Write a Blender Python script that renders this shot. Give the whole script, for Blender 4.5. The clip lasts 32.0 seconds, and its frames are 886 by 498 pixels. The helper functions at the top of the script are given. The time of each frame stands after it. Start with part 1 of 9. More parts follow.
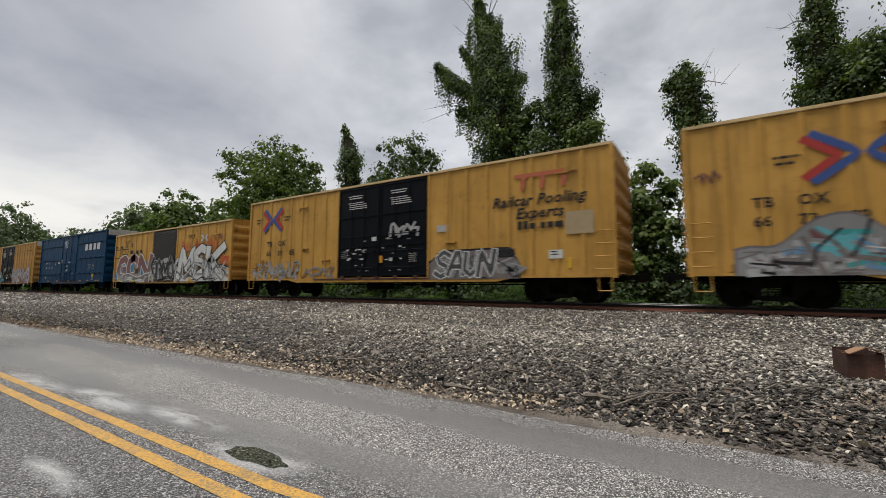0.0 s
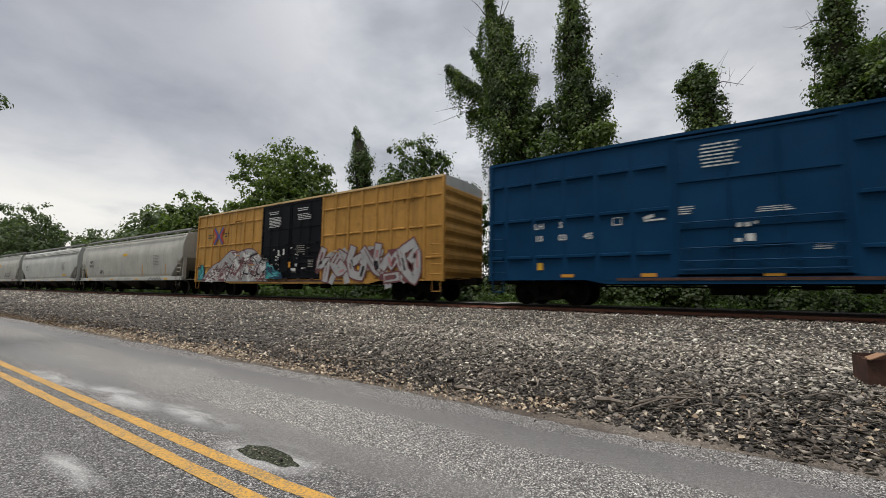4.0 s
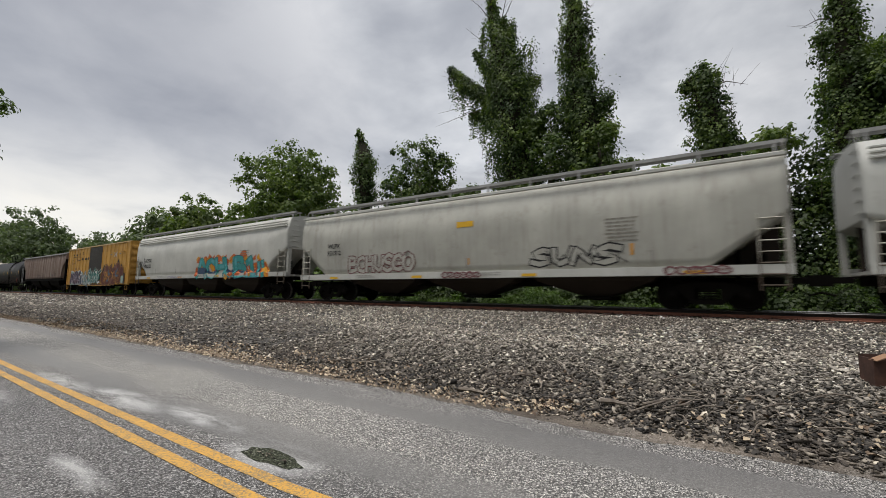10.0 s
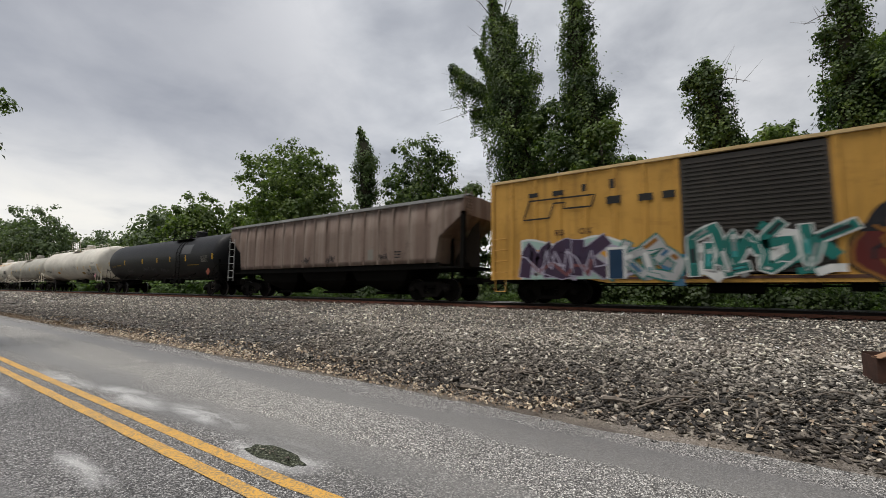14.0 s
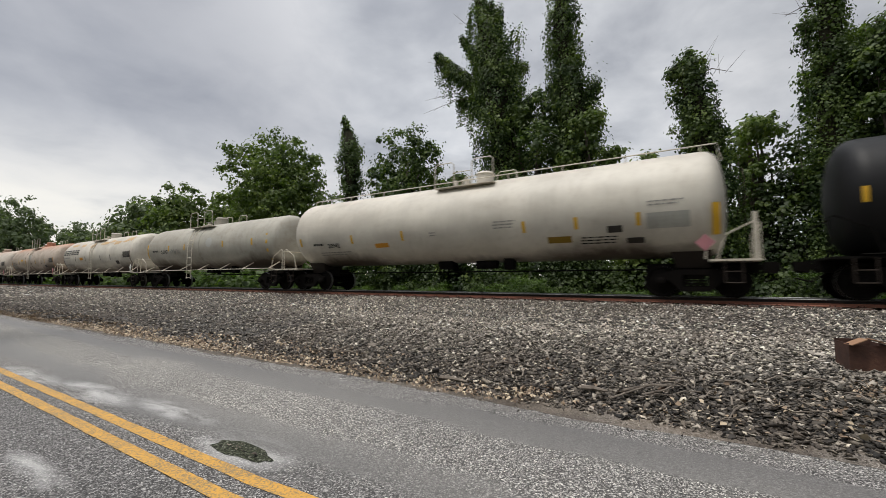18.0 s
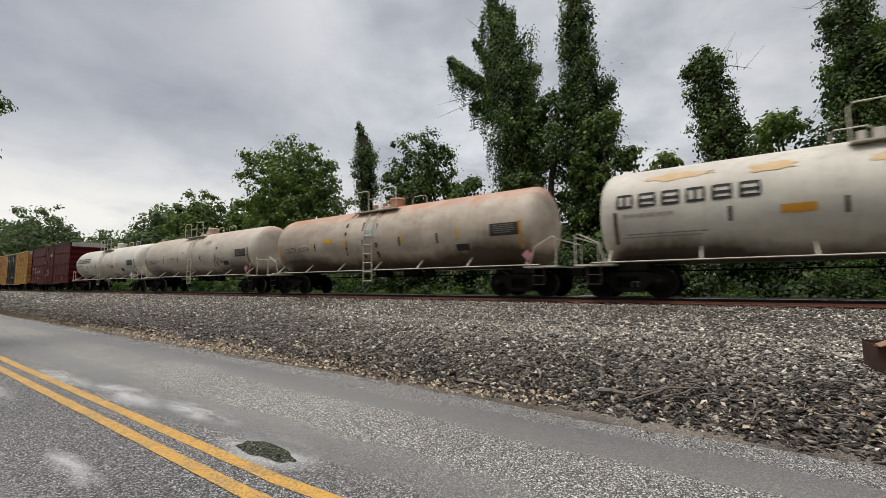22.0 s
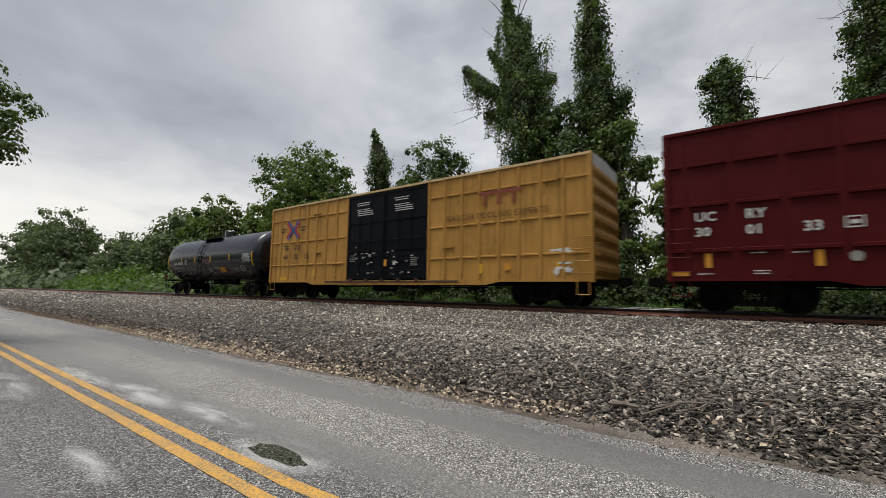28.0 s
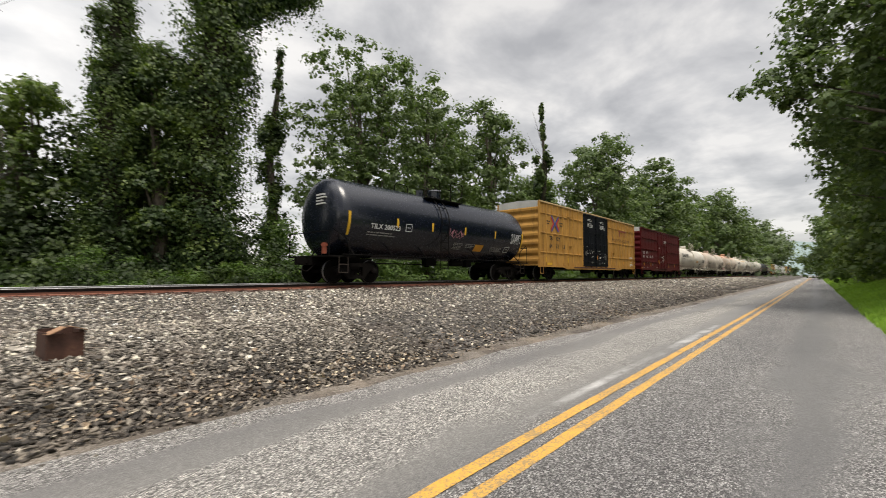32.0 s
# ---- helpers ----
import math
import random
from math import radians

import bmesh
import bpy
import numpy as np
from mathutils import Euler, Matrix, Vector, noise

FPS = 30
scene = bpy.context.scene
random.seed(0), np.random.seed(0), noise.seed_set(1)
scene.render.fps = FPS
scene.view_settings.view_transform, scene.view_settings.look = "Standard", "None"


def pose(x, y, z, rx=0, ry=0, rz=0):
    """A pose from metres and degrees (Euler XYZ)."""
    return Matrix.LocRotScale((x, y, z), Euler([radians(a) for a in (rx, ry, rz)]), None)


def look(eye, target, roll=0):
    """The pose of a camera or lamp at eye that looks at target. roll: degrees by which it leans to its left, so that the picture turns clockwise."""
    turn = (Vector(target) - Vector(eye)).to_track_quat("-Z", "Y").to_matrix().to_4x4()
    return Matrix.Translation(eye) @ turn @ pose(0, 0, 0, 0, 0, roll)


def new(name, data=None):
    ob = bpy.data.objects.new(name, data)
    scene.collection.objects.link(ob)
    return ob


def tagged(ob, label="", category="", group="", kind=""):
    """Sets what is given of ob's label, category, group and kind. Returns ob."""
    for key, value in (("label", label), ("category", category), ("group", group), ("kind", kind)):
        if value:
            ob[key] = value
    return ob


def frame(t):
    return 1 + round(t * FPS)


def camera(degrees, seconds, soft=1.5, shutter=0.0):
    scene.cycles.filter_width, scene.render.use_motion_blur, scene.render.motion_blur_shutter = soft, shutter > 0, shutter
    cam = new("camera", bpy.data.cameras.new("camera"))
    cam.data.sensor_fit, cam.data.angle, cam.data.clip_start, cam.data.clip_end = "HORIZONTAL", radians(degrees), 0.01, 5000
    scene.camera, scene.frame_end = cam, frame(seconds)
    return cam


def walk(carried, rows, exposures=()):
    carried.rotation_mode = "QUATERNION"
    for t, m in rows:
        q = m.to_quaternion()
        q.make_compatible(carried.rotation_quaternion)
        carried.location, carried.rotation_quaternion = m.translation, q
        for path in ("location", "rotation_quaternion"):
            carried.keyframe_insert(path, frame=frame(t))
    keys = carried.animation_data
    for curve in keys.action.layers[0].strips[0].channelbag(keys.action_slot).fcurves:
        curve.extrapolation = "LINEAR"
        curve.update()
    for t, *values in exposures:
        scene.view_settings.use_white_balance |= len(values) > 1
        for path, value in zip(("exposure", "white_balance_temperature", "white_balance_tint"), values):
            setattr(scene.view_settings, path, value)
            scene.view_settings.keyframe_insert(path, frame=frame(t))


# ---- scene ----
cam = camera(93.83, 32.0, soft=0.85, shutter=0.3)
walk(cam, [
    (0, pose(0.002, 0.007, 1.606, 95.47, -0.31, 32.36)),
    (0.5, pose(0.006, 0.003, 1.605, 95.53, -0.18, 32.26)),
    (1, pose(-0.000, 0.008, 1.611, 95.54, -0.20, 32.35)),
    (1.5, pose(0.000, 0.005, 1.605, 95.65, -0.35, 32.65)),
    (2, pose(-0.000, 0.009, 1.607, 95.65, -0.49, 33.06)),
    (2.5, pose(0.000, -0.002, 1.608, 95.70, -0.60, 33.40)),
    (3, pose(-0.009, 0.003, 1.605, 95.70, -0.64, 33.60)),
    (3.5, pose(-0.009, 0.002, 1.600, 95.71, -0.66, 33.69)),
    (5.5, pose(0.001, 0.002, 1.605, 95.80, -0.77, 33.71)),
    (6, pose(-0.004, 0.006, 1.604, 95.82, -0.79, 33.82)),
    (6.5, pose(0.001, 0.002, 1.611, 95.82, -0.68, 34.01)),
    (7, pose(0.001, 0.004, 1.606, 95.81, -0.65, 34.17)),
    (7.5, pose(0.001, -0.002, 1.607, 95.81, -0.62, 34.29)),
    (8, pose(-0.007, -0.004, 1.606, 95.82, -0.60, 34.36)),
    (8.5, pose(-0.004, 0.001, 1.604, 95.86, -0.65, 34.37)),
    (9, pose(-0.003, -0.004, 1.606, 95.92, -0.61, 34.31)),
    (9.5, pose(-0.001, -0.001, 1.612, 95.90, -0.59, 34.22)),
    (10, pose(0.007, 0.000, 1.610, 95.90, -0.52, 34.21)),
    (10.5, pose(-0.005, 0.005, 1.605, 95.83, -0.49, 34.15)),
    (11, pose(0.000, -0.004, 1.603, 95.81, -0.52, 34.19)),
    (11.5, pose(-0.000, 0.001, 1.606, 95.73, -0.57, 34.15)),
    (12, pose(0.000, -0.003, 1.605, 95.73, -0.64, 34.09)),
    (12.5, pose(-0.003, -0.002, 1.605, 95.72, -0.65, 33.98)),
    (13, pose(0.001, 0.002, 1.603, 95.70, -0.56, 34.01)),
    (13.5, pose(-0.003, -0.000, 1.608, 95.65, -0.53, 34.13)),
    (14, pose(-0.006, -0.004, 1.605, 95.64, -0.46, 34.38)),
    (14.5, pose(-0.007, -0.006, 1.604, 95.69, -0.44, 34.67)),
    (16.5, pose(0.023, 0.054, 1.607, 95.34, 0.08, 34.37)),
    (17, pose(0.024, 0.134, 1.603, 94.94, 0.05, 33.92)),
    (17.5, pose(0.042, 0.182, 1.592, 94.62, 0.01, 33.41)),
    (18, pose(0.050, 0.177, 1.591, 94.44, -0.14, 32.75)),
    (18.5, pose(0.067, 0.167, 1.588, 94.45, -0.18, 32.46)),
    (19, pose(0.065, 0.158, 1.592, 94.60, -0.10, 32.54)),
    (19.5, pose(0.073, 0.139, 1.593, 94.81, 0.06, 32.98)),
    (20, pose(0.081, 0.141, 1.590, 94.97, 0.25, 33.55)),
    (20.5, pose(0.081, 0.139, 1.595, 94.99, 0.41, 34.00)),
    (21, pose(0.073, 0.131, 1.595, 94.88, 0.46, 34.31)),
    (21.5, pose(0.067, 0.120, 1.593, 94.89, 0.39, 34.55)),
    (22, pose(0.069, 0.118, 1.593, 94.87, 0.33, 34.83)),
    (22.5, pose(0.074, 0.117, 1.594, 94.87, 0.22, 35.15)),
    (23, pose(0.077, 0.110, 1.592, 94.94, 0.12, 35.42)),
    (23.5, pose(0.066, 0.103, 1.597, 94.95, 0.00, 35.62)),
    (24, pose(0.072, 0.107, 1.586, 95.06, -0.16, 35.91)),
    (24.5, pose(0.056, 0.098, 1.591, 95.08, -0.28, 35.96)),
    (25, pose(0.062, 0.108, 1.588, 95.23, -0.34, 36.18)),
    (25.5, pose(0.055, 0.112, 1.595, 95.35, -0.36, 36.29)),
    (27.5, pose(0.073, 0.094, 1.595, 95.87, -0.70, 36.52)),
    (28, pose(0.077, 0.088, 1.600, 95.87, -0.81, 36.41)),
    (28.5, pose(0.069, 0.093, 1.595, 95.88, -0.85, 35.51)),
    (29, pose(0.083, 0.108, 1.592, 95.96, -0.76, 33.15)),
    (29.5, pose(0.103, 0.142, 1.603, 95.99, -0.50, 27.37)),
    (30, pose(0.124, 0.285, 1.574, 96.38, -0.10, 12.68)),
    (30.5, pose(0.301, 0.208, 1.605, 95.92, 0.21, -5.43)),
    (31, pose(0.436, 0.197, 1.598, 95.31, 0.01, -23.29)),
    (31.5, pose(0.540, 0.261, 1.545, 94.48, -0.13, -38.47)),
    (32, pose(1.053, 0.484, 1.587, 93.24, -0.32, -48.01)),
], exposures=[(0, 0.03, 6500, 10), (29.0, 0.03, 6500, 10), (30.0, 0.18, 6600, 10), (30.5, 0.60, 6800, 10), (31.0, 0.70, 6700, 12), (32.0, 0.62, 6900, 10)])

# ---- world, sun, exposure ----
RAIL_Z = 1.1475
TRACK_Y = 15.1
SPEED = 12.0795


def node(tree, kind, **values):
    n = tree.nodes.new(kind)
    for key, value in values.items():
        n.inputs[key.replace("_", " ")].default_value = value
    return n


def ramp(tree, fac, stops, interpolation="LINEAR"):
    n = tree.nodes.new("ShaderNodeValToRGB")
    n.color_ramp.interpolation = interpolation
    els = n.color_ramp.elements
    while len(els) < len(stops):
        els.new(0.5)
    for el, (p, c) in zip(els, stops):
        el.position = p
        el.color = (*c, 1) if len(c) == 3 else c
    tree.links.new(fac, n.inputs[0])
    return n.outputs[0]


def mix(tree, fac, a, b, blend="MIX"):
    n = tree.nodes.new("ShaderNodeMix")
    n.data_type, n.blend_type = "RGBA", blend
    for socket, v in ((n.inputs[0], fac), (n.inputs[6], a), (n.inputs[7], b)):
        if isinstance(v, (int, float)):
            socket.default_value = v
        elif isinstance(v, tuple):
            socket.default_value = (*v, 1) if len(v) == 3 else v
        else:
            tree.links.new(v, socket)
    return n.outputs[2]


def math_node(tree, op, a, b=0.0, clamp=False):
    n = tree.nodes.new("ShaderNodeMath")
    n.operation, n.use_clamp = op, clamp
    for socket, v in ((n.inputs[0], a), (n.inputs[1], b)):
        if isinstance(v, (int, float)):
            socket.default_value = v
        else:
            tree.links.new(v, socket)
    return n.outputs[0]


SUN_ELEVATION, SUN_AZIMUTH = radians(72), radians(215)

world = bpy.data.worlds.new("overcast_sky")
scene.world = world
world.use_nodes = True
wt = world.node_tree
wt.nodes.clear()
coord = wt.nodes.new("ShaderNodeTexCoord")
split = wt.nodes.new("ShaderNodeSeparateXYZ")
wt.links.new(coord.outputs["Generated"], split.inputs[0])
# the cloud deck: directions projected on a flat layer overhead
up = math_node(wt, "ADD", math_node(wt, "MAXIMUM", split.outputs[2], 0.0), 0.22)
flat = wt.nodes.new("ShaderNodeCombineXYZ")
wt.links.new(math_node(wt, "DIVIDE", split.outputs[0], up), flat.inputs[0])
wt.links.new(math_node(wt, "DIVIDE", split.outputs[1], up), flat.inputs[1])
big = node(wt, "ShaderNodeTexNoise", Scale=0.8, Detail=5.0, Roughness=0.5, Distortion=0.35)
wt.links.new(flat.outputs[0], big.inputs["Vector"])
small = node(wt, "ShaderNodeTexNoise", Scale=2.6, Detail=6.0, Roughness=0.55, Distortion=0.2)
wt.links.new(flat.outputs[0], small.inputs["Vector"])
cloud = math_node(wt, "ADD", math_node(wt, "MULTIPLY", big.outputs[0], 0.72), math_node(wt, "MULTIPLY", small.outputs[0], 0.28))
deck = ramp(wt, cloud, [(0.36, (0.30, 0.315, 0.35)), (0.44, (0.44, 0.455, 0.49)), (0.51, (0.64, 0.655, 0.68)), (0.60, (0.88, 0.88, 0.885))])
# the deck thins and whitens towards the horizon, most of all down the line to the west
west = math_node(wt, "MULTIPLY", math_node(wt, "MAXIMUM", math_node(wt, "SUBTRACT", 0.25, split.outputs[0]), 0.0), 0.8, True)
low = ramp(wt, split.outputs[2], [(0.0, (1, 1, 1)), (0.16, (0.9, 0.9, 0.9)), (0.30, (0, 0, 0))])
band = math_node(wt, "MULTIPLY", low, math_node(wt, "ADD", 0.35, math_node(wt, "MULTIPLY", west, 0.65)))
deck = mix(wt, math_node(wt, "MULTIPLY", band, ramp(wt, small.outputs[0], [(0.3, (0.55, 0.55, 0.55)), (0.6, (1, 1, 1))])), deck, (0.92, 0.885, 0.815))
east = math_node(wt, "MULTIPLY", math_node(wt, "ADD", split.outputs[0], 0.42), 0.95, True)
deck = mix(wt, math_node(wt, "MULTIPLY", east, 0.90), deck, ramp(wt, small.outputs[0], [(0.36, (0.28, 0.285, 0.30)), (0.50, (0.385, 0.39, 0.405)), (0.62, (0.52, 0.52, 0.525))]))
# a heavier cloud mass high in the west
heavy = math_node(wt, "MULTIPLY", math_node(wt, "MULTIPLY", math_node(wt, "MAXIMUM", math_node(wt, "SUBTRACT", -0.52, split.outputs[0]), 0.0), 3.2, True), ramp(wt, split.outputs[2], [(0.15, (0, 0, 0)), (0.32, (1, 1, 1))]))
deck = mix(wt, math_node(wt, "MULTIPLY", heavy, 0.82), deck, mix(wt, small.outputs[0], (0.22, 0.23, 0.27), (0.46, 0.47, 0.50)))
# an overcast dome is brightest overhead
high = ramp(wt, split.outputs[2], [(0.62, (1, 1, 1)), (1.0, (3.0, 3.0, 3.0))])
deck = mix(wt, 1.0, deck, high, "MULTIPLY")
sky = wt.nodes.new("ShaderNodeTexSky")
sky.sky_type, sky.sun_disc = "NISHITA", False
sky.sun_elevation, sky.sun_rotation = SUN_ELEVATION, SUN_AZIMUTH
clear = node(wt, "ShaderNodeBackground", Strength=0.012)
wt.links.new(sky.outputs[0], clear.inputs[0])
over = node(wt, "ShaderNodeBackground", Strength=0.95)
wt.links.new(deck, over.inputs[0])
both = wt.nodes.new("ShaderNodeAddShader")
wt.links.new(clear.outputs[0], both.inputs[0])
wt.links.new(over.outputs[0], both.inputs[1])
out = wt.nodes.new("ShaderNodeOutputWorld")
wt.links.new(both.outputs[0], out.inputs[0])

sun_data = bpy.data.lights.new("sun", "SUN")
sun_data.energy, sun_data.angle, sun_data.color = 2.2, radians(26), (1.0, 0.955, 0.88)
sun = new("sun", sun_data)
sun.matrix_world = look((0, 0, 60), (-60 * math.sin(SUN_AZIMUTH) / math.tan(SUN_ELEVATION), -60 * math.cos(SUN_AZIMUTH) / math.tan(SUN_ELEVATION), 0))

# ---- materials ----
def material(name):
    m = bpy.data.materials.new(name)
    m.use_nodes = True
    t = m.node_tree
    t.nodes.clear()
    bsdf = t.nodes.new("ShaderNodeBsdfPrincipled")
    o = t.nodes.new("ShaderNodeOutputMaterial")
    t.links.new(bsdf.outputs[0], o.inputs[0])
    tc = t.nodes.new("ShaderNodeTexCoord")
    return m, t, bsdf, tc


def noise_of(t, vector, scale, detail=4.0, rough=0.55, stretch=None, distortion=0.0):
    n = node(t, "ShaderNodeTexNoise", Scale=scale, Detail=detail, Roughness=rough, Distortion=distortion)
    if stretch:
        mp = t.nodes.new("ShaderNodeMapping")
        mp.inputs["Scale"].default_value = stretch
        t.links.new(vector, mp.inputs[0])
        vector = mp.outputs[0]
    t.links.new(vector, n.inputs["Vector"])
    return n.outputs[0]


def bump(t, bsdf, height, strength, distance=0.02):
    b = node(t, "ShaderNodeBump", Strength=strength, Distance=distance)
    t.links.new(height, b.inputs["Height"])
    t.links.new(b.outputs[0], bsdf.inputs["Normal"])


def painted(name, color, dirt=(0.09, 0.065, 0.045), amount=0.45, rough=0.55, streak=0.5, rust=0.0, gloss=0.2, soot=0.0, spill=0.0, rust_color=(0.30, 0.13, 0.045), dents=0.12, flank_dark=0.98, chalk=None):
    """Weathered paint on steel: a cloudy fade, vertical run-off streaks, grime and optional rust spots."""
    m, t, bsdf, tc = material(name)
    v = tc.outputs["Object"]
    fade = noise_of(t, v, 0.6, 5)
    c = mix(t, ramp(t, fade, [(0.3, (0, 0, 0)), (0.75, (1, 1, 1))]), tuple(x * 0.82 for x in color), tuple(min(1, x * 1.14 + 0.04 * min(0.3, max(color))) for x in color))
    run = noise_of(t, v, 1.0, 6, 0.65, (5.0, 5.0, 0.35))
    c = mix(t, math_node(t, "MULTIPLY", ramp(t, run, [(0.5, (0, 0, 0)), (0.72, (1, 1, 1))]), streak * amount), c, dirt)
    if chalk:
        # broad chalky runs from the eaves down
        c = mix(t, ramp(t, noise_of(t, v, 1.0, 5, 0.6, (2.4, 2.4, 0.10)), [(0.42, (0, 0, 0)), (0.68, (0.8, 0.8, 0.8))]), c, chalk)
    spot = noise_of(t, v, 2.2, 8, 0.7)
    c = mix(t, math_node(t, "MULTIPLY", ramp(t, spot, [(0.55, (0, 0, 0)), (0.75, (1, 1, 1))]), amount), c, dirt)
    if rust:
        r = noise_of(t, v, 1.1, 9, 0.72, (0.7, 1, 1.3), 0.6)
        c = mix(t, math_node(t, "MULTIPLY", ramp(t, r, [(0.56, (0, 0, 0)), (0.66, (1, 1, 1))]), rust), c, rust_color)
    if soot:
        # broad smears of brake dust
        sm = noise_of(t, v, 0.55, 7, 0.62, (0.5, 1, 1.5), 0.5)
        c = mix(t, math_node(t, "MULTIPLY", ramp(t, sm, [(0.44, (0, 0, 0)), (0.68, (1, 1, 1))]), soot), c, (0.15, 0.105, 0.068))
        # brake dust thrown up over the trucks, and darker towards the bottom all along
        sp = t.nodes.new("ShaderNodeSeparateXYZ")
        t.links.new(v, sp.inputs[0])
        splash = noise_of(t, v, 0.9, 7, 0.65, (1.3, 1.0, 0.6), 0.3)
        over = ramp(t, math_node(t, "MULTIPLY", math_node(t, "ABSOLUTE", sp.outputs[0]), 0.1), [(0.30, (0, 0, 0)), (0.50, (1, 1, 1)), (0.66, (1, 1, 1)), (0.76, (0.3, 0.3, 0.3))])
        rise = math_node(t, "SUBTRACT", math_node(t, "ADD", flank_dark, math_node(t, "ADD", math_node(t, "MULTIPLY", over, 0.40), math_node(t, "MULTIPLY", splash, 0.95))), sp.outputs[2])
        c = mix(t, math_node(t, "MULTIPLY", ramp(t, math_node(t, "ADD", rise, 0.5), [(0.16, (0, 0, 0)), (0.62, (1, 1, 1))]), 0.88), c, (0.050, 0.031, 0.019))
    if spill:
        # rusty spill that ran out from the top fittings
        sep = t.nodes.new("ShaderNodeSeparateXYZ")
        t.links.new(v, sep.inputs[0])
        edge = noise_of(t, v, 0.8, 8, 0.7, (1.2, 1, 0.5), 0.4)
        level = math_node(t, "ADD", sep.outputs[2], math_node(t, "MULTIPLY", edge, 1.6))
        c = mix(t, math_node(t, "MULTIPLY", ramp(t, math_node(t, "MULTIPLY", level, 0.2), [(0.84, (0, 0, 0)), (0.96, (1, 1, 1))]), spill), c, (0.46, 0.20, 0.11))
    t.links.new(c, bsdf.inputs["Base Color"])
    bsdf.inputs["Specular IOR Level"].default_value = gloss
    fine = noise_of(t, v, 14, 4)
    t.links.new(math_node(t, "ADD", math_node(t, "MULTIPLY", fine, 0.2), rough - 0.1), bsdf.inputs["Roughness"])
    bump(t, bsdf, noise_of(t, v, 3.0, 3), dents, 0.02)
    return m


def flat_paint(name, color, rough=0.6, wear=0.25):
    m, t, bsdf, tc = material(name)
    v = tc.outputs["Object"]
    n = noise_of(t, v, 5, 6, 0.7)
    c = mix(t, math_node(t, "MULTIPLY", ramp(t, n, [(0.45, (0, 0, 0)), (0.8, (1, 1, 1))]), wear), color, tuple(x * 0.45 + 0.03 for x in color))
    t.links.new(c, bsdf.inputs["Base Color"])
    bsdf.inputs["Roughness"].default_value = rough
    bsdf.inputs["Specular IOR Level"].default_value = 0.2
    return m


def leaf_material(name, dark, mid, light):
    m, t, bsdf, tc = material(name)
    geo = t.nodes.new("ShaderNodeNewGeometry")
    # broad noise puts clump highlights and dark crevices into the leaf colour
    clump = noise_of(t, tc.outputs["Object"], 0.8, 4, 0.6)
    tone = math_node(t, "ADD", math_node(t, "MULTIPLY", geo.outputs["Random Per Island"], 0.42), math_node(t, "MULTIPLY", ramp(t, clump, [(0.36, (0, 0, 0)), (0.64, (1, 1, 1))]), 0.58))
    c = ramp(t, tone, [(0.0, dark), (0.5, mid), (1.0, light)])
    patch = noise_of(t, tc.outputs["Object"], 0.3, 3)
    c = mix(t, ramp(t, patch, [(0.45, (0, 0, 0)), (0.75, (0.35, 0.35, 0.35))]), c, light)
    t.links.new(c, bsdf.inputs["Base Color"])
    bsdf.inputs["Roughness"].default_value = 0.55
    bsdf.inputs["Specular IOR Level"].default_value = 0.3
    tr = t.nodes.new("ShaderNodeBsdfTranslucent")
    t.links.new(mix(t, 1.0, c, (1.3, 1.5, 0.6), "MULTIPLY"), tr.inputs[0])
    mx = t.nodes.new("ShaderNodeMixShader")
    mx.inputs[0].default_value = 0.33
    t.links.new(bsdf.outputs[0], mx.inputs[1])
    t.links.new(tr.outputs[0], mx.inputs[2])
    o = next(n for n in t.nodes if n.type == "OUTPUT_MATERIAL")
    t.links.new(mx.outputs[0], o.inputs[0])
    return m


M = {}
M["yellow_box"] = painted("weathered_yellow_paint", (0.49, 0.268, 0.060), dirt=(0.17, 0.095, 0.035), amount=0.5, rough=0.5, streak=1.2, rust=0.22, gloss=0.12, rust_color=(0.17, 0.075, 0.028), dents=0.3)
M["yellow_edge"] = painted("sun_bleached_yellow_paint", (0.56, 0.40, 0.20), amount=0.5, rough=0.6)
M["yellow_rib"] = painted("weathered_ochre_paint", (0.425, 0.224, 0.053), dirt=(0.15, 0.085, 0.032), amount=0.55, rough=0.5, streak=1.2, rust=0.28, gloss=0.12, rust_color=(0.18, 0.08, 0.03), dents=0.3)
M["blue"] = painted("weathered_blue_paint", (0.003, 0.036, 0.092), dirt=(0.012, 0.026, 0.045), amount=0.35, rough=0.5, gloss=0.07, dents=0.3)
M["maroon"] = painted("weathered_maroon_paint", (0.070, 0.0065, 0.0075), dirt=(0.028, 0.009, 0.009), amount=0.35, rough=0.5, gloss=0.07, dents=0.3)
M["black_door"] = painted("black_door_paint", (0.004, 0.005, 0.008), dirt=(0.02, 0.018, 0.017), amount=0.15, rough=0.5, gloss=0.1)
M["dark_door"] = painted("dark_grey_door_paint", (0.045, 0.04, 0.036), dirt=(0.12, 0.09, 0.07), amount=0.3, rough=0.55)
M["hopper_grey"] = painted("dusty_light_grey_paint", (0.385, 0.378, 0.340), dirt=(0.17, 0.15, 0.12), amount=0.45, rough=0.55, streak=0.8)
M["hopper_pale"] = painted("clean_pale_grey_paint", (0.49, 0.485, 0.45), dirt=(0.22, 0.20, 0.17), amount=0.3, rough=0.5, streak=0.5)
M["hopper_white"] = painted("grimy_white_paint", (0.45, 0.45, 0.425), dirt=(0.2, 0.175, 0.145), amount=0.35, rough=0.55)
M["hopper_brown"] = painted("faded_brown_paint", (0.165, 0.115, 0.093), dirt=(0.07, 0.045, 0.036), amount=0.5, rough=0.7, streak=1.0, chalk=(0.27, 0.215, 0.18))
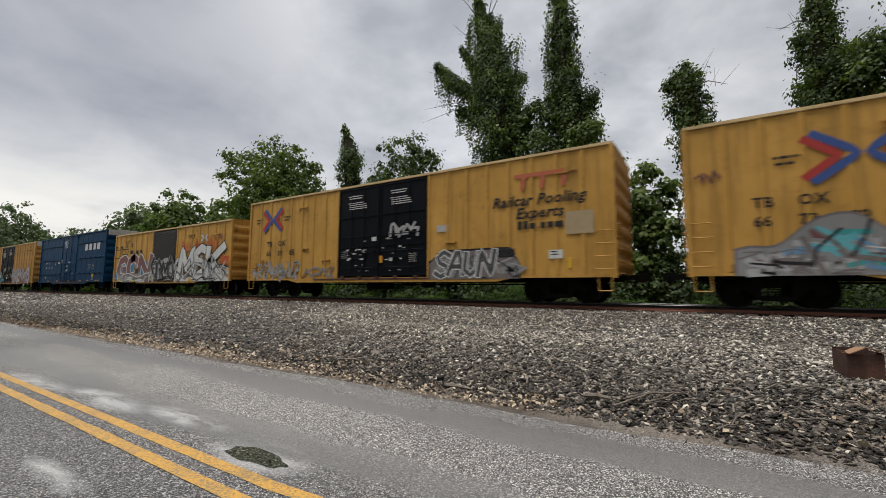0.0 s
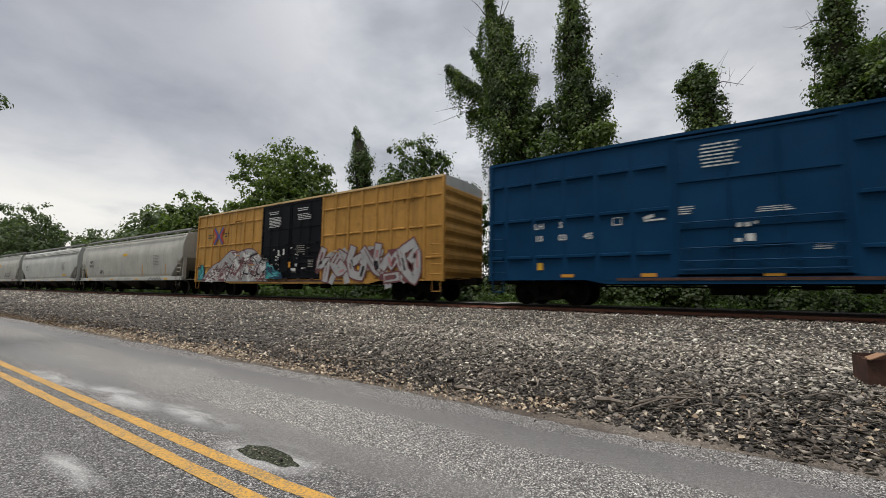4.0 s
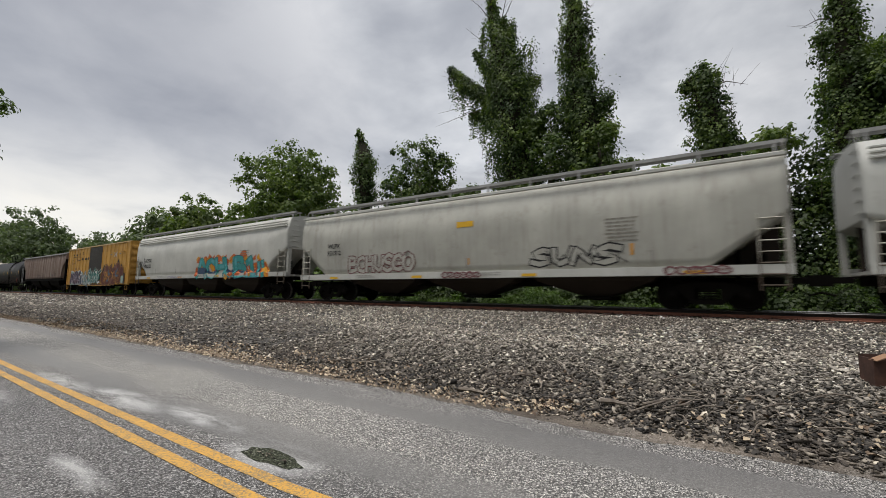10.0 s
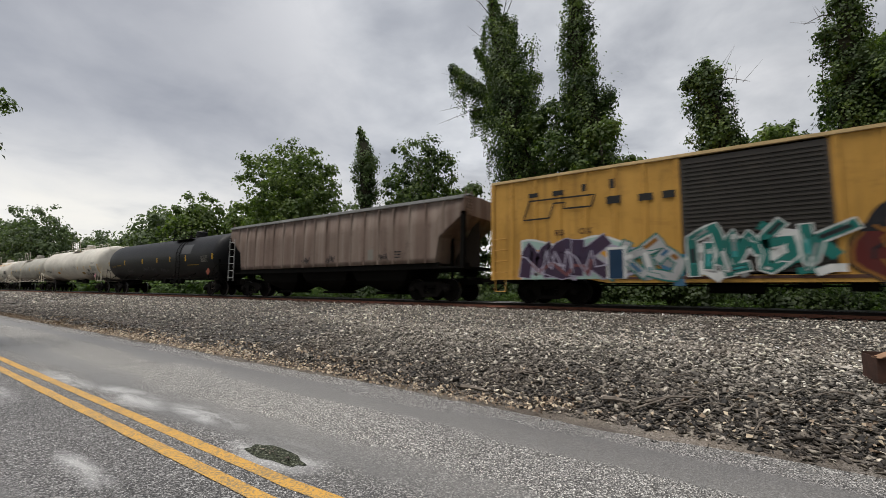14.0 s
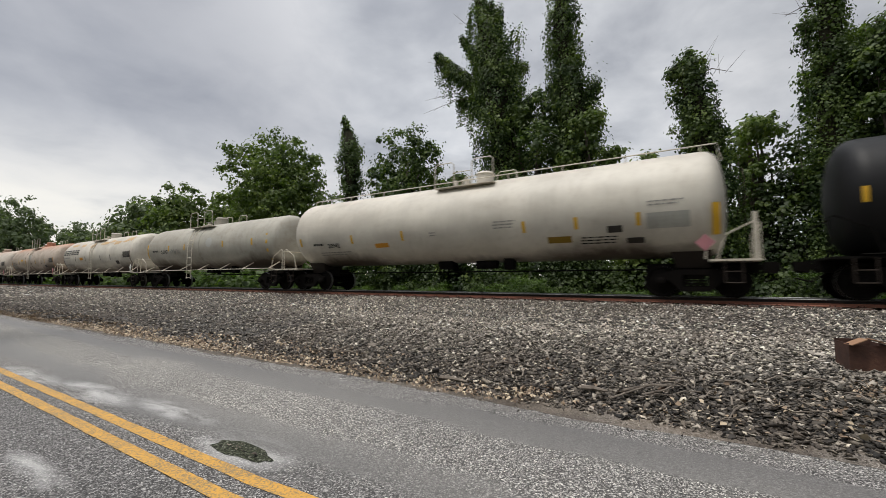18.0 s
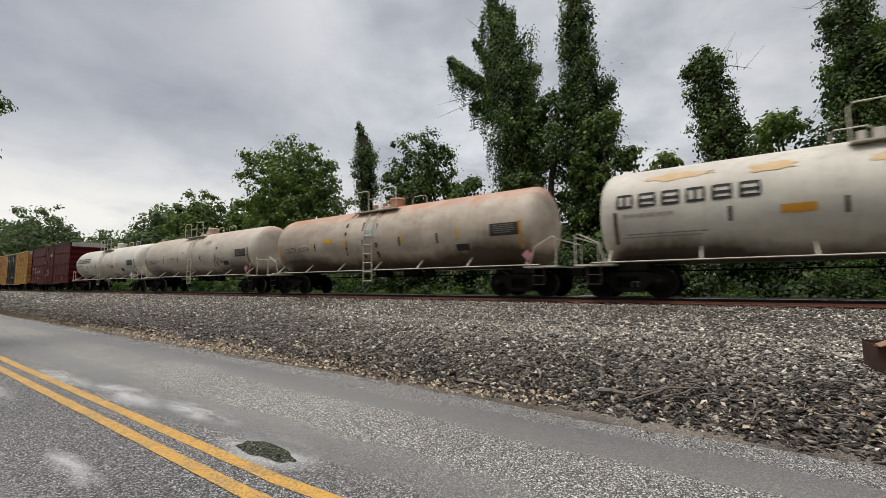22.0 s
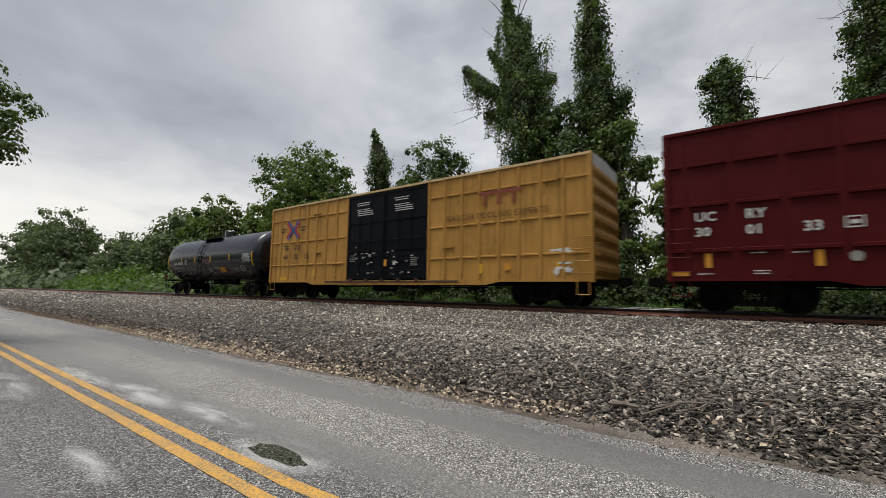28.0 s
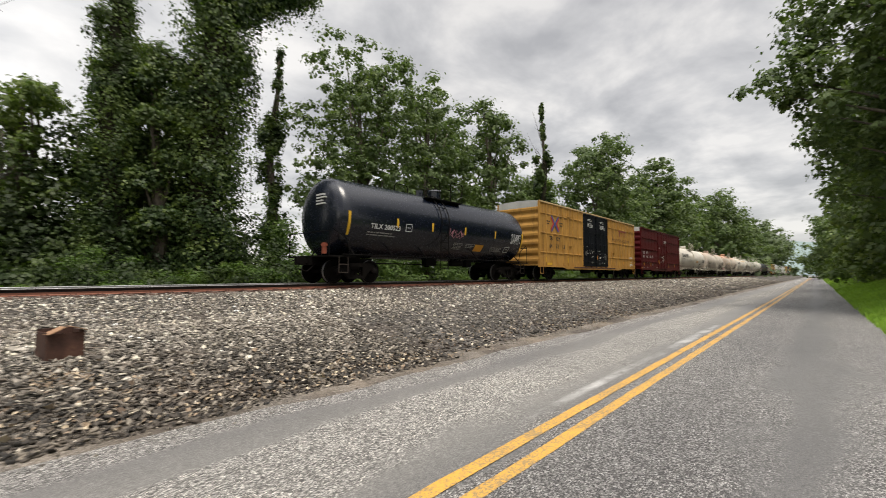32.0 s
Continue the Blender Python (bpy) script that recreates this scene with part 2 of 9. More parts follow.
M["tank_black"] = painted("glossy_black_paint", (0.003, 0.005, 0.012), dirt=(0.008, 0.009, 0.012), amount=0.1, rough=0.25, gloss=0.62, dents=0.012)
M["tank_dull"] = painted("dull_black_paint", (0.011, 0.011, 0.012), dirt=(0.02, 0.018, 0.016), amount=0.3, rough=0.5)
M["tank_white"] = painted("grimy_cream_paint", (0.62, 0.58, 0.505), dirt=(0.25, 0.19, 0.13), amount=0.26, rough=0.5, gloss=0.35, soot=0.22, flank_dark=0.62)
M["tank_cream"] = painted("rust_washed_cream_paint", (0.53, 0.47, 0.395), dirt=(0.22, 0.15, 0.10), amount=0.36, rough=0.5, gloss=0.3, soot=0.30, spill=0.28, flank_dark=0.85)
M["rail_cream"] = painted("chalky_cream_railing_paint", (0.58, 0.53, 0.44), dirt=(0.22, 0.16, 0.11), amount=0.4, rough=0.55)
M["tank_grey"] = painted("grimy_grey_paint", (0.43, 0.41, 0.355), dirt=(0.18, 0.145, 0.11), amount=0.45, rough=0.55, soot=0.3, flank_dark=0.82)
M["tank_rust"] = painted("rust_stained_cream_paint", (0.60, 0.56, 0.485), dirt=(0.22, 0.16, 0.10), amount=0.36, rough=0.5, rust=0.12, soot=0.22, flank_dark=0.72)
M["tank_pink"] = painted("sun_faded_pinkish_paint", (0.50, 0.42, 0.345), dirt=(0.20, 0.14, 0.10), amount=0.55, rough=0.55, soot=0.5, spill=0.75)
M["rust_wash"] = painted("thin_orange_rust_wash", (0.55, 0.37, 0.19), dirt=(0.60, 0.55, 0.47), amount=0.8, rough=0.55)
M["tank_belly"] = painted("dark_brown_steel", (0.034, 0.026, 0.021), dirt=(0.03, 0.023, 0.018), amount=0.5, rough=0.8)
M["roof_steel"] = painted("galvanised_roof", (0.42, 0.42, 0.42), dirt=(0.25, 0.2, 0.15), amount=0.5, rough=0.5)
M["walkway"] = painted("dull_walkway_steel", (0.29, 0.29, 0.285), dirt=(0.10, 0.09, 0.075), amount=0.5, rough=0.6)
# grimy steel taken near black, with the shade under the cars in it
M["under"] = painted("grimy_shade_black_underframe", (0.006, 0.0055, 0.005), dirt=(0.014, 0.011, 0.008), amount=0.4, rough=0.75, gloss=0.05)
M["truck"] = painted("oily_shade_black_steel", (0.0065, 0.0055, 0.005), dirt=(0.015, 0.011, 0.008), amount=0.4, rough=0.75, gloss=0.05)
M["white_mark"] = flat_paint("white_stencil_paint", (0.55, 0.55, 0.53))
M["black_mark"] = flat_paint("black_stencil_paint", (0.02, 0.02, 0.02))
M["grey_mark"] = flat_paint("faded_grey_stencil_paint", (0.27, 0.26, 0.24))
M["yellow_mark"] = flat_paint("yellow_reflective_tape", (0.62, 0.36, 0.03))
M["orange_mark"] = flat_paint("orange_tape", (0.55, 0.25, 0.03))
M["faint_mark"] = flat_paint("faint_stencil_paint", (0.20, 0.185, 0.16))
M["dull_yellow"] = flat_paint("dull_yellow_stencil_paint", (0.24, 0.15, 0.02))
M["brown_mark"] = flat_paint("weathered_brown_stencil_paint", (0.09, 0.045, 0.02), wear=0.5)
M["primer"] = flat_paint("thin_grey_primer", (0.36, 0.27, 0.16), wear=0.5)
M["faded_red"] = flat_paint("sun_faded_red_paint", (0.22, 0.06, 0.035))
M["bleached_red"] = flat_paint("bleached_red_paint", (0.42, 0.115, 0.06), wear=0.6)
M["red_mark"] = flat_paint("red_emblem_paint", (0.36, 0.04, 0.035))
M["blue_mark"] = flat_paint("blue_emblem_paint", (0.045, 0.08, 0.24))
for nm, col in dict(silver=(0.34, 0.34, 0.34), teal=(0.015, 0.17, 0.19), cyan=(0.10, 0.35, 0.39), orange=(0.42, 0.13, 0.04), pink=(0.42, 0.18, 0.20),
                    violet=(0.045, 0.03, 0.06), mauve=(0.15, 0.055, 0.06), paleblue=(0.12, 0.24, 0.38), crimson=(0.085, 0.014, 0.012), lilac=(0.33, 0.30, 0.38),
                    white=(0.56, 0.56, 0.545), flame=(0.47, 0.10, 0.022), amber=(0.58, 0.27, 0.02), aqua=(0.04, 0.27, 0.265), sea=(0.012, 0.135, 0.115), navy=(0.012, 0.035, 0.075), plum=(0.045, 0.026, 0.052), sky=(0.05, 0.13, 0.22), azure=(0.03, 0.19, 0.34), mint=(0.30, 0.42, 0.38), ash=(0.16, 0.135, 0.13), ink=(0.016, 0.015, 0.018), chrome=(0.40, 0.40, 0.40), gold=(0.21, 0.09, 0.016), greyspray=(0.22, 0.22, 0.22), dim=(0.075, 0.075, 0.078)).items():
    M["spray_" + nm] = painted("spray_paint_" + nm, col, dirt=tuple(c * 0.35 + 0.03 for c in col), amount=0.6, rough=0.5, streak=0.9)

M["spray_bare"] = M["hopper_grey"]
# letters faded from one spray colour at the top to another below
m, t, b, tc = material("spray_paint_two_tone")
v = tc.outputs["Object"]
sep = t.nodes.new("ShaderNodeSeparateXYZ")
t.links.new(v, sep.inputs[0])
level = math_node(t, "ADD", sep.outputs[2], math_node(t, "MULTIPLY", noise_of(t, v, 1.5, 6, 0.7), 0.8))
c = ramp(t, math_node(t, "MULTIPLY", level, 0.25), [(0.40, (0.25, 0.235, 0.22)), (0.47, (0.16, 0.12, 0.11)), (0.53, (0.15, 0.05, 0.05))])
c = mix(t, ramp(t, noise_of(t, v, 3.0, 7, 0.7), [(0.5, (0, 0, 0)), (0.7, (0.7, 0.7, 0.7))]), c, (0.07, 0.055, 0.05))
t.links.new(c, b.inputs["Base Color"])
b.inputs["Roughness"].default_value = 0.5
M["spray_two_tone"] = m
# steel, wood
m, t, b, tc = material("polished_rail_head")
b.inputs["Metallic"].default_value = 1.0
b.inputs["Base Color"].default_value = (0.30, 0.30, 0.30, 1)
t.links.new(math_node(t, "ADD", math_node(t, "MULTIPLY", noise_of(t, tc.outputs["Object"], 6, 5, 0.6, (0.2, 4, 4)), 0.2), 0.42), b.inputs["Roughness"])
M["rail_head"] = m
M["rail_base"] = painted("rust_red_rail_foot", (0.21, 0.088, 0.058), dirt=(0.07, 0.035, 0.026), amount=0.5, rough=0.85)
# near-black brown that stands for the shade inside the ivy
M["ivy_gap_shade"] = painted("dark_ivy_core", (0.020, 0.019, 0.010), dirt=(0.05, 0.04, 0.02), amount=0.5, rough=0.95)
# shadow under the rail head, painted as a near-black side
M["rail_shade"] = painted("shade_black_rail_side", (0.012, 0.009, 0.008), dirt=(0.05, 0.025, 0.018), amount=0.4, rough=0.6)
m, t, b, tc = material("rusty_steel")
n1, n2 = noise_of(t, tc.outputs["Object"], 3.0, 8, 0.7), noise_of(t, tc.outputs["Object"], 25.0, 4, 0.6)
c = ramp(t, n1, [(0.3, (0.03, 0.014, 0.010)), (0.55, (0.075, 0.032, 0.021)), (0.75, (0.14, 0.066, 0.042))])
t.links.new(c, b.inputs["Base Color"])
b.inputs["Roughness"].default_value = 0.85
bump(t, b, n2, 0.4, 0.01)
M["rust"] = m
m, t, b, tc = material("creosoted_wood")
n1 = noise_of(t, tc.outputs["Object"], 2.0, 8, 0.7, (14, 1.2, 14))
info = t.nodes.new("ShaderNodeObjectInfo")
c = mix(t, info.outputs["Random"], ramp(t, n1, [(0.3, (0.05, 0.028, 0.022)), (0.7, (0.15, 0.095, 0.075))]), ramp(t, n1, [(0.3, (0.09, 0.05, 0.04)), (0.7, (0.26, 0.17, 0.13))]))
t.links.new(c, b.inputs["Base Color"])
b.inputs["Roughness"].default_value = 0.9
bump(t, b, n1, 0.6, 0.02)
M["tie"] = m
M["rust_pale"] = painted("flaking_tan_rust", (0.30, 0.175, 0.105), dirt=(0.10, 0.05, 0.03), amount=0.6, rough=0.85)
m, t, b, tc = material("tree_bark")
n1 = noise_of(t, tc.outputs["Object"], 3.0, 8, 0.7, (3, 3, 0.6))
t.links.new(ramp(t, n1, [(0.3, (0.035, 0.028, 0.022)), (0.7, (0.16, 0.13, 0.10))]), b.inputs["Base Color"])
b.inputs["Roughness"].default_value = 0.95
bump(t, b, n1, 0.8, 0.05)
M["bark"] = m
m, t, b, tc = material("dry_twig")
n1 = noise_of(t, tc.outputs["Object"], 8.0, 5)
t.links.new(ramp(t, n1, [(0.3, (0.07, 0.055, 0.045)), (0.7, (0.26, 0.22, 0.18))]), b.inputs["Base Color"])
b.inputs["Roughness"].default_value = 0.9
M["twig"] = m

# ballast stones and the bed under them
m, t, b, tc = material("ballast_stone")
geo = t.nodes.new("ShaderNodeNewGeometry")
v = tc.outputs["Object"]
old = ramp(t, geo.outputs["Random Per Island"], [(0.0, (0.007417, 0.005827, 0.004556)), (0.32, (0.0392, 0.03179, 0.0249)), (0.6, (0.09959, 0.08158, 0.06463)), (0.84, (0.2225, 0.1875, 0.1504)), (0.96, (0.4238, 0.3708, 0.3019)), (1.0, (0.774, 0.7098, 0.6039))])
fresh = ramp(t, geo.outputs["Random Per Island"], [(0.0, (0.0649, 0.05711, 0.04803)), (0.3, (0.2207, 0.196, 0.1648)), (0.6, (0.4153, 0.3725, 0.3181)), (0.87, (0.649, 0.5867, 0.5037)), (0.97, (0.855, 0.8308, 0.7205)), (1.0, (0.855, 0.855, 0.855))])
# fresher, dusty stone towards the track, old dark stone at the foot of the bank
sep = t.nodes.new("ShaderNodeSeparateXYZ")
t.links.new(v, sep.inputs[0])
drift = math_node(t, "MULTIPLY", math_node(t, "ADD", sep.outputs[1], math_node(t, "MULTIPLY", noise_of(t, v, 0.6, 6, 0.65), 3.5)), 0.05)
c = mix(t, ramp(t, drift, [(0.40, (0, 0, 0)), (0.62, (1, 1, 1))]), old, fresh)
n1 = noise_of(t, v, 0.5, 4)
c = mix(t, ramp(t, n1, [(0.5, (0, 0, 0)), (0.75, (0.35, 0.35, 0.35))]), c, (0.16, 0.12, 0.095))
n2 = noise_of(t, v, 30, 5)
c = mix(t, 0.35, c, mix(t, n2, (0.05, 0.05, 0.05), (0.4, 0.4, 0.4)), "OVERLAY")
t.links.new(c, b.inputs["Base Color"])
b.inputs["Roughness"].default_value = 0.75
M["stone"] = m
# bed coloured very dark, so gaps between the stones look shaded
m, t, b, tc = material("gravel_bed")
v1 = node(t, "ShaderNodeTexVoronoi", Scale=22.0)
mp = t.nodes.new("ShaderNodeMapping")
mp.inputs["Scale"].default_value = (0.7, 1, 1)
t.links.new(tc.outputs["Object"], mp.inputs[0])
t.links.new(mp.outputs[0], v1.inputs["Vector"])
n1 = noise_of(t, tc.outputs["Object"], 0.5, 5)
c = ramp(t, v1.outputs["Color"], [(0.0, (0.010, 0.009, 0.008)), (0.4, (0.035, 0.031, 0.027)), (0.75, (0.13, 0.115, 0.10)), (1.0, (0.4, 0.36, 0.32))])
c = mix(t, ramp(t, n1, [(0.5, (0, 0, 0)), (0.72, (0.6, 0.6, 0.6))]), c, (0.09, 0.065, 0.05))
t.links.new(c, b.inputs["Base Color"])
b.inputs["Roughness"].default_value = 0.85
bump(t, b, v1.outputs["Distance"], 1.0, 0.06)
M["gravel"] = m

# asphalt: exposed aggregate, smooth tarry wheel paths, damp patches
m, t, b, tc = material("worn_damp_asphalt")
v = tc.outputs["Object"]
sep = t.nodes.new("ShaderNodeSeparateXYZ")
t.links.new(v, sep.inputs[0])
grit = noise_of(t, v, 60, 3, 0.8)
grit2 = node(t, "ShaderNodeTexVoronoi", Scale=98.0)
t.links.new(v, grit2.inputs["Vector"])
blotch = noise_of(t, v, 0.55, 6, 0.65)
sway = noise_of(t, v, 1.0, 5, 0.6, (0.16, 0.9, 1), 0.4)
across = math_node(t, "DIVIDE", math_node(t, "ADD", sep.outputs[1], math_node(t, "MULTIPLY", math_node(t, "SUBTRACT", sway, 0.5), 1.5)), 6.0)
lane = ramp(t, across, [(0.0, (0.3, 0.3, 0.3)), (0.10, (0.9, 0.9, 0.9)), (0.20, (0.15, 0.15, 0.15)), (0.36, (0.1, 0.1, 0.1)), (0.46, (0.75, 0.75, 0.75)), (0.52, (0.6, 0.6, 0.6)), (0.58, (0.0, 0.0, 0.0)), (0.68, (0.05, 0.05, 0.05)), (0.72, (0.8, 0.8, 0.8)), (0.78, (0.8, 0.8, 0.8)), (0.82, (0.15, 0.15, 0.15))])
aggregate = ramp(t, grit2.outputs["Color"], [(0.0, (0.018, 0.018, 0.018)), (0.40, (0.070, 0.067, 0.065)), (0.62, (0.20, 0.194, 0.186)), (0.80, (0.47, 0.456, 0.435)), (1.0, (0.95, 0.92, 0.88))])
tar = ramp(t, grit, [(0.3, (0.06, 0.058, 0.057)), (0.7, (0.20, 0.196, 0.19))])
smooth = ramp(t, math_node(t, "ADD", math_node(t, "MULTIPLY", lane, 0.55), math_node(t, "MULTIPLY", blotch, 0.75)), [(0.54, (0, 0, 0)), (0.76, (0.85, 0.85, 0.85))])
c = mix(t, smooth, aggregate, tar)
big_n = noise_of(t, v, 0.18, 4)
c = mix(t, 1.0, c, ramp(t, big_n, [(0.3, (0.93, 0.93, 0.935)), (0.7, (1.28, 1.27, 1.245))]), "MULTIPLY")
# the near lane is older and tarrier than the strip beyond the centre line
wander = math_node(t, "ADD", sep.outputs[1], math_node(t, "MULTIPLY", math_node(t, "SUBTRACT", noise_of(t, v, 0.7, 5, 0.6, (0.3, 1, 1)), 0.5), 1.2))
c = mix(t, 1.0, c, ramp(t, math_node(t, "DIVIDE", wander, 6.0), [(0.0, (0.78, 0.78, 0.80)), (0.26, (0.66, 0.66, 0.68)), (0.40, (0.78, 0.78, 0.79)), (0.52, (1.12, 1.11, 1.09)), (0.66, (1.15, 1.14, 1.12)), (0.80, (0.86, 0.85, 0.86)), (0.90, (1.0, 0.99, 0.97))]), "MULTIPLY")
# pale, slightly smoother patches beside the centre line
pale_spots = None
for bx, by, rx_, ry_ in ((-9.4, 2.35, 1.5, 0.26), (-7.3, 2.55, 1.3, 0.28), (-5.5, 2.75, 1.0, 0.22), (-3.7, 2.52, 0.75, 0.36), (-9.6, 1.45, 1.6, 0.30), (-4.7, 1.35, 0.8, 0.14), (7.5, 2.85, 2.6, 0.10), (13.0, 2.8, 4.0, 0.14)):
    ex = math_node(t, "POWER", math_node(t, "ABSOLUTE", math_node(t, "DIVIDE", math_node(t, "SUBTRACT", sep.outputs[0], bx), rx_)), 2.0)
    ey = math_node(t, "POWER", math_node(t, "ABSOLUTE", math_node(t, "DIVIDE", math_node(t, "SUBTRACT", sep.outputs[1], by), ry_)), 2.0)
    spot_ = ramp(t, math_node(t, "ADD", ex, ey), [(0.0, (1, 1, 1)), (1.0, (0, 0, 0))])
    pale_spots = spot_ if pale_spots is None else math_node(t, "MAXIMUM", pale_spots, spot_)
pale_spots = math_node(t, "MULTIPLY", pale_spots, ramp(t, noise_of(t, v, 1.6, 6, 0.65, (0.5, 1.6, 1), 0.7), [(0.40, (0, 0, 0)), (0.62, (1, 1, 1))]))
c = mix(t, math_node(t, "MULTIPLY", pale_spots, 0.72), c, (0.62, 0.61, 0.60))
t.links.new(c, b.inputs["Base Color"])
r0 = math_node(t, "SUBTRACT", 0.74, math_node(t, "MULTIPLY", smooth, 0.26))
t.links.new(math_node(t, "SUBTRACT", r0, math_node(t, "MULTIPLY", pale_spots, 0.12)), b.inputs["Roughness"])
bump(t, b, math_node(t, "MULTIPLY", grit2.outputs["Distance"], math_node(t, "SUBTRACT", 1.0, math_node(t, "MULTIPLY", smooth, 0.75))), 0.8, 0.014)
M["asphalt"] = m
m, t, b, tc = material("worn_yellow_road_paint")
v = tc.outputs["Object"]
pits = node(t, "ShaderNodeTexVoronoi", Scale=80.0)
t.links.new(v, pits.inputs["Vector"])
n1, n2 = pits.outputs["Color"], noise_of(t, v, 2.5, 6)
wear = ramp(t, math_node(t, "ADD", math_node(t, "MULTIPLY", n1, 0.5), math_node(t, "MULTIPLY", n2, 0.5)), [(0.45, (0, 0, 0)), (0.62, (0.9, 0.9, 0.9))])
t.links.new(mix(t, wear, (0.58, 0.31, 0.05), (0.20, 0.155, 0.09)), b.inputs["Base Color"])
b.inputs["Roughness"].default_value = 0.6
M["road_paint"] = m
m, t, b, tc = material("wet_pothole")
v1 = node(t, "ShaderNodeTexVoronoi", Scale=80.0)
t.links.new(tc.outputs["Object"], v1.inputs["Vector"])
t.links.new(ramp(t, v1.outputs["Color"], [(0.0, (0.006, 0.007, 0.004)), (0.5, (0.030, 0.034, 0.020)), (0.8, (0.10, 0.11, 0.07)), (1.0, (0.36, 0.36, 0.31))]), b.inputs["Base Color"])
b.inputs["Roughness"].default_value = 0.6
b.inputs["Specular IOR Level"].default_value = 0.15
bump(t, b, v1.outputs["Distance"], 0.7, 0.02)
M["water"] = m
m, t, b, tc = material("sandy_grit")
v1 = node(t, "ShaderNodeTexVoronoi", Scale=75.0)
t.links.new(tc.outputs["Object"], v1.inputs["Vector"])
c = ramp(t, v1.outputs["Color"], [(0.0, (0.05, 0.042, 0.035)), (0.5, (0.17, 0.148, 0.125)), (0.85, (0.34, 0.30, 0.26)), (1.0, (0.62, 0.57, 0.50))])
c = mix(t, ramp(t, noise_of(t, tc.outputs["Object"], 1.2, 6), [(0.4, (0, 0, 0)), (0.7, (0.6, 0.6, 0.6))]), c, (0.20, 0.15, 0.105))
c = mix(t, ramp(t, noise_of(t, tc.outputs["Object"], 0.55, 6, 0.65), [(0.42, (0, 0, 0)), (0.60, (0.85, 0.85, 0.85))]), c, (0.050, 0.038, 0.029))
t.links.new(c, b.inputs["Base Color"])
b.inputs["Roughness"].default_value = 0.9
bump(t, b, v1.outputs["Distance"], 0.8, 0.015)
M["shoulder"] = m
m, t, b, tc = material("earth_and_grass")
n1, n2 = noise_of(t, tc.outputs["Object"], 0.7, 6), noise_of(t, tc.outputs["Object"], 9, 5)
c = ramp(t, n1, [(0.35, (0.022, 0.030, 0.012)), (0.6, (0.045, 0.062, 0.020)), (0.78, (0.085, 0.066, 0.042))])
c = mix(t, 0.5, c, mix(t, n2, (0.1, 0.1, 0.1), (0.8, 0.8, 0.8)), "OVERLAY")
t.links.new(c, b.inputs["Base Color"])
b.inputs["Roughness"].default_value = 0.95
bump(t, b, n2, 0.8, 0.05)
M["earth"] = m
m, t, b, tc = material("leaf_litter")
geo = t.nodes.new("ShaderNodeNewGeometry")
t.links.new(ramp(t, geo.outputs["Random Per Island"], [(0.0, (0.09, 0.06, 0.04)), (0.5, (0.28, 0.205, 0.14)), (1.0, (0.58, 0.48, 0.34))]), b.inputs["Base Color"])
b.inputs["Roughness"].default_value = 0.85
M["litter"] = m
# haze over the far hill is painted into its blue-green colour
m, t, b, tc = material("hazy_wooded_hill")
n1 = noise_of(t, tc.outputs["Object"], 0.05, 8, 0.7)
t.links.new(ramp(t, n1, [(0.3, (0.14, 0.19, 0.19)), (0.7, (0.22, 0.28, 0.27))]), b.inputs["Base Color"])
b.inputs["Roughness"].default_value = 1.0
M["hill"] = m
M["leaf_ivy"] = leaf_material("ivy_leaf", (0.010, 0.022, 0.0065), (0.036, 0.066, 0.018), (0.175, 0.23, 0.062))
M["leaf_tree"] = leaf_material("broad_leaf", (0.028, 0.048, 0.012), (0.072, 0.112, 0.027), (0.19, 0.24, 0.060))
# aerial haze is put into the next two leaf colours, paler and greyer
M["leaf_far"] = leaf_material("haze_greyed_leaf", (0.065, 0.09, 0.045), (0.095, 0.128, 0.064), (0.14, 0.178, 0.09))
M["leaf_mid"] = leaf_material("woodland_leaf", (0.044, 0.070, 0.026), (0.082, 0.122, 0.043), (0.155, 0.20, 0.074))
# shade under trees and train is mixed into this darker leaf
M["leaf_shaded"] = leaf_material("shaded_bramble_leaf", (0.010, 0.021, 0.006), (0.027, 0.048, 0.013), (0.085, 0.12, 0.034))
M["leaf_bush"] = leaf_material("bramble_leaf", (0.024, 0.048, 0.011), (0.062, 0.112, 0.022), (0.15, 0.225, 0.05))
M["grass"] = leaf_material("grass_blade", (0.12, 0.22, 0.025), (0.22, 0.37, 0.05), (0.34, 0.50, 0.08))

# ---- mesh tools ----
def thing(name, m=None, **tags):
    ob = new(name)
    if m is not None:
        ob.matrix_basis = m
    return tagged(ob, **tags)


def part(name, bm, mat, parent=None, label="", smooth=False, m=None):
    """One bmesh, or ready mesh, as one object under a thing or a part."""
    if isinstance(bm, bmesh.types.BMesh):
        me = bpy.data.meshes.new(name)
        bm.to_mesh(me)
        bm.free()
    else:
        me = bm
    if mat is not None and not me.materials:
        me.materials.append(mat)
    if smooth:
        me.polygons.foreach_set("use_smooth", [True] * len(me.polygons))
    ob = new(name, me)
    ob.parent = parent
    if m is not None:
        ob.matrix_basis = m
    if label:
        ob["label"] = label
    return ob


def box(bm, x0, x1, y0, y1, z0, z1):
    v = [bm.verts.new(p) for p in ((x0, y0, z0), (x1, y0, z0), (x1, y1, z0), (x0, y1, z0), (x0, y0, z1), (x1, y0, z1), (x1, y1, z1), (x0, y1, z1))]
    for f in ((3, 2, 1, 0), (4, 5, 6, 7), (0, 1, 5, 4), (1, 2, 6, 5), (2, 3, 7, 6), (3, 0, 4, 7)):
        bm.faces.new([v[i] for i in f])


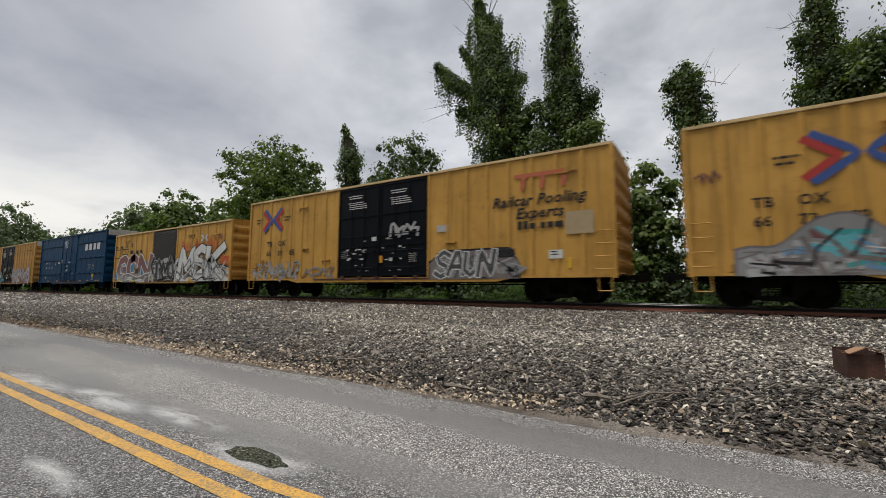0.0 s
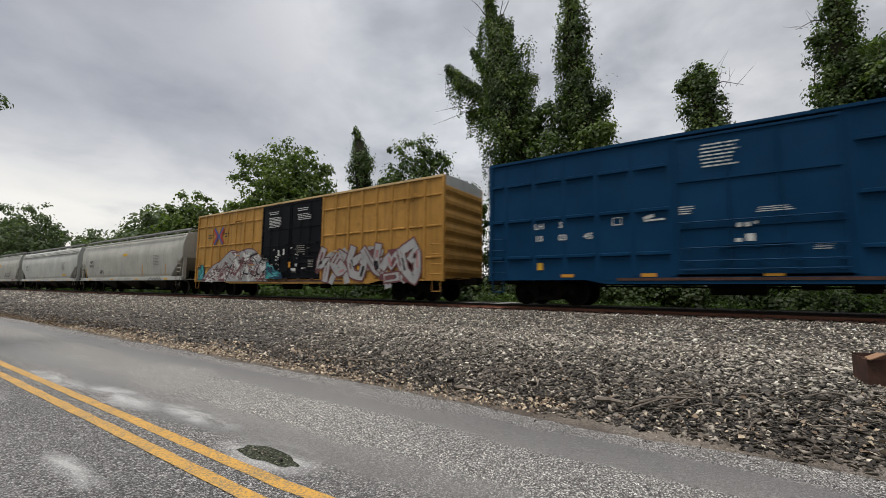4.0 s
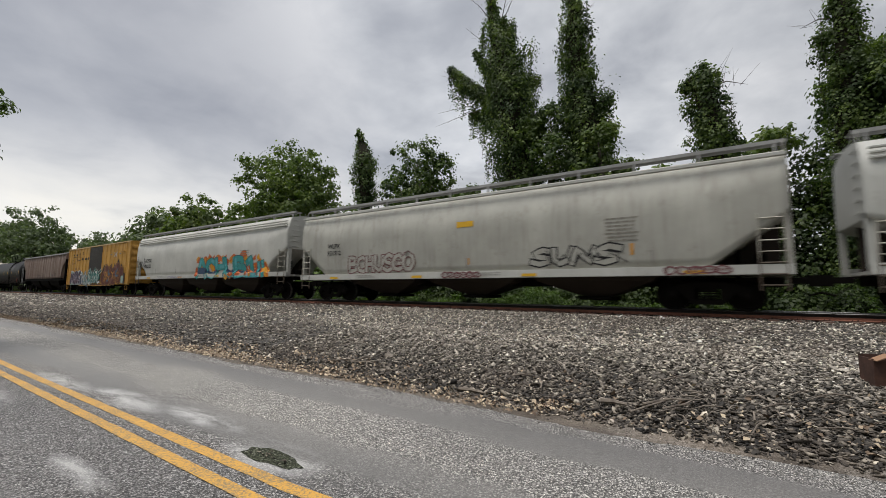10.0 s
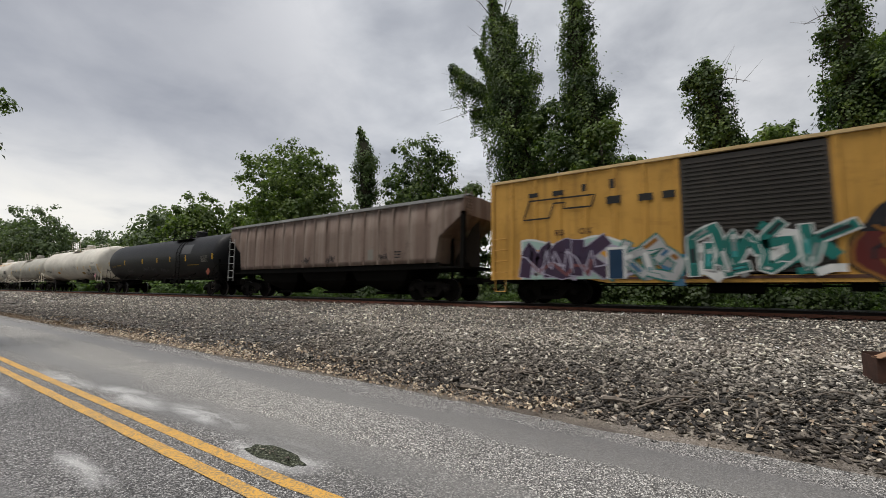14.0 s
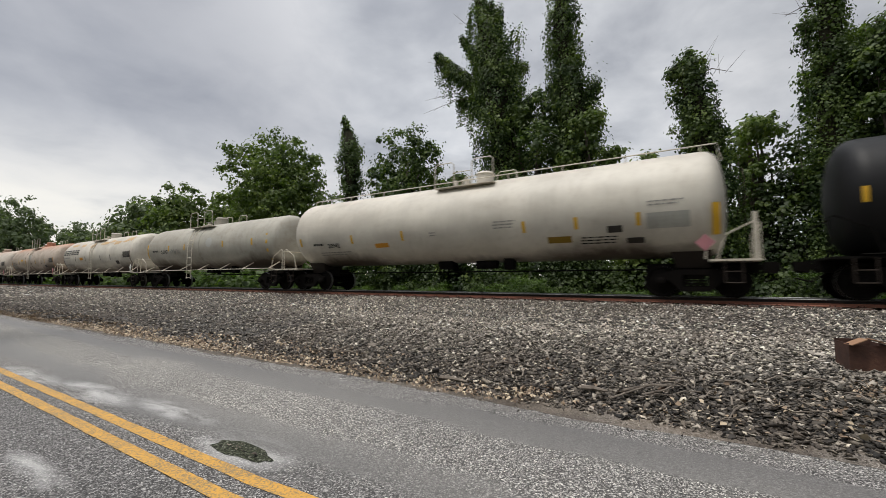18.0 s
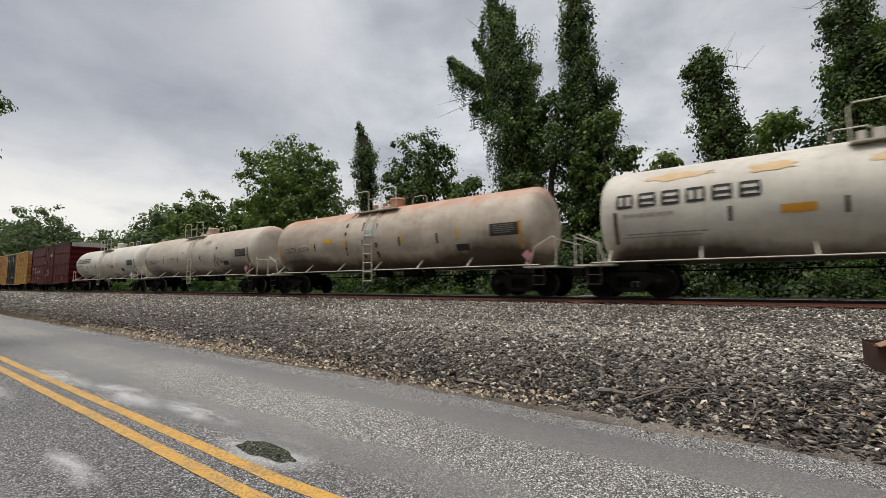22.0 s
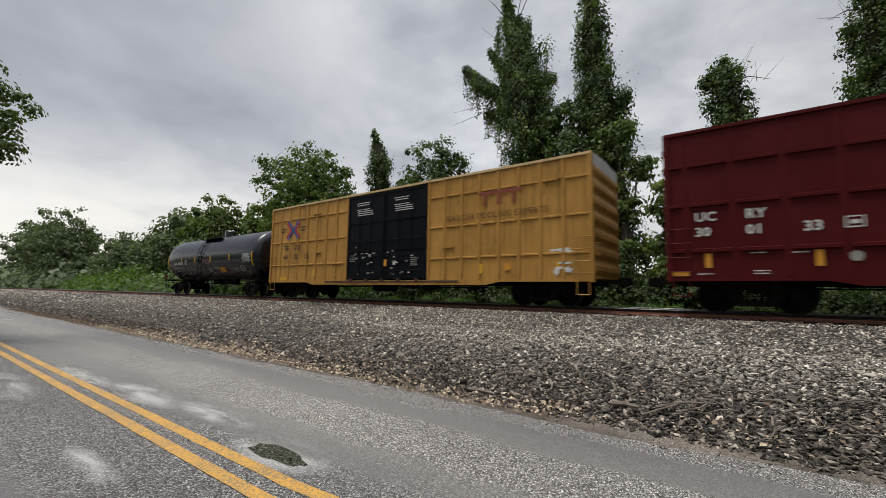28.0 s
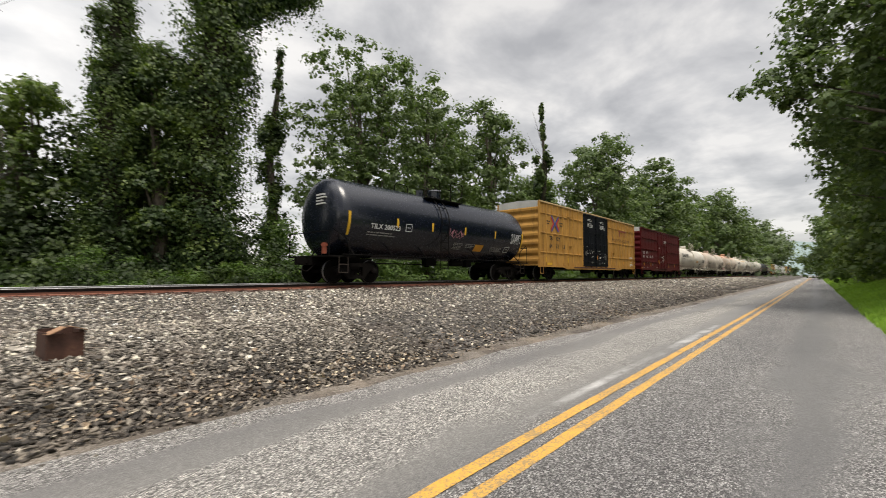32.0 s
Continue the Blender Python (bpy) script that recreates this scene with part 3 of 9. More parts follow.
def one_box(*a, bevel=0.0):
    bm = bmesh.new()
    box(bm, *a)
    if bevel:
        bmesh.ops.bevel(bm, geom=bm.edges[:], offset=bevel, segments=2, affect="EDGES")
    return bm


def tube(bm, pts, radii, n=6, close=True):
    """A tapering tube through points."""
    pts = [Vector(p) for p in pts]
    if isinstance(radii, (int, float)):
        radii = [radii] * len(pts)
    rings = []
    for i, (p, r) in enumerate(zip(pts, [float(q) for q in radii])):
        d = (pts[min(i + 1, len(pts) - 1)] - pts[max(i - 1, 0)]).normalized()
        a = d.cross(Vector((0.0, 0.0, 1.0)) if abs(d.z) < 0.9 else Vector((1.0, 0.0, 0.0))).normalized()
        b = d.cross(a)
        rings.append([bm.verts.new(p + r * (math.cos(6.28319 * k / n) * a + math.sin(6.28319 * k / n) * b)) for k in range(n)])
    for q, r in zip(rings, rings[1:]):
        for k in range(n):
            bm.faces.new((q[k], r[k], r[(k + 1) % n], q[(k + 1) % n]))
    if close:
        bm.faces.new(rings[0])
        bm.faces.new(rings[-1][::-1])


def strut(bm, p, q, w, h):
    """A rectangular beam from p to q."""
    p, q = Vector(p), Vector(q)
    d = (q - p).normalized()
    a = d.cross(Vector((0.0, 1.0, 0.0)))
    a = a.normalized() if a.length > 1e-3 else Vector((1.0, 0.0, 0.0))
    b = d.cross(a).normalized()
    v = [bm.verts.new(c + sa * a * h / 2 + sb * b * w / 2) for c in (p, q) for sa, sb in ((-1, -1), (1, -1), (1, 1), (-1, 1))]
    for f in ((0, 1, 2, 3), (7, 6, 5, 4), (0, 4, 5, 1), (1, 5, 6, 2), (2, 6, 7, 3), (3, 7, 4, 0)):
        bm.faces.new([v[i] for i in f])


def disc_profile(bm, profile, y_sign=1.0, n=24, cx=0.0, cy=0.0, cz=0.0):
    """A turned shape about the y axis; profile is a list of (radius, y)."""
    rings = []
    for r, y in profile:
        rings.append([bm.verts.new((cx + r * math.cos(6.28319 * k / n), cy + y * y_sign, cz + r * math.sin(6.28319 * k / n))) for k in range(n)])
    for a, b in zip(rings, rings[1:]):
        for k in range(n):
            bm.faces.new((a[k], a[(k + 1) % n], b[(k + 1) % n], b[k]))
    bm.faces.new(rings[0])
    bm.faces.new(rings[-1])


def loft(bm, sections, closed=True, caps=True):
    rings = [[bm.verts.new(p) for p in s] for s in sections]
    n = len(rings[0])
    for a, b in zip(rings, rings[1:]):
        for k in range(n if closed else n - 1):
            bm.faces.new((a[k], b[k], b[(k + 1) % n], a[(k + 1) % n]))
    if caps:
        bm.faces.new(rings[0])
        bm.faces.new(rings[-1][::-1])
    bmesh.ops.recalc_face_normals(bm, faces=bm.faces[:])


def quad_mesh(name, verts, quads, mat):
    """A mesh from arrays of vertices and quads."""
    me = bpy.data.meshes.new(name)
    verts, quads = np.asarray(verts, np.float32), np.asarray(quads, np.int32)
    me.vertices.add(len(verts))
    me.vertices.foreach_set("co", verts.ravel())
    me.loops.add(quads.size)
    me.loops.foreach_set("vertex_index", quads.ravel())
    me.polygons.add(len(quads))
    me.polygons.foreach_set("loop_start", np.arange(0, quads.size, quads.shape[1], dtype=np.int32))
    me.polygons.foreach_set("loop_total", np.full(len(quads), quads.shape[1], np.int32))
    me.update()
    me.materials.append(mat)
    return me


def leaves(name, centers, size, mat, rng, droop=0.3, hubs=None):
    """Many small folded leaves, each its own island."""
    c = np.asarray(centers, float)
    n = len(c)
    # each blade faces outwards and up, its tip hanging
    u = rng.normal(size=(n, 3)) * 0.42
    out = c - c.mean(0)
    out[:, 2] = 0
    u += 0.35 * out / (np.linalg.norm(out, axis=1)[:, None] + 0.3)
    u[:, 2] += 0.75
    if hubs is not None:
        out = c - hubs
        u += 1.35 * out / (np.linalg.norm(out, axis=1)[:, None] + 0.02)
    u /= np.linalg.norm(u, axis=1)[:, None]
    d = rng.normal(size=(n, 3))
    d[:, 2] -= droop
    d -= (d * u).sum(1)[:, None] * u
    d /= np.linalg.norm(d, axis=1)[:, None]
    s = np.cross(u, d)
    ln = size * rng.uniform(0.6, 1.35, n)[:, None]
    w = ln * rng.uniform(0.32, 0.5, n)[:, None]
    v = np.empty((n, 4, 3))
    v[:, 0], v[:, 2] = c - d * ln * 0.5, c + d * ln * 0.5
    v[:, 1], v[:, 3] = c + s * w + u * w * 0.35, c - s * w + u * w * 0.35
    return quad_mesh(name, v.reshape(-1, 3), np.arange(n * 4).reshape(n, 4), mat)


# ---- the ground, road and track ----
X0, X1 = -700.0, 700.0


def strip(name, profile, mat, xs, **tags):
    """A long sheet along x with a cross profile of (y, z)."""
    bm = bmesh.new()
    rows = [[bm.verts.new((x, y, z)) for y, z in profile] for x in xs]
    for a, b in zip(rows, rows[1:]):
        for k in range(len(profile) - 1):
            bm.faces.new((a[k], b[k], b[k + 1], a[k + 1]))
    bmesh.ops.recalc_face_normals(bm, faces=bm.faces[:])
    if bm.faces[0].normal.z < 0:
        bmesh.ops.reverse_faces(bm, faces=bm.faces[:])
    return tagged(part(name, bm, mat), kind="structure", **tags)


def bed_z(y):
    """Height of the gravel bank across the line."""
    return float(np.interp(y, (5.1, 5.5, 7.0, 9.0, 11.0, 12.5, 13.4, 16.8, 17.6, 20.0, 24.0), (-0.06, 0.0, 0.13, 0.37, 0.60, 0.78, 0.905, 0.905, 0.72, 0.35, 0.25)))


bm = bmesh.new()
gx = [-2500, -700, -200, -60, 0, 60, 200, 700, 2500]
gy = [-2500, -300, -60, -12, -5.0, -3.0, -0.9, 5.6, 18.6, 20.5, 24.0, 60, 300, 2500]
gz = [8, 5, 3.4, 2.3, 1.35, 0.75, -0.08, -0.10, 0.3, 0.33, 0.25, 0.6, 4, 30]
rows = [[bm.verts.new((x, y, z)) for x in gx] for y, z in zip(gy, gz)]
for a, b in zip(rows, rows[1:]):
    for k in range(len(gx) - 1):
        bm.faces.new((a[k], a[k + 1], b[k + 1], b[k]))
tagged(part("ground", bm, M["earth"]), "rough grass and earth running to the woods", "ground", kind="structure")

xs = [X0, -300, -150, -80, -50] + list(np.arange(-40, 41, 2.0)) + [50, 80, 150, 300, X1]
strip("road", [(-1.0, -0.06), (-0.75, -0.004), (0.6, 0.012), (2.2, 0.03), (4.0, 0.012), (5.3, -0.004), (5.75, -0.05)], M["asphalt"], xs, label="worn grey asphalt road with damp patches", category="road")
bank = [(5.35 + 0.5 * k, bed_z(5.35 + 0.5 * k)) for k in range(30)]
strip("ballast_bank", bank, M["gravel"], xs, label="grey crushed-stone ballast bank under the track", category="ballast")


bm = bmesh.new()
prev = None
rd = random.Random(12)
x = -120.0
while x < 160:
    wob = 0.10 * math.sin(x * 0.9) + 0.06 * math.sin(x * 2.3 + 1) + rd.uniform(-0.05, 0.05)
    row = [bm.verts.new((x, 5.2 + wob, -0.012)), bm.verts.new((x, 5.44 + 0.5 * wob, 0.012)), bm.verts.new((x, 5.8, 0.03)), bm.verts.new((x, 5.95, 0.0))]
    if prev:
        for k in range(3):
            bm.faces.new((prev[k], row[k], row[k + 1], prev[k + 1]))
    prev = row
    x += 0.16 if abs(x) < 40 else 2.0
tagged(part("shoulder", bm, M["shoulder"]), "ragged sandy grit shoulder between asphalt and stones", "road shoulder", kind="structure")


def line_y(x):
    return float(np.interp(x, (-30, -11, -6, -3, 3.2, 9, 20, 34), (1.82, 1.86, 1.88, 1.89, 2.25, 2.24, 2.20, 2.17)))


def centre_line(name, off):
    bm = bmesh.new()
    x = -160.0
    prev = None
    while x < 260:
        y = line_y(x) + off
        row = [bm.verts.new((x, y + d + random.uniform(-0.006, 0.006), 0.034)) for d in (0.0, 0.125)]
        if prev:
            bm.faces.new((prev[0], row[0], row[1], prev[1]))
        prev = row
        x += 0.4 if abs(x) < 30 else 5.0
    return tagged(part(name, bm, M["road_paint"]), "worn yellow centre line on the asphalt", "road marking", group="double centre line", kind="structure")


centre_line("road_marking", 0.0)
centre_line("road_marking", 0.265)


def puddle(x, y, rx, ry, seed):
    rng = random.Random(seed)
    bm = bmesh.new()
    vs = []
    for k in range(36):
        a = 6.28319 * k / 36
        r = 1 + 0.09 * math.sin(3 * a + seed) + 0.06 * math.sin(7 * a) + rng.uniform(-0.06, 0.06)
        vs.append(bm.verts.new((x + rx * r * math.cos(a) + 0.15 * ry * math.sin(a), y + ry * r * math.sin(a), 0.032)))
    bm.faces.new(vs)
    return tagged(part("puddle", bm, M["water"]), "shallow dark puddle in a pothole of the asphalt", "puddle", kind="structure")


puddle(-3.66, 2.50, 0.40, 0.13, 2)

# the track: two rails on wooden ties
track = thing("railway_track", label="single railway track with steel rails on wooden ties", category="railway track", kind="structure")


def rail(y):
    bm = bmesh.new()
    prof = [(-0.07, 0.0), (0.07, 0.0), (0.07, 0.014), (0.012, 0.035), (0.011, 0.085), (0.010, 0.125), (0.036, 0.14), (0.036, 0.172), (0.028, 0.18), (-0.028, 0.18), (-0.036, 0.172), (-0.036, 0.14), (-0.010, 0.125), (-0.011, 0.085), (-0.012, 0.035), (-0.07, 0.014)]
    loft(bm, [[(x, y + py, RAIL_Z - 0.18 + pz) for py, pz in prof] for x in (-500, -60, 60, 500)])
    ob = part("rail", bm, M["rail_base"], track, "rust-brown steel rail with a polished head")
    ob.data.materials.append(M["rail_head"])
    ob.data.materials.append(M["rail_shade"])
    inner = 1 if y < TRACK_Y else -1
    for f in ob.data.polygons:
        if f.center.z > RAIL_Z - 0.045 and (f.normal.z > 0.3 or f.normal.y * inner > 0.5):
            f.material_index = 1
        # upper side faces take the painted shadow of the head
        elif f.center.z > RAIL_Z - 0.11:
            f.material_index = 2
    return ob


rail(TRACK_Y - 0.7525)
rail(TRACK_Y + 0.7525)
tie_me = bpy.data.meshes.new("tie")
bm = one_box(-0.115, 0.115, -1.3, 1.3, -0.17, 0.0, bevel=0.012)
bm.to_mesh(tie_me)
bm.free()
tie_me.materials.append(M["tie"])
rng = random.Random(7)
for i in range(-140, 140):
    x = i * 0.52
    ob = part("tie", tie_me, None, track, m=pose(x + rng.uniform(-0.03, 0.03), TRACK_Y + rng.uniform(-0.08, 0.08), RAIL_Z - 0.182, 0, 0, rng.uniform(-1.5, 1.5)))
bm = bmesh.new()
for i in list(range(-420, -140)) + list(range(140, 420)):
    x = i * 0.52
    box(bm, x - 0.115, x + 0.115, TRACK_Y - 1.3, TRACK_Y + 1.3, RAIL_Z - 0.35, RAIL_Z - 0.185)
tagged(part("distant_ties", bm, M["tie"], track), kind="stuff")
# tie plates and spikes under the near rail
bm = bmesh.new()
for i in range(-110, 90):
    x = i * 0.52
    box(bm, x - 0.09, x + 0.09, TRACK_Y - 0.93, TRACK_Y - 0.58, RAIL_Z - 0.184, RAIL_Z - 0.165)
    for dx in (-0.05, 0.05):
        box(bm, x + dx - 0.01, x + dx + 0.01, TRACK_Y - 0.87, TRACK_Y - 0.83, RAIL_Z - 0.17, RAIL_Z - 0.14)
tagged(part("tie_plates", bm, M["rust"], track), kind="stuff")


SLAB = (np.array([(sx, sy, sz) for sz in (-1, 1) for sy in (-1, 1) for sx in (-1, 1)], float), np.array([(0, 2, 3, 1), (4, 5, 7, 6), (0, 1, 5, 4), (1, 3, 7, 5), (3, 2, 6, 7), (2, 0, 4, 6)]))
SHARD = (np.array([(1, 0, 0), (-0.6, 0.9, 0), (-0.6, -0.9, 0), (0.1, 0.1, 0.9), (0.0, 0.0, -0.8)]), np.array([(0, 1, 3), (1, 2, 3), (2, 0, 3), (1, 0, 4), (2, 1, 4), (0, 2, 4)]))


def stones(name, n, xr, yr, size, seed, mat, label, category, lift=0.0, form=SLAB, flat=1.0):
    """Loose angular stones lying on the bank."""
    rng = np.random.default_rng(seed)
    x, y = rng.uniform(*xr, n), rng.uniform(*yr, n)
    z = np.interp(y, *zip(*bank))
    base, f = form
    k = len(base)
    v = base[None] * (1 + rng.uniform(-0.6, 0.3, (n, k, 3)))
    s = size * np.exp(rng.normal(0, 0.30, n))[:, None] * rng.uniform((0.65, 0.5, 0.16 * flat), (1.25, 1.0, 0.40 * flat), (n, 3)) * 0.5
    v = v * s[:, None]
    a, tilt, tilt2 = rng.uniform(0, 6.283, n), rng.normal(0, 0.42, n), rng.normal(0, 0.42, n)
    for ang, i, j in ((tilt, 1, 2), (tilt2, 0, 2), (a, 0, 1)):
        p, q = v[..., i].copy(), v[..., j].copy()
        cs, sn = np.cos(ang)[:, None], np.sin(ang)[:, None]
        v[..., i], v[..., j] = cs * p - sn * q, sn * p + cs * q
    v += np.stack([x, y, z + rng.uniform(0.0, 0.035, n) + lift], 1)[:, None]
    q = (np.arange(n) * k)[:, None, None] + f[None]
    return tagged(part(name, quad_mesh(name, v.reshape(-1, 3), q.reshape(-1, f.shape[1]), mat), None), label, category, kind="stuff")


GREY = "angular dark grey ballast stones heaped on the bank"
stones("ballast_stones", 60000, (-10, 7), (5.42, 10.4), 0.057, 1, M["stone"], GREY, "ballast", flat=0.7)
stones("ballast_stones", 30000, (-13, 11), (9.6, 13.9), 0.088, 2, M["stone"], GREY, "ballast", form=SHARD, flat=1.2)
stones("ballast_stones", 24000, (-44, -10), (5.65, 13.9), 0.115, 3, M["stone"], GREY, "ballast", form=SHARD, flat=1.3)
stones("ballast_stones", 24000, (7, 44), (5.65, 13.9), 0.115, 4, M["stone"], GREY, "ballast", form=SHARD, flat=1.3)
stones("ballast_stones", 7000, (44, 120), (5.8, 13.9), 0.24, 9, M["stone"], GREY, "ballast", form=SHARD, flat=1.2)
stones("ballast_stones", 7000, (-120, -44), (5.8, 13.9), 0.24, 10, M["stone"], GREY, "ballast", form=SHARD, flat=1.2)
stones("ballast_stones", 6000, (-25, 25), (13.9, 17.0), 0.10, 5, M["stone"], "angular grey ballast stones between the ties", "ballast", form=SHARD, flat=1.4)
stones("grit", 14000, (-24, 24), (5.05, 5.9), 0.028, 6, M["stone"], "small loose grit along the road edge", "grit", form=SHARD)

stones("pebbles", 40, (-3.98, -3.34), (2.42, 2.58), 0.03, 8, M["stone"], "small wet stones lying in the pothole", "stones", lift=0.05, form=SHARD)


# ---- trees and undergrowth ----
def near_noise(p, s):
    return noise.noise(Vector(p) * s)


def crown_points(rng, lobes, n, tuft=0.5, per=34):
    """Leaf places: tufts spread over overlapping lobes, each tuft a flat spray of leaves."""
    k = max(30, n // per)
    w = np.array([r[0] * r[2] for _, r in lobes])
    pick = rng.choice(len(lobes), k, p=w / w.sum())
    d = rng.normal(size=(k, 3))
    d[:, 2] += 0.25
    d /= np.linalg.norm(d, axis=1)[:, None]
    c, r = np.array([l[0] for l in lobes])[pick], np.array([l[1] for l in lobes])[pick]
    t = c + d * r * (rng.uniform(0.12, 1.0, k) ** 0.5 * rng.choice((1.0, 1.0, 1.18), k))[:, None]
    size = tuft * rng.uniform(0.55, 1.35, k)
    i = rng.integers(0, k, n)
    e = rng.normal(size=(n, 3)) * np.array((0.62, 0.62, 0.40))
    return t[i] + e * size[i][:, None], t[i]


def leafy_tree(x, y, h, w, seed, mat="leaf_tree", n=9000, leaf=0.34, z0=0.3, trunk=0.28, low=0.25, extra=(), label="broad-leaved tree in full green leaf beside the track"):
    n, leaf = int(n * 0.78), leaf * 1.1
    rng = np.random.default_rng(seed)
    rd = random.Random(seed)
    tr = thing("tree", pose(x, y, z0), label=label, category="tree", group="trees along the track")
    bm = bmesh.new()
    lean = (rd.uniform(-0.6, 0.6), rd.uniform(-0.4, 0.4))
    tube(bm, [(0, 0, -0.3), (lean[0] * 0.3, lean[1] * 0.3, h * 0.3), (lean[0], lean[1], h * 0.62), (lean[0] * 1.2, lean[1], h * 0.85)], [trunk * 1.25, trunk, trunk * 0.6, trunk * 0.2], 8)
    lobes = []
    k = max(9, int(7 + w * 1.2))
    for i in range(k):
        u = (i + 0.5) / k
        zz = h * (low + (0.92 - low) * u)
        spread = w * 0.5 * (1.0 - 0.6 * max(0, (u - 0.45) / 0.55) ** 2) * rd.uniform(0.35, 0.8)
        a = i * 2.4 + rd.uniform(-0.5, 0.5)
        c = (lean[0] + spread * math.cos(a), lean[1] + 0.8 * spread * math.sin(a), zz)
        r = w * rd.uniform(0.17, 0.27)
        lobes.append((c, (r, r * 0.9, r * rd.uniform(0.7, 1.0))))
        tube(bm, [(lean[0] * 0.5, lean[1] * 0.5, zz * 0.55), (c[0] * 0.6, c[1] * 0.6, zz * 0.8), c], [trunk * 0.4, trunk * 0.22, 0.03], 5)
    for dx, dy, zz, r in extra:
        lobes.append(((dx, dy, zz), (r, r, r * 0.75)))
        tube(bm, [(0, 0, zz * 0.6), (dx * 0.5, dy * 0.5, zz * 0.85), (dx, dy, zz)], [trunk * 0.45, trunk * 0.25, 0.03], 5)
    part("trunk", bm, M["bark"], tr, smooth=True)
    p, hubs = crown_points(rng, lobes, n, leaf * 1.7)
    part("crown", leaves("crown", p, leaf, M[mat], rng, 0.3, hubs), None, tr)
    return tr


def ivy_tree(x, y, h, profile, seed, n=9000, leaf=0.24, arms=(), z0=0.3, mat="leaf_ivy", bare=(), vines=0, label="tall dead trunk smothered in hanging ivy"):
    """A trunk wrapped in creeper. profile: (height share, radius, x offset); arms: (height share, dx, dz, radius)."""
    n, leaf = int(n * 0.85), leaf * 1.06
    rng = np.random.default_rng(seed)
    rd = random.Random(seed)
    tr = thing("ivy_covered_tree", pose(x, y, z0), label=label, category="tree", group="trees along the track")
    hs, rs, xo = zip(*profile)
    bm = bmesh.new()
    tube(bm, [(np.interp(u, hs, xo), 0, u * h * 0.97 - 0.3 * (u == 0)) for u in np.linspace(0, 1, 9)], [0.30 * (1 - 0.8 * u) + 0.03 for u in np.linspace(0, 1, 9)], 8)
    pts, hubs = [], []
    k = max(40, n // 85)
    u = rng.uniform(0.0, 1.0, k)
    a = rng.uniform(0, 6.2832, k)
    rad = np.interp(u, hs, rs)
    lump = np.array([1 + 0.5 * near_noise((math.cos(b) * 1.3 + seed, math.sin(b) * 1.3, q * h * 0.35), 1.0) for b, q in zip(a, u)])
    size = np.clip(rad * 0.34, 0.18, 0.6) * rng.uniform(0.6, 1.4, k)
    rr = np.maximum(rad - 0.55 * size, 0.1) * lump * rng.uniform(0.15, 1.0, k) ** 0.5 * rng.choice((0.9, 0.95, 1.15), k)
    t = np.stack([np.interp(u, hs, xo) + rr * np.cos(a), rr * np.sin(a) * 0.9, u * h], 1)
    i = rng.choice(k, n, p=size ** 1.6 / (size ** 1.6).sum())
    e = rng.normal(size=(n, 3)) * np.array((0.5, 0.5, 0.7))
    e[:, 2] -= rng.exponential(0.35, n)
    pts.append(t[i] + e * size[i][:, None])
    hubs.append(t[i] * np.array((0.85, 0.85, 1.0)))
    for hu, dx, dz, r, *hang in arms:
        c0 = Vector((np.interp(hu, hs, xo), 0, hu * h))
        c1 = c0 + Vector((dx, rd.uniform(-0.6, 0.6), dz))
        tube(bm, [c0, c0.lerp(c1, 0.5) + Vector((0, 0, 0.2)), c1], [0.12, 0.08, 0.02], 5)
        if r > 0:
            k = int(950 * max(1.0, (c1 - c0).length) * max(0.5, r))
            uu = rng.uniform(0, 1, k)
            d = rng.normal(size=(k, 3))
            d /= np.linalg.norm(d, axis=1)[:, None]
            q = np.array(c0)[None] + uu[:, None] * np.array(c1 - c0)[None] + d * (r * (1.0 - 0.45 * uu) * rng.uniform(0.3, 1, k) ** 0.4)[:, None]
            q[:, 2] -= rng.exponential(0.35, k) * r
            if hang:
                # creeper strands hanging from the limb
                for _ in range(9):
                    u0, ln = rd.uniform(0.25, 1.0), hang[0] * rd.uniform(0.7, 2.0)
                    foot = c0.lerp(c1, u0)
                    m2 = int(ln * 60)
                    st = np.stack([foot.x + rng.normal(0, 0.13, m2), foot.y + rng.normal(0, 0.13, m2), foot.z - ln * rng.uniform(0, 1, m2) ** 1.3], 1)
                    pts.append(st)
                    hubs.append(st - np.array((0, 0, 0.1)))
            pts.append(q)
            hubs.append(np.array(c0)[None] + uu[:, None] * np.array(c1 - c0)[None])
    for hu, dx, dz in bare:
        c0 = Vector((np.interp(hu, hs, xo), 0, hu * h))
        c1 = c0 + Vector((dx, rd.uniform(-0.5, 0.5), dz))
        tube(bm, [c0, c0.lerp(c1, 0.55) + Vector((0, 0, 0.25)), c1], [0.045, 0.022, 0.006], 5)
        for k in range(4):
            b0 = c0.lerp(c1, 0.45 + 0.13 * k)
            tube(bm, [b0, b0 + Vector((rd.uniform(-0.7, 0.7), rd.uniform(-0.3, 0.3), rd.uniform(-0.2, 0.9)))], [0.010, 0.003], 4)
    for k in range(vines):
        hu = rd.uniform(0.35, 0.9)
        r0 = np.interp(hu, hs, rs)
        px, ln = np.interp(hu, hs, xo) + rd.choice((-1, 1)) * r0 * rd.uniform(0.9, 1.25), rd.uniform(1.0, 3.2)
        z = hu * h
        tube(bm, [(px, 0, z), (px + rd.uniform(-0.1, 0.1), 0, z - ln * 0.5), (px + rd.uniform(-0.2, 0.2), 0, z - ln)], 0.012, 4)
        m2 = int(ln * 26)
        q = np.stack([px + rng.normal(0, 0.09, m2), rng.normal(0, 0.09, m2), z - rng.uniform(0, ln, m2)], 1)
        pts.append(q)
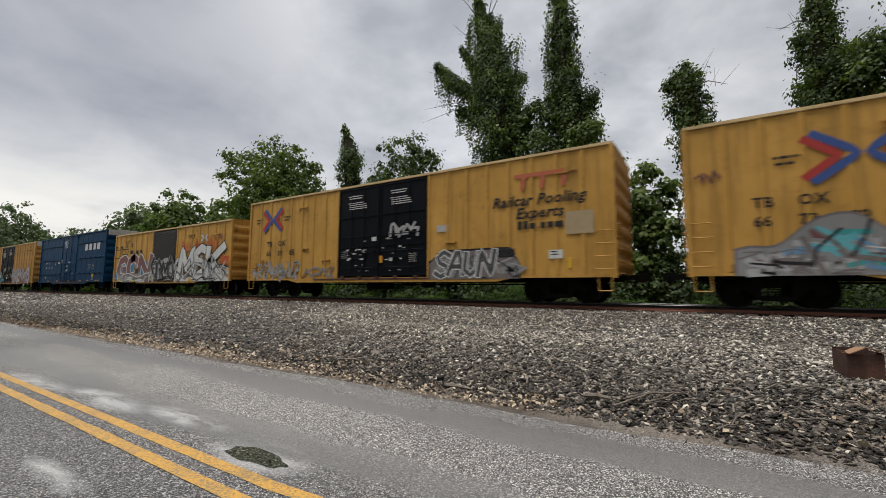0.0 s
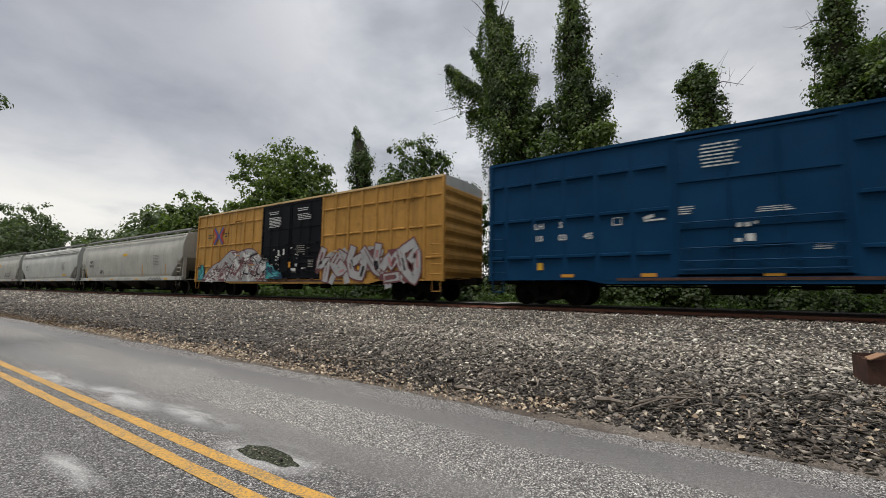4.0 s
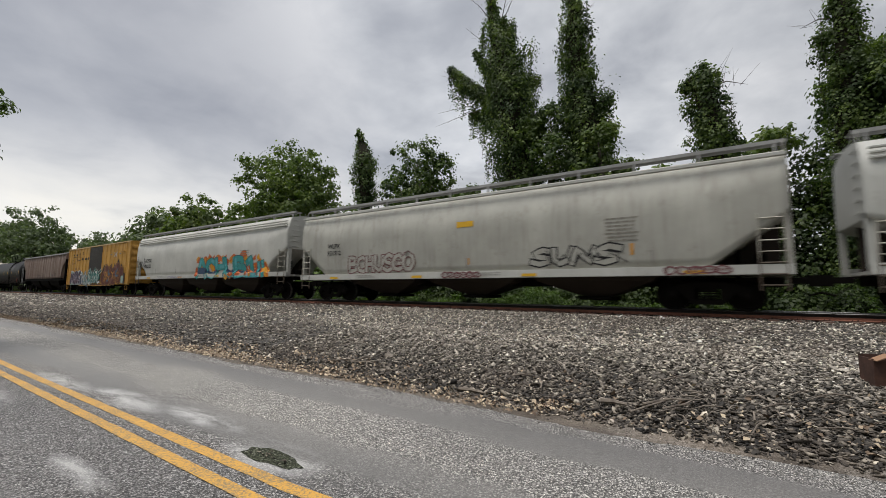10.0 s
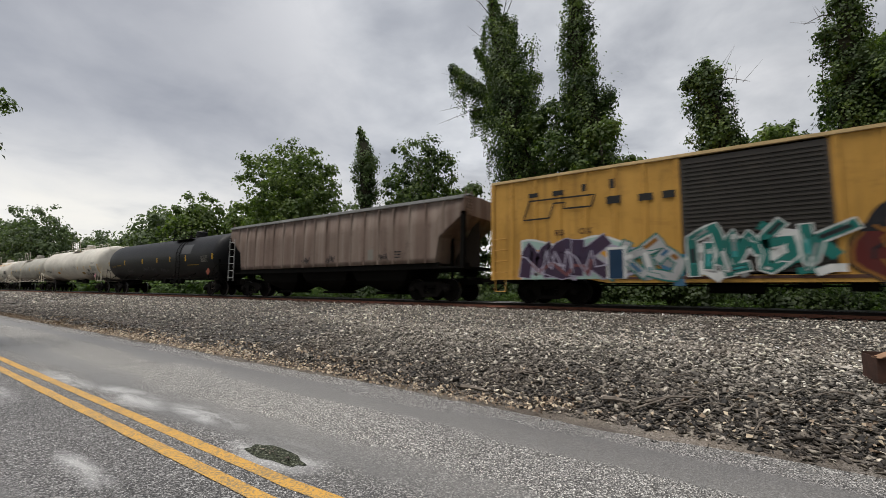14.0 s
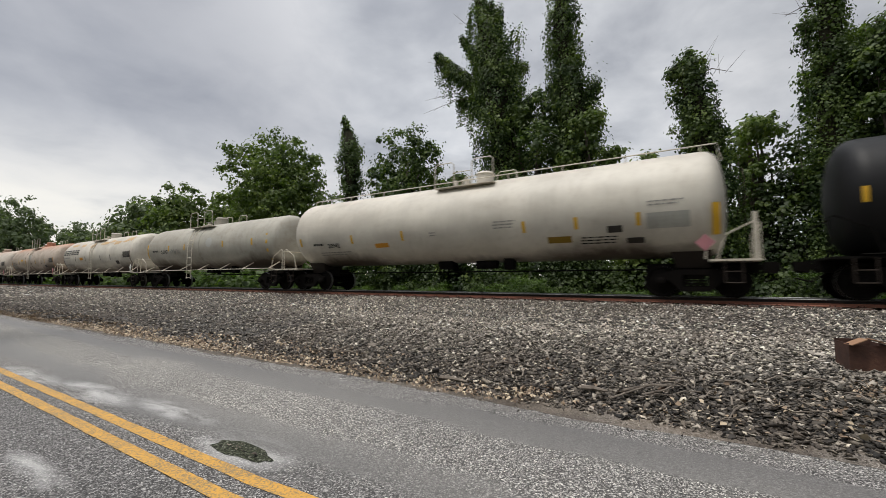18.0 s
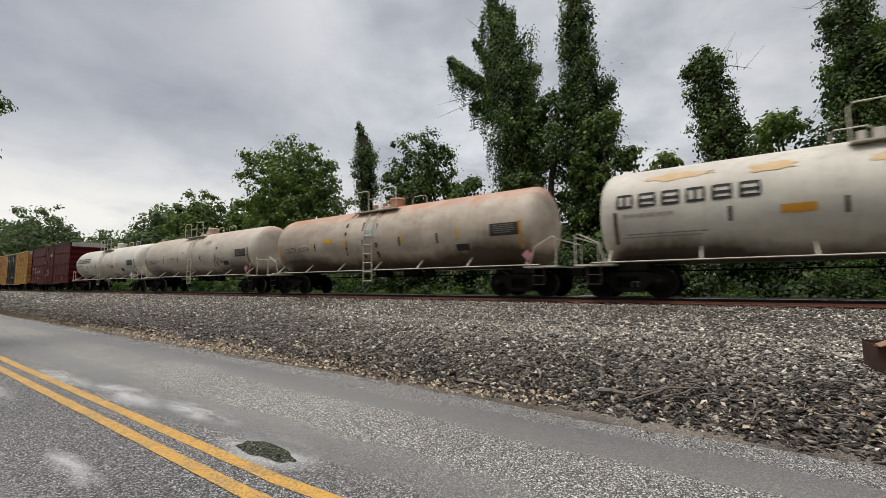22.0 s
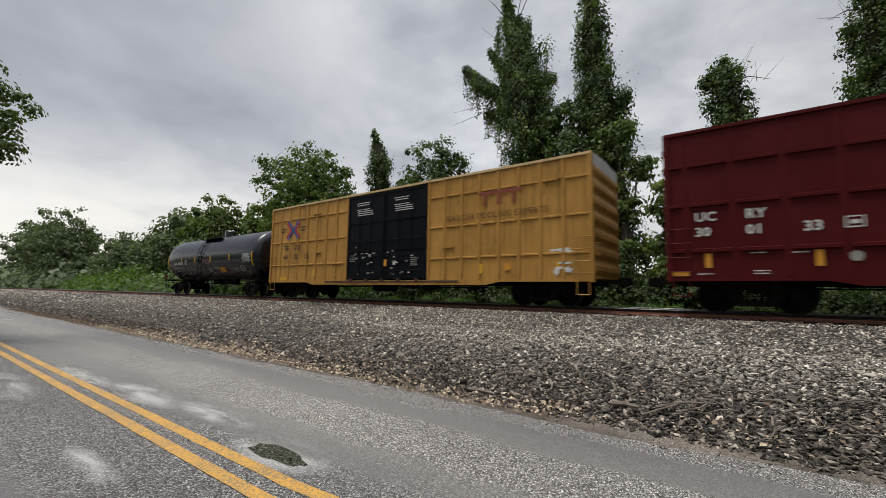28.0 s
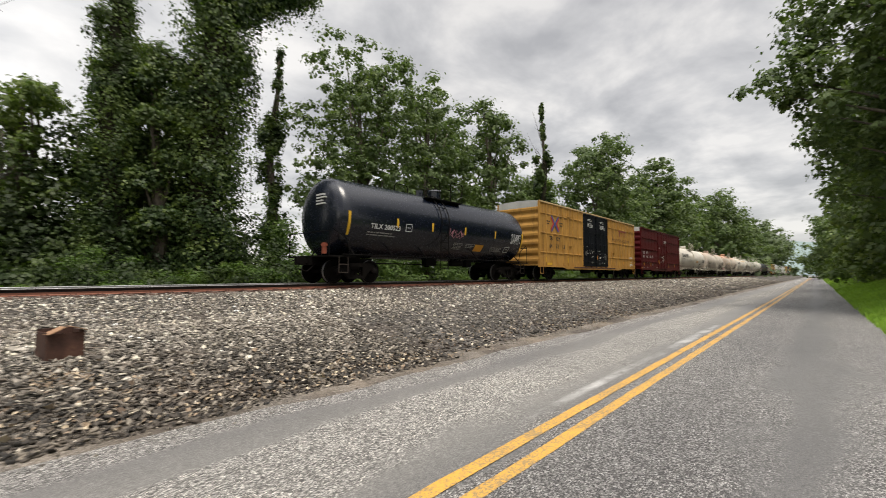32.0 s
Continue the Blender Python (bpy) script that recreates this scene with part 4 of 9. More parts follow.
        hubs.append(q - np.array((0, 0, 0.1)))
    part("trunk", bm, M["bark"], tr, smooth=True)
    # an added dark core, so the gaps between leaves look shaded
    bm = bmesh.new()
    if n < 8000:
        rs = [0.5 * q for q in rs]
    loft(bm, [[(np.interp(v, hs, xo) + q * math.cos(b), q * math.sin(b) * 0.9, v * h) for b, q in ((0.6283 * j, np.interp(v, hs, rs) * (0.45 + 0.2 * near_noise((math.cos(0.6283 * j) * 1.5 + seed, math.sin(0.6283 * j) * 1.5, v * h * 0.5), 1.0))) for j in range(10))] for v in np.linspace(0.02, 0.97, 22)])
    part("gap_shade_core", bm, M["ivy_gap_shade"], tr)
    part("ivy", leaves("ivy", np.concatenate(pts), leaf * 1.0, M[mat], rng, 0.8, np.concatenate(hubs)), None, tr)
    return tr


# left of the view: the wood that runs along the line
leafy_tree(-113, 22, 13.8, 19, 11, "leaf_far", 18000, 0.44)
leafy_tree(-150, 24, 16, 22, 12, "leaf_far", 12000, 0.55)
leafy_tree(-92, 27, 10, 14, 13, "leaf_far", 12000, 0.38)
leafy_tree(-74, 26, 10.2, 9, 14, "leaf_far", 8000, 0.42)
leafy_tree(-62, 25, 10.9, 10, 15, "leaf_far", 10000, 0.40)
leafy_tree(-50, 24, 11.0, 10, 16, "leaf_tree", 12000, 0.36)
leafy_tree(-34.0, 24, 14.2, 14.0, 17, "leaf_tree", 46000, 0.25, low=0.10, extra=((-3.0, 0, 8.0, 3.2), (2.6, 0, 7.6, 3.2), (-0.6, 0, 10.6, 2.8), (4.6, 0, 5.0, 2.4), (-5.0, 0, 5.0, 2.4)))
leafy_tree(-44, 26, 10.5, 9, 18, "leaf_tree", 9000, 0.34)
ivy_tree(-23.3, 23, 14.3, [(0, 1.2, 0.3), (0.3, 1.0, 0.3), (0.5, 0.95, 0.2), (0.64, 1.0, 0.1), (0.76, 1.15, 0.2), (0.85, 1.15, 0.0), (0.92, 0.65, -0.4), (1, 0.2, -0.8)], 21, 16000, 0.155)
leafy_tree(-18.8, 24, 11.8, 7.6, 22, "leaf_ivy", 26000, 0.19, low=0.1)
leafy_tree(-21.2, 24.5, 10.2, 4.6, 23, "leaf_tree", 12000, 0.2, low=0.1)
ivy_tree(-12.0, 26, 24.4, [(0, 1.8, 0.6), (0.40, 2.1, 0.6), (0.50, 2.35, 0.4), (0.58, 2.5, 0.1), (0.68, 2.2, -0.3), (0.76, 1.75, -0.6), (0.83, 1.2, -1.0), (0.90, 0.75, -1.4), (1, 0.4, -1.6)], 24, 62000, 0.145,
         arms=[(0.56, -5.5, 5.4, 0.62, 1.6), (0.57, -4.4, 3.6, 0.7, 1.5), (0.54, -3.6, 1.8, 0.8, 1.2), (0.62, -3.0, 4.6, 0.42, 0.8), (0.75, 0.7, 2.4, 0.8), (0.64, 2.2, 0.6, 0.6), (0.5, 2.6, 1.2, 0.7)], bare=[(0.72, -3.6, 4.6), (0.6, -6.4, 0.9), (0.62, -6.0, 3.4), (0.82, 1.4, 4.4), (0.83, 1.9, 3.2), (0.6, -6.2, -0.4), (0.86, -2.2, 3.0)], vines=22)
ivy_tree(-6.9, 26, 24.0, [(0, 1.6, 0.2), (0.38, 1.65, 0.2), (0.48, 1.95, 0.05), (0.56, 1.75, -0.05), (0.64, 1.3, -0.3), (0.72, 1.15, -0.5), (0.86, 0.75, -0.5), (0.95, 0.55, -0.5), (1, 0.3, -0.5)], 25, 46000, 0.145,
         arms=[(0.5, 1.6, 1.4, 0.7), (0.46, 1.5, 0.2, 0.6), (0.55, -1.6, 1.0, 0.6)], bare=[(0.8, 1.3, 0.4)], vines=12)
ivy_tree(0.0, 20, 11.0, [(0, 0.9, 0.6), (0.4, 0.95, 0.3), (0.62, 0.95, 0.05), (0.72, 1.0, -0.05), (0.84, 0.85, -0.3), (0.92, 0.9, -0.4), (0.975, 0.6, -0.35), (1, 0.25, -0.3)], 26, 27000, 0.115,
         arms=[(0.7, 0.9, -0.3, 0.4), (0.93, -0.8, -0.1, 0.35)], bare=[(0.9, 1.5, -0.3), (0.92, 0.8, 0.5)], vines=8, label="round-topped dead trunk wrapped in ivy")
ivy_tree(4.5, 22, 14.6, [(0, 1.3, 0.0), (0.4, 1.15, 0.0), (0.6, 1.0, 0.0), (0.8, 0.9, 0.0), (0.93, 0.55, 0.0), (1, 0.2, 0.1)], 27, 36000, 0.112,
         arms=[(0.8, -1.0, 0.3, 0.3), (0.6, 1.6, 0.4, 0.5)], bare=[(0.85, -1.3, 0.3)], vines=8)
leafy_tree(6.2, 21.4, 10.8, 3.0, 79, "leaf_ivy", 16000, 0.14, low=0.1)
leafy_tree(2.4, 24.5, 9.6, 4.4, 28, "leaf_tree", 4200, 0.18, low=0.1)
leafy_tree(6.2, 24.5, 10.6, 4.4, 53, "leaf_tree", 9000, 0.24, low=0.1)
leafy_tree(-2.6, 23, 8.0, 3.6, 29, "leaf_tree", 8000, 0.22, low=0.1)
leafy_tree(-9.6, 25.5, 13.6, 6.4, 56, "leaf_ivy", 22000, 0.19, low=0.1)
leafy_tree(-5.2, 25, 12.4, 4.4, 57, "leaf_tree", 12000, 0.2, low=0.1)
leafy_tree(1.6, 25, 9.2, 3.6, 58, "leaf_tree", 3600, 0.19, low=0.1)
leafy_tree(6.0, 24.8, 13.6, 4.6, 59, "leaf_ivy", 15000, 0.2, low=0.1)
leafy_tree(-14.0, 23, 8.4, 4.0, 54, "leaf_ivy", 9000, 0.22, low=0.1)
ivy_tree(7.9, 21, 18.6, [(0, 1.5, -0.3), (0.25, 1.6, -0.3), (0.45, 1.9, -0.3), (0.58, 1.8, 0.0), (0.7, 1.6, 0.2), (0.82, 1.3, 0.6), (0.92, 1.1, 1.3), (1, 0.6, 1.9)], 30, 42000, 0.14,
         arms=[(0.5, -2.2, 1.6, 0.8), (0.42, -1.8, 0.8, 0.9), (0.72, 3.8, 3.2, 0.9), (0.80, 4.6, 2.2, 0.95), (0.66, -1.4, 2.4, 0.7), (0.86, 3.6, 3.4, 1.0), (0.9, 2.4, 2.4, 1.0), (0.6, 1.6, 0.6, 0.7)], vines=12, label="leaning tree with bright ivy up its trunk")
ivy_tree(12.3, 24, 14.6, [(0, 0.9, 0.0), (0.3, 0.7, 0.0), (0.42, 0.75, -0.1), (0.6, 0.95, -0.4), (0.72, 0.75, -0.1), (0.84, 0.4, 0.1), (0.88, 0.16, 0.1), (0.92, 0.28, 0.1), (1, 0.18, 0.1)], 31, 9400, 0.17, label="thin dead pole of a trunk with ivy part way up")
leafy_tree(17.6, 22.5, 16.0, 9.6, 32, "leaf_mid", 25000, 0.2, low=0.25)
leafy_tree(23.6, 22.5, 16.6, 9.8, 33, "leaf_mid", 21000, 0.22, low=0.2)
leafy_tree(28.4, 24, 15.2, 8.6, 55, "leaf_mid", 12000, 0.26, low=0.15)
leafy_tree(32.0, 22.5, 18.0, 7.4, 34, "leaf_mid", 15000, 0.27, low=0.15)
ivy_tree(40.8, 22, 20.0, [(0, 1.0, 0.0), (0.4, 1.0, 0.2), (0.62, 1.3, 0.4), (0.72, 0.9, 0.5), (0.78, 0.12, 0.2), (1, 0.05, -0.1)], 35, 7000, 0.3, bare=[(0.7, -2.4, 4.2), (0.6, -3.4, 3.6), (0.65, -2.8, 1.2)], label="dead snag with bare top and ivy below")
leafy_tree(45, 25, 13, 8, 36, "leaf_mid", 11000, 0.34)
leafy_tree(56, 22.5, 19.6, 13, 37, "leaf_mid", 26000, 0.32)
leafy_tree(70, 24, 16, 12, 38, "leaf_mid", 15000, 0.38)
leafy_tree(85, 22, 21.6, 16, 39, "leaf_mid", 20000, 0.42)
leafy_tree(112, 24, 18, 17, 40, "leaf_mid", 14000, 0.5)
leafy_tree(146, 22, 24, 24, 41, "leaf_mid", 16000, 0.6)
leafy_tree(190, 24, 21, 26, 42, "leaf_mid", 11000, 0.75)
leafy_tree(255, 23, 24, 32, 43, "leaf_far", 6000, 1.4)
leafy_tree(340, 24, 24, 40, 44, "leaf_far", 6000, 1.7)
# near side of the road
leafy_tree(-18.7, -2.9, 10.5, 6.0, 45, "leaf_mid", 36000, 0.125, low=0.42, extra=((0.6, 4.25, 6.9, 1.3), (0.6, 4.5, 5.5, 0.8), (0.5, 3.9, 4.5, 0.9), (0.4, 4.0, 6.2, 1.0), (0.2, 2.8, 8.0, 1.5)), label="roadside tree with branches hanging over the verge")
leafy_tree(26.0, -5.0, 19.5, 11.5, 46, "leaf_mid", 52000, 0.22, low=0.32, extra=((-1.0, 6.4, 9.4, 1.5), (-0.6, 5.6, 9.9, 1.8), (-0.5, 4.8, 8.2, 1.5), (0, 4.6, 11.5, 2.2), (0, 4.0, 6.8, 1.5), (0, 4.8, 14.0, 2.2)), label="roadside tree with low leafy branches")
leafy_tree(33, -5.2, 19, 10.5, 60, "leaf_mid", 24000, 0.28, z0=1.5, low=0.12, extra=((1.0, 4.2, 8.5, 1.6), (1.5, 4.4, 6.6, 1.4), (2.0, 4.0, 4.8, 1.3), (0.5, 3.6, 10.5, 1.8)), label="roadside tree with low leafy branches")
leafy_tree(48, -5.4, 19, 12.0, 70, "leaf_tree", 19000, 0.36, z0=1.5, low=0.08, label="roadside tree with low leafy branches")
leafy_tree(70, -6.2, 19, 12, 74, "leaf_mid", 14000, 0.42, z0=1.5, low=0.06, label="roadside tree with low leafy branches")
leafy_tree(180, -8, 20, 24, 75, "leaf_mid", 9000, 0.9, z0=1.5, low=0.04, label="roadside tree with low leafy branches")
leafy_tree(260, -8, 22, 30, 76, "leaf_mid", 7000, 1.2, z0=1.5, low=0.04, label="roadside tree with low leafy branches")
leafy_tree(40, -7.0, 18, 11, 47, "leaf_tree", 20000, 0.36, z0=1.5, low=0.22, label="roadside tree with low leafy branches")
leafy_tree(58, -6.0, 18, 12, 48, "leaf_tree", 12000, 0.46, low=0.05, label="roadside tree with low leafy branches")
leafy_tree(85, -6.5, 19, 14, 49, "leaf_mid", 13000, 0.46, low=0.06, label="roadside tree with low leafy branches")
leafy_tree(125, -7, 20, 18, 50, "leaf_mid", 11000, 0.62, low=0.06, label="roadside tree with low leafy branches")


def undergrowth(name, xr, yr, height, n, leaf, seed, mat="leaf_bush", label="dense bramble and creeper undergrowth behind the track", gaps=-1.0):
    """Lumpy thicket: leafy sprays over a rolling top."""
    rng = np.random.default_rng(seed)
    n, leaf = int(n * 0.8), leaf * 1.1
    k = n // 55
    x, y = rng.uniform(*xr, k), rng.uniform(*yr, k)
    if gaps > -1:
        keep = np.array([near_noise((a * 0.62, b * 0.5, seed), 1.0) > gaps for a, b in zip(x, y)])
        x, y = x[keep], y[keep]
        k = len(x)
    top = np.array([height(a) * (0.62 + 0.75 * near_noise((a * 0.33, b * 0.33, seed), 1.0) + 0.35 * near_noise((a * 1.1, b * 1.1, seed), 1.0)) * min(1.0, 0.30 + (b - yr[0]) / (0.55 * (yr[1] - yr[0]))) for a, b in zip(x, y)])
    z = np.array([bed_z(b) if b > 0 else float(np.interp(b, gy, gz)) for b in y]) + np.maximum(top, 0.12) * rng.uniform(0.0, 1.0, k) ** 0.5
    c = np.stack([x, y, z], 1)
    i = rng.integers(0, k, n)
    p = c[i] + rng.normal(size=(n, 3)) * np.array((2.4, 2.4, 1.0)) * leaf
    p[:, 2] = np.maximum(p[:, 2], 0.2)
    return tagged(part(name, leaves(name, p, leaf, M[mat], rng, 0.3, c[i] - np.array((0, 0, leaf))), None), label, "undergrowth", kind="stuff")


THICKET = "dense thicket of shrubs and creeper behind the track"
# the darker leaf layers carry painted shade low behind the track
undergrowth("undergrowth", (-24, 14), (18.2, 21.5), lambda x: 0.36 + 1.3 * min(1, max(0, (x + 2) / 10)), 40000, 0.085, 61, "leaf_shaded")
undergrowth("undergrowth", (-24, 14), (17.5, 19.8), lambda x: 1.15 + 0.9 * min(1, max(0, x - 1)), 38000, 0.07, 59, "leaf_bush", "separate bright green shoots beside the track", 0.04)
undergrowth("undergrowth", (-24, 8), (20.8, 25), lambda x: 4.2, 66000, 0.15, 62, "leaf_shaded")
undergrowth("undergrowth", (0, 11), (19.0, 24.2), lambda x: 3.4, 30000, 0.135, 63, "leaf_shaded", label=THICKET, gaps=-0.22)
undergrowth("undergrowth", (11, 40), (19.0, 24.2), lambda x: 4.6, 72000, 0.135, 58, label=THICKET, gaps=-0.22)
undergrowth("undergrowth", (0.8, 10.5), (22.4, 25.4), lambda x: 10.0, 34000, 0.17, 60, "leaf_shaded", label=THICKET)
undergrowth("undergrowth", (-30, 34), (25.2, 28), lambda x: 3.6, 16000, 0.32, 78, "leaf_shaded")
undergrowth("undergrowth", (-90, -24), (17.8, 25), lambda x: 4.0, 36000, 0.36, 64)
undergrowth("undergrowth", (40, 160), (18.3, 26), lambda x: 6.5, 34000, 0.46, 65, label=THICKET)
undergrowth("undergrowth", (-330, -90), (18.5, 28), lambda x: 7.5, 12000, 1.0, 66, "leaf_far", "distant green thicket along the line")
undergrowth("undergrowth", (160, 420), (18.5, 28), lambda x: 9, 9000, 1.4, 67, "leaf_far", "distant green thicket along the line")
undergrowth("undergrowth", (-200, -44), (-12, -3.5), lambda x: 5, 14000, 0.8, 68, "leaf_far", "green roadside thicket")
undergrowth("undergrowth", (30, 260), (-11.5, -3.6), lambda x: 6.5, 46000, 0.42, 69, "leaf_tree", "shady roadside thicket under the trees")

# unseen woods added behind the viewpoint to keep low sky off the cars
undergrowth("woods", (-130, 130), (-27, -12), lambda x: 15, 9000, 1.25, 77, "leaf_tree", "unseen woods added across the verge to block low sky")


def grass(name, xr, yr, n, h, seed):
    rng = np.random.default_rng(seed)
    x, y = rng.uniform(*xr, n), rng.uniform(*yr, n)
    z = np.interp(y, gy, gz)
    a, ln = rng.uniform(0, 6.283, n), h * rng.uniform(0.5, 1.4, n)
    dx, dy = np.cos(a), np.sin(a)
    lean = rng.normal(0, 0.35, (n, 2)) * ln[:, None]
    w = 0.012 + 0.05 * ln
    v = np.empty((n, 4, 3))
    v[:, 0] = np.stack([x - dx * w, y - dy * w, z - 0.02], 1)
    v[:, 1] = np.stack([x + dx * w, y + dy * w, z - 0.02], 1)
    v[:, 2] = np.stack([x + lean[:, 0] + dx * w * 0.3, y + lean[:, 1] + dy * w * 0.3, z + ln], 1)
    v[:, 3] = np.stack([x + lean[:, 0] - dx * w * 0.3, y + lean[:, 1] - dy * w * 0.3, z + ln], 1)
    return tagged(part(name, quad_mesh(name, v.reshape(-1, 3), np.arange(n * 4).reshape(n, 4), M["grass"]), None), "bright green grass on the road verge", "grass", kind="stuff")


grass("verge_grass", (14, 60), (-5.6, -0.85), 34000, 0.19, 71)
grass("verge_grass", (60, 200), (-6, -0.9), 8000, 0.3, 72)
grass("verge_grass", (-60, 14), (-4.5, -1.3), 10000, 0.14, 73)

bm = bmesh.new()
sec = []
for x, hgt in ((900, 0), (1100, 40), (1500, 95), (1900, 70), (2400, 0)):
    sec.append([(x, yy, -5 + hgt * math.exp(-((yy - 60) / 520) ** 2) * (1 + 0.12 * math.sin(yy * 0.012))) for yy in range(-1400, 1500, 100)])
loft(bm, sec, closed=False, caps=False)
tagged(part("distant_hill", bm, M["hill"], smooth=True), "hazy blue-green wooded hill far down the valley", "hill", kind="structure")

# ---- the train ----
CARS, WHEELSETS = [], []


def car_x(mid, t):
    return mid + SPEED * t - 0.0114836 * (t - 16.0) ** 2


def mesh_of(name, bm, mat):
    me = bpy.data.meshes.new(name)
    bm.to_mesh(me)
    bm.free()
    me.materials.append(mat)
    return me


def make_truck_meshes():
    frames = []
    for s in (-1, 1):
        bm = bmesh.new()
        y = s * 1.0
        outline = [(-1.04, 0.44), (-1.04, 0.62), (-0.92, 0.67), (-0.46, 0.80), (0.46, 0.80), (0.92, 0.67), (1.04, 0.62), (1.04, 0.44), (0.74, 0.44), (0.70, 0.52), (0.42, 0.22), (0.36, 0.17), (-0.36, 0.17), (-0.42, 0.22), (-0.70, 0.52), (-0.74, 0.44)]
        hole = [(-0.30, 0.30), (0.30, 0.30), (0.30, 0.64), (-0.30, 0.64)]
        for yy in (y - 0.085, y + 0.085):
            vs = [bm.verts.new((px, yy, pz)) for px, pz in outline]
            hv = [bm.verts.new((px, yy, pz)) for px, pz in hole]
            es = [bm.edges.new((vs[k], vs[(k + 1) % 16])) for k in range(16)] + [bm.edges.new((hv[k], hv[(k + 1) % 4])) for k in range(4)]
            bmesh.ops.triangle_fill(bm, edges=es, use_beauty=True)
        bm.verts.ensure_lookup_table()
        for k in range(16):
            j = (k + 1) % 16
            bm.faces.new((bm.verts[k], bm.verts[j], bm.verts[20 + j], bm.verts[20 + k]))
        for k in range(4):
            j = (k + 1) % 4
            bm.faces.new((bm.verts[16 + k], bm.verts[16 + j], bm.verts[36 + j], bm.verts[36 + k]))
        bmesh.ops.recalc_face_normals(bm, faces=bm.faces[:])
        for dx in (-0.875, 0.875):
            disc_profile(bm, [(0.13, 0.0), (0.13, 0.09), (0.06, 0.13)], s, 12, dx, y + s * 0.07, 0.457)
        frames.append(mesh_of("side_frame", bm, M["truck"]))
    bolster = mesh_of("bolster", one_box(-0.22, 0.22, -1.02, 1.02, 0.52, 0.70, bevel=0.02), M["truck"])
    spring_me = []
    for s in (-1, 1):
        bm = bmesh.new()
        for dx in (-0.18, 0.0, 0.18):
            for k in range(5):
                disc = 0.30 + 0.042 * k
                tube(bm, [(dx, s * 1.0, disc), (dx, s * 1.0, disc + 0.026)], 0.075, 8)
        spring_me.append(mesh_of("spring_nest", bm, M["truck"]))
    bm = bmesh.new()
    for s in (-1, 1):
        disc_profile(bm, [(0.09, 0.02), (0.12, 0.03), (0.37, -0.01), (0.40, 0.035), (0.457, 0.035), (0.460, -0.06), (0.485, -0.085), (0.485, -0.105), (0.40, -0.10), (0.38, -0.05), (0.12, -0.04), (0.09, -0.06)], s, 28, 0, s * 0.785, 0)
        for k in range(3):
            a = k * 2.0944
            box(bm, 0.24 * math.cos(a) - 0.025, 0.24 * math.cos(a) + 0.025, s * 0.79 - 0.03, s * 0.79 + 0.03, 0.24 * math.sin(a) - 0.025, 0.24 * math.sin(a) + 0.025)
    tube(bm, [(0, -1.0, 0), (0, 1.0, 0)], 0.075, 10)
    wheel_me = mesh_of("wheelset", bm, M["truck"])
    wheel_me.materials.append(M["rail_head"])
    for f in wheel_me.polygons:
        r = math.hypot(f.center.x, f.center.z)
        if 0.44 < r < 0.47 and abs(f.normal.y) < 0.5:
            f.material_index = 1
    return frames, bolster, spring_me, wheel_me


FRAME_ME, BOLSTER_ME, SPRING_ME, WHEEL_ME = make_truck_meshes()
COUPLER_ME = None


def running_gear(car, mid, half, inset):
    """Two trucks with turning wheelsets, couplers, air hoses."""
    global COUPLER_ME
    for s in (-1, 1):
        tr = part("truck", BOLSTER_ME, None, car, "dark cast-steel four-wheel truck", m=pose(s * (half - inset), 0, 0))
        for me in FRAME_ME:
            part("side_frame", me, None, tr)
        for me in SPRING_ME:
            tagged(part("spring_nest", me, None, tr), kind="stuff")
        for dx in (-0.875, 0.875):
            w = part("wheelset", WHEEL_ME, None, tr, m=pose(dx, 0, 0.457))
            WHEELSETS.append((w, mid, s * (half - inset) + dx))
    if COUPLER_ME is None:
        bm = bmesh.new()
        box(bm, 0.0, 0.45, -0.09, 0.09, 0.78, 0.94)
        box(bm, 0.40, 0.72, -0.17, 0.10, 0.70, 1.00)
        box(bm, 0.60, 0.80, 0.02, 0.17, 0.74, 0.98)
        tube(bm, [(0.1, 0.3, 0.75), (0.45, 0.3, 0.45), (0.75, 0.2, 0.55)], 0.03, 6)
        tube(bm, [(0.05, -0.2, 0.95), (0.05, -1.2, 0.95), (0.25, -1.35, 0.85)], 0.018, 5)
        COUPLER_ME = bpy.data.meshes.new("coupler")
        bm.to_mesh(COUPLER_ME)
        bm.free()
        COUPLER_ME.materials.append(M["truck"])
    for s in (-1, 1):
        part("coupler", COUPLER_ME, None, car, "rusty knuckle coupler with air hose", m=pose(s * half, 0, 0, 0, 0, 0 if s > 0 else 180))


def ladder(car, x, y, z0, z1, w, mat, rungs, name="ladder"):
    bm = bmesh.new()
    for dx in (-w / 2, w / 2):
        tube(bm, [(x + dx, y, z0), (x + dx, y, z1)], 0.022, 5)
    for k in range(rungs):
        z = z0 + (z1 - z0) * (k + 0.5) / rungs
        tube(bm, [(x - w / 2, y, z), (x + w / 2, y, z)], 0.018, 5)
    return part(name, bm, mat, car)


def lettering(car, text, x, z, size, mat, surf, slant=0.0, bold=True):
    """Painted letters on the near side, lower left corner at x, z."""
    cu = bpy.data.curves.new("lettering", "FONT")
    cu.body, cu.size, cu.shear, cu.space_character = text, size * 1.35, slant, 1.05
    cu.resolution_u = 2
    if bold:
        cu.offset = size * 0.035
    cu.materials.append(mat)
    ob = new("lettering", cu)
    ob.parent = car
    zc = z + size / 2
    tilt = math.degrees(math.atan2(surf(x, zc + 0.1) - surf(x, zc - 0.1), 0.2))
    ob.matrix_basis = pose(x, surf(x, zc) - 0.012, z, 90 - tilt, 0, 0)
    return ob


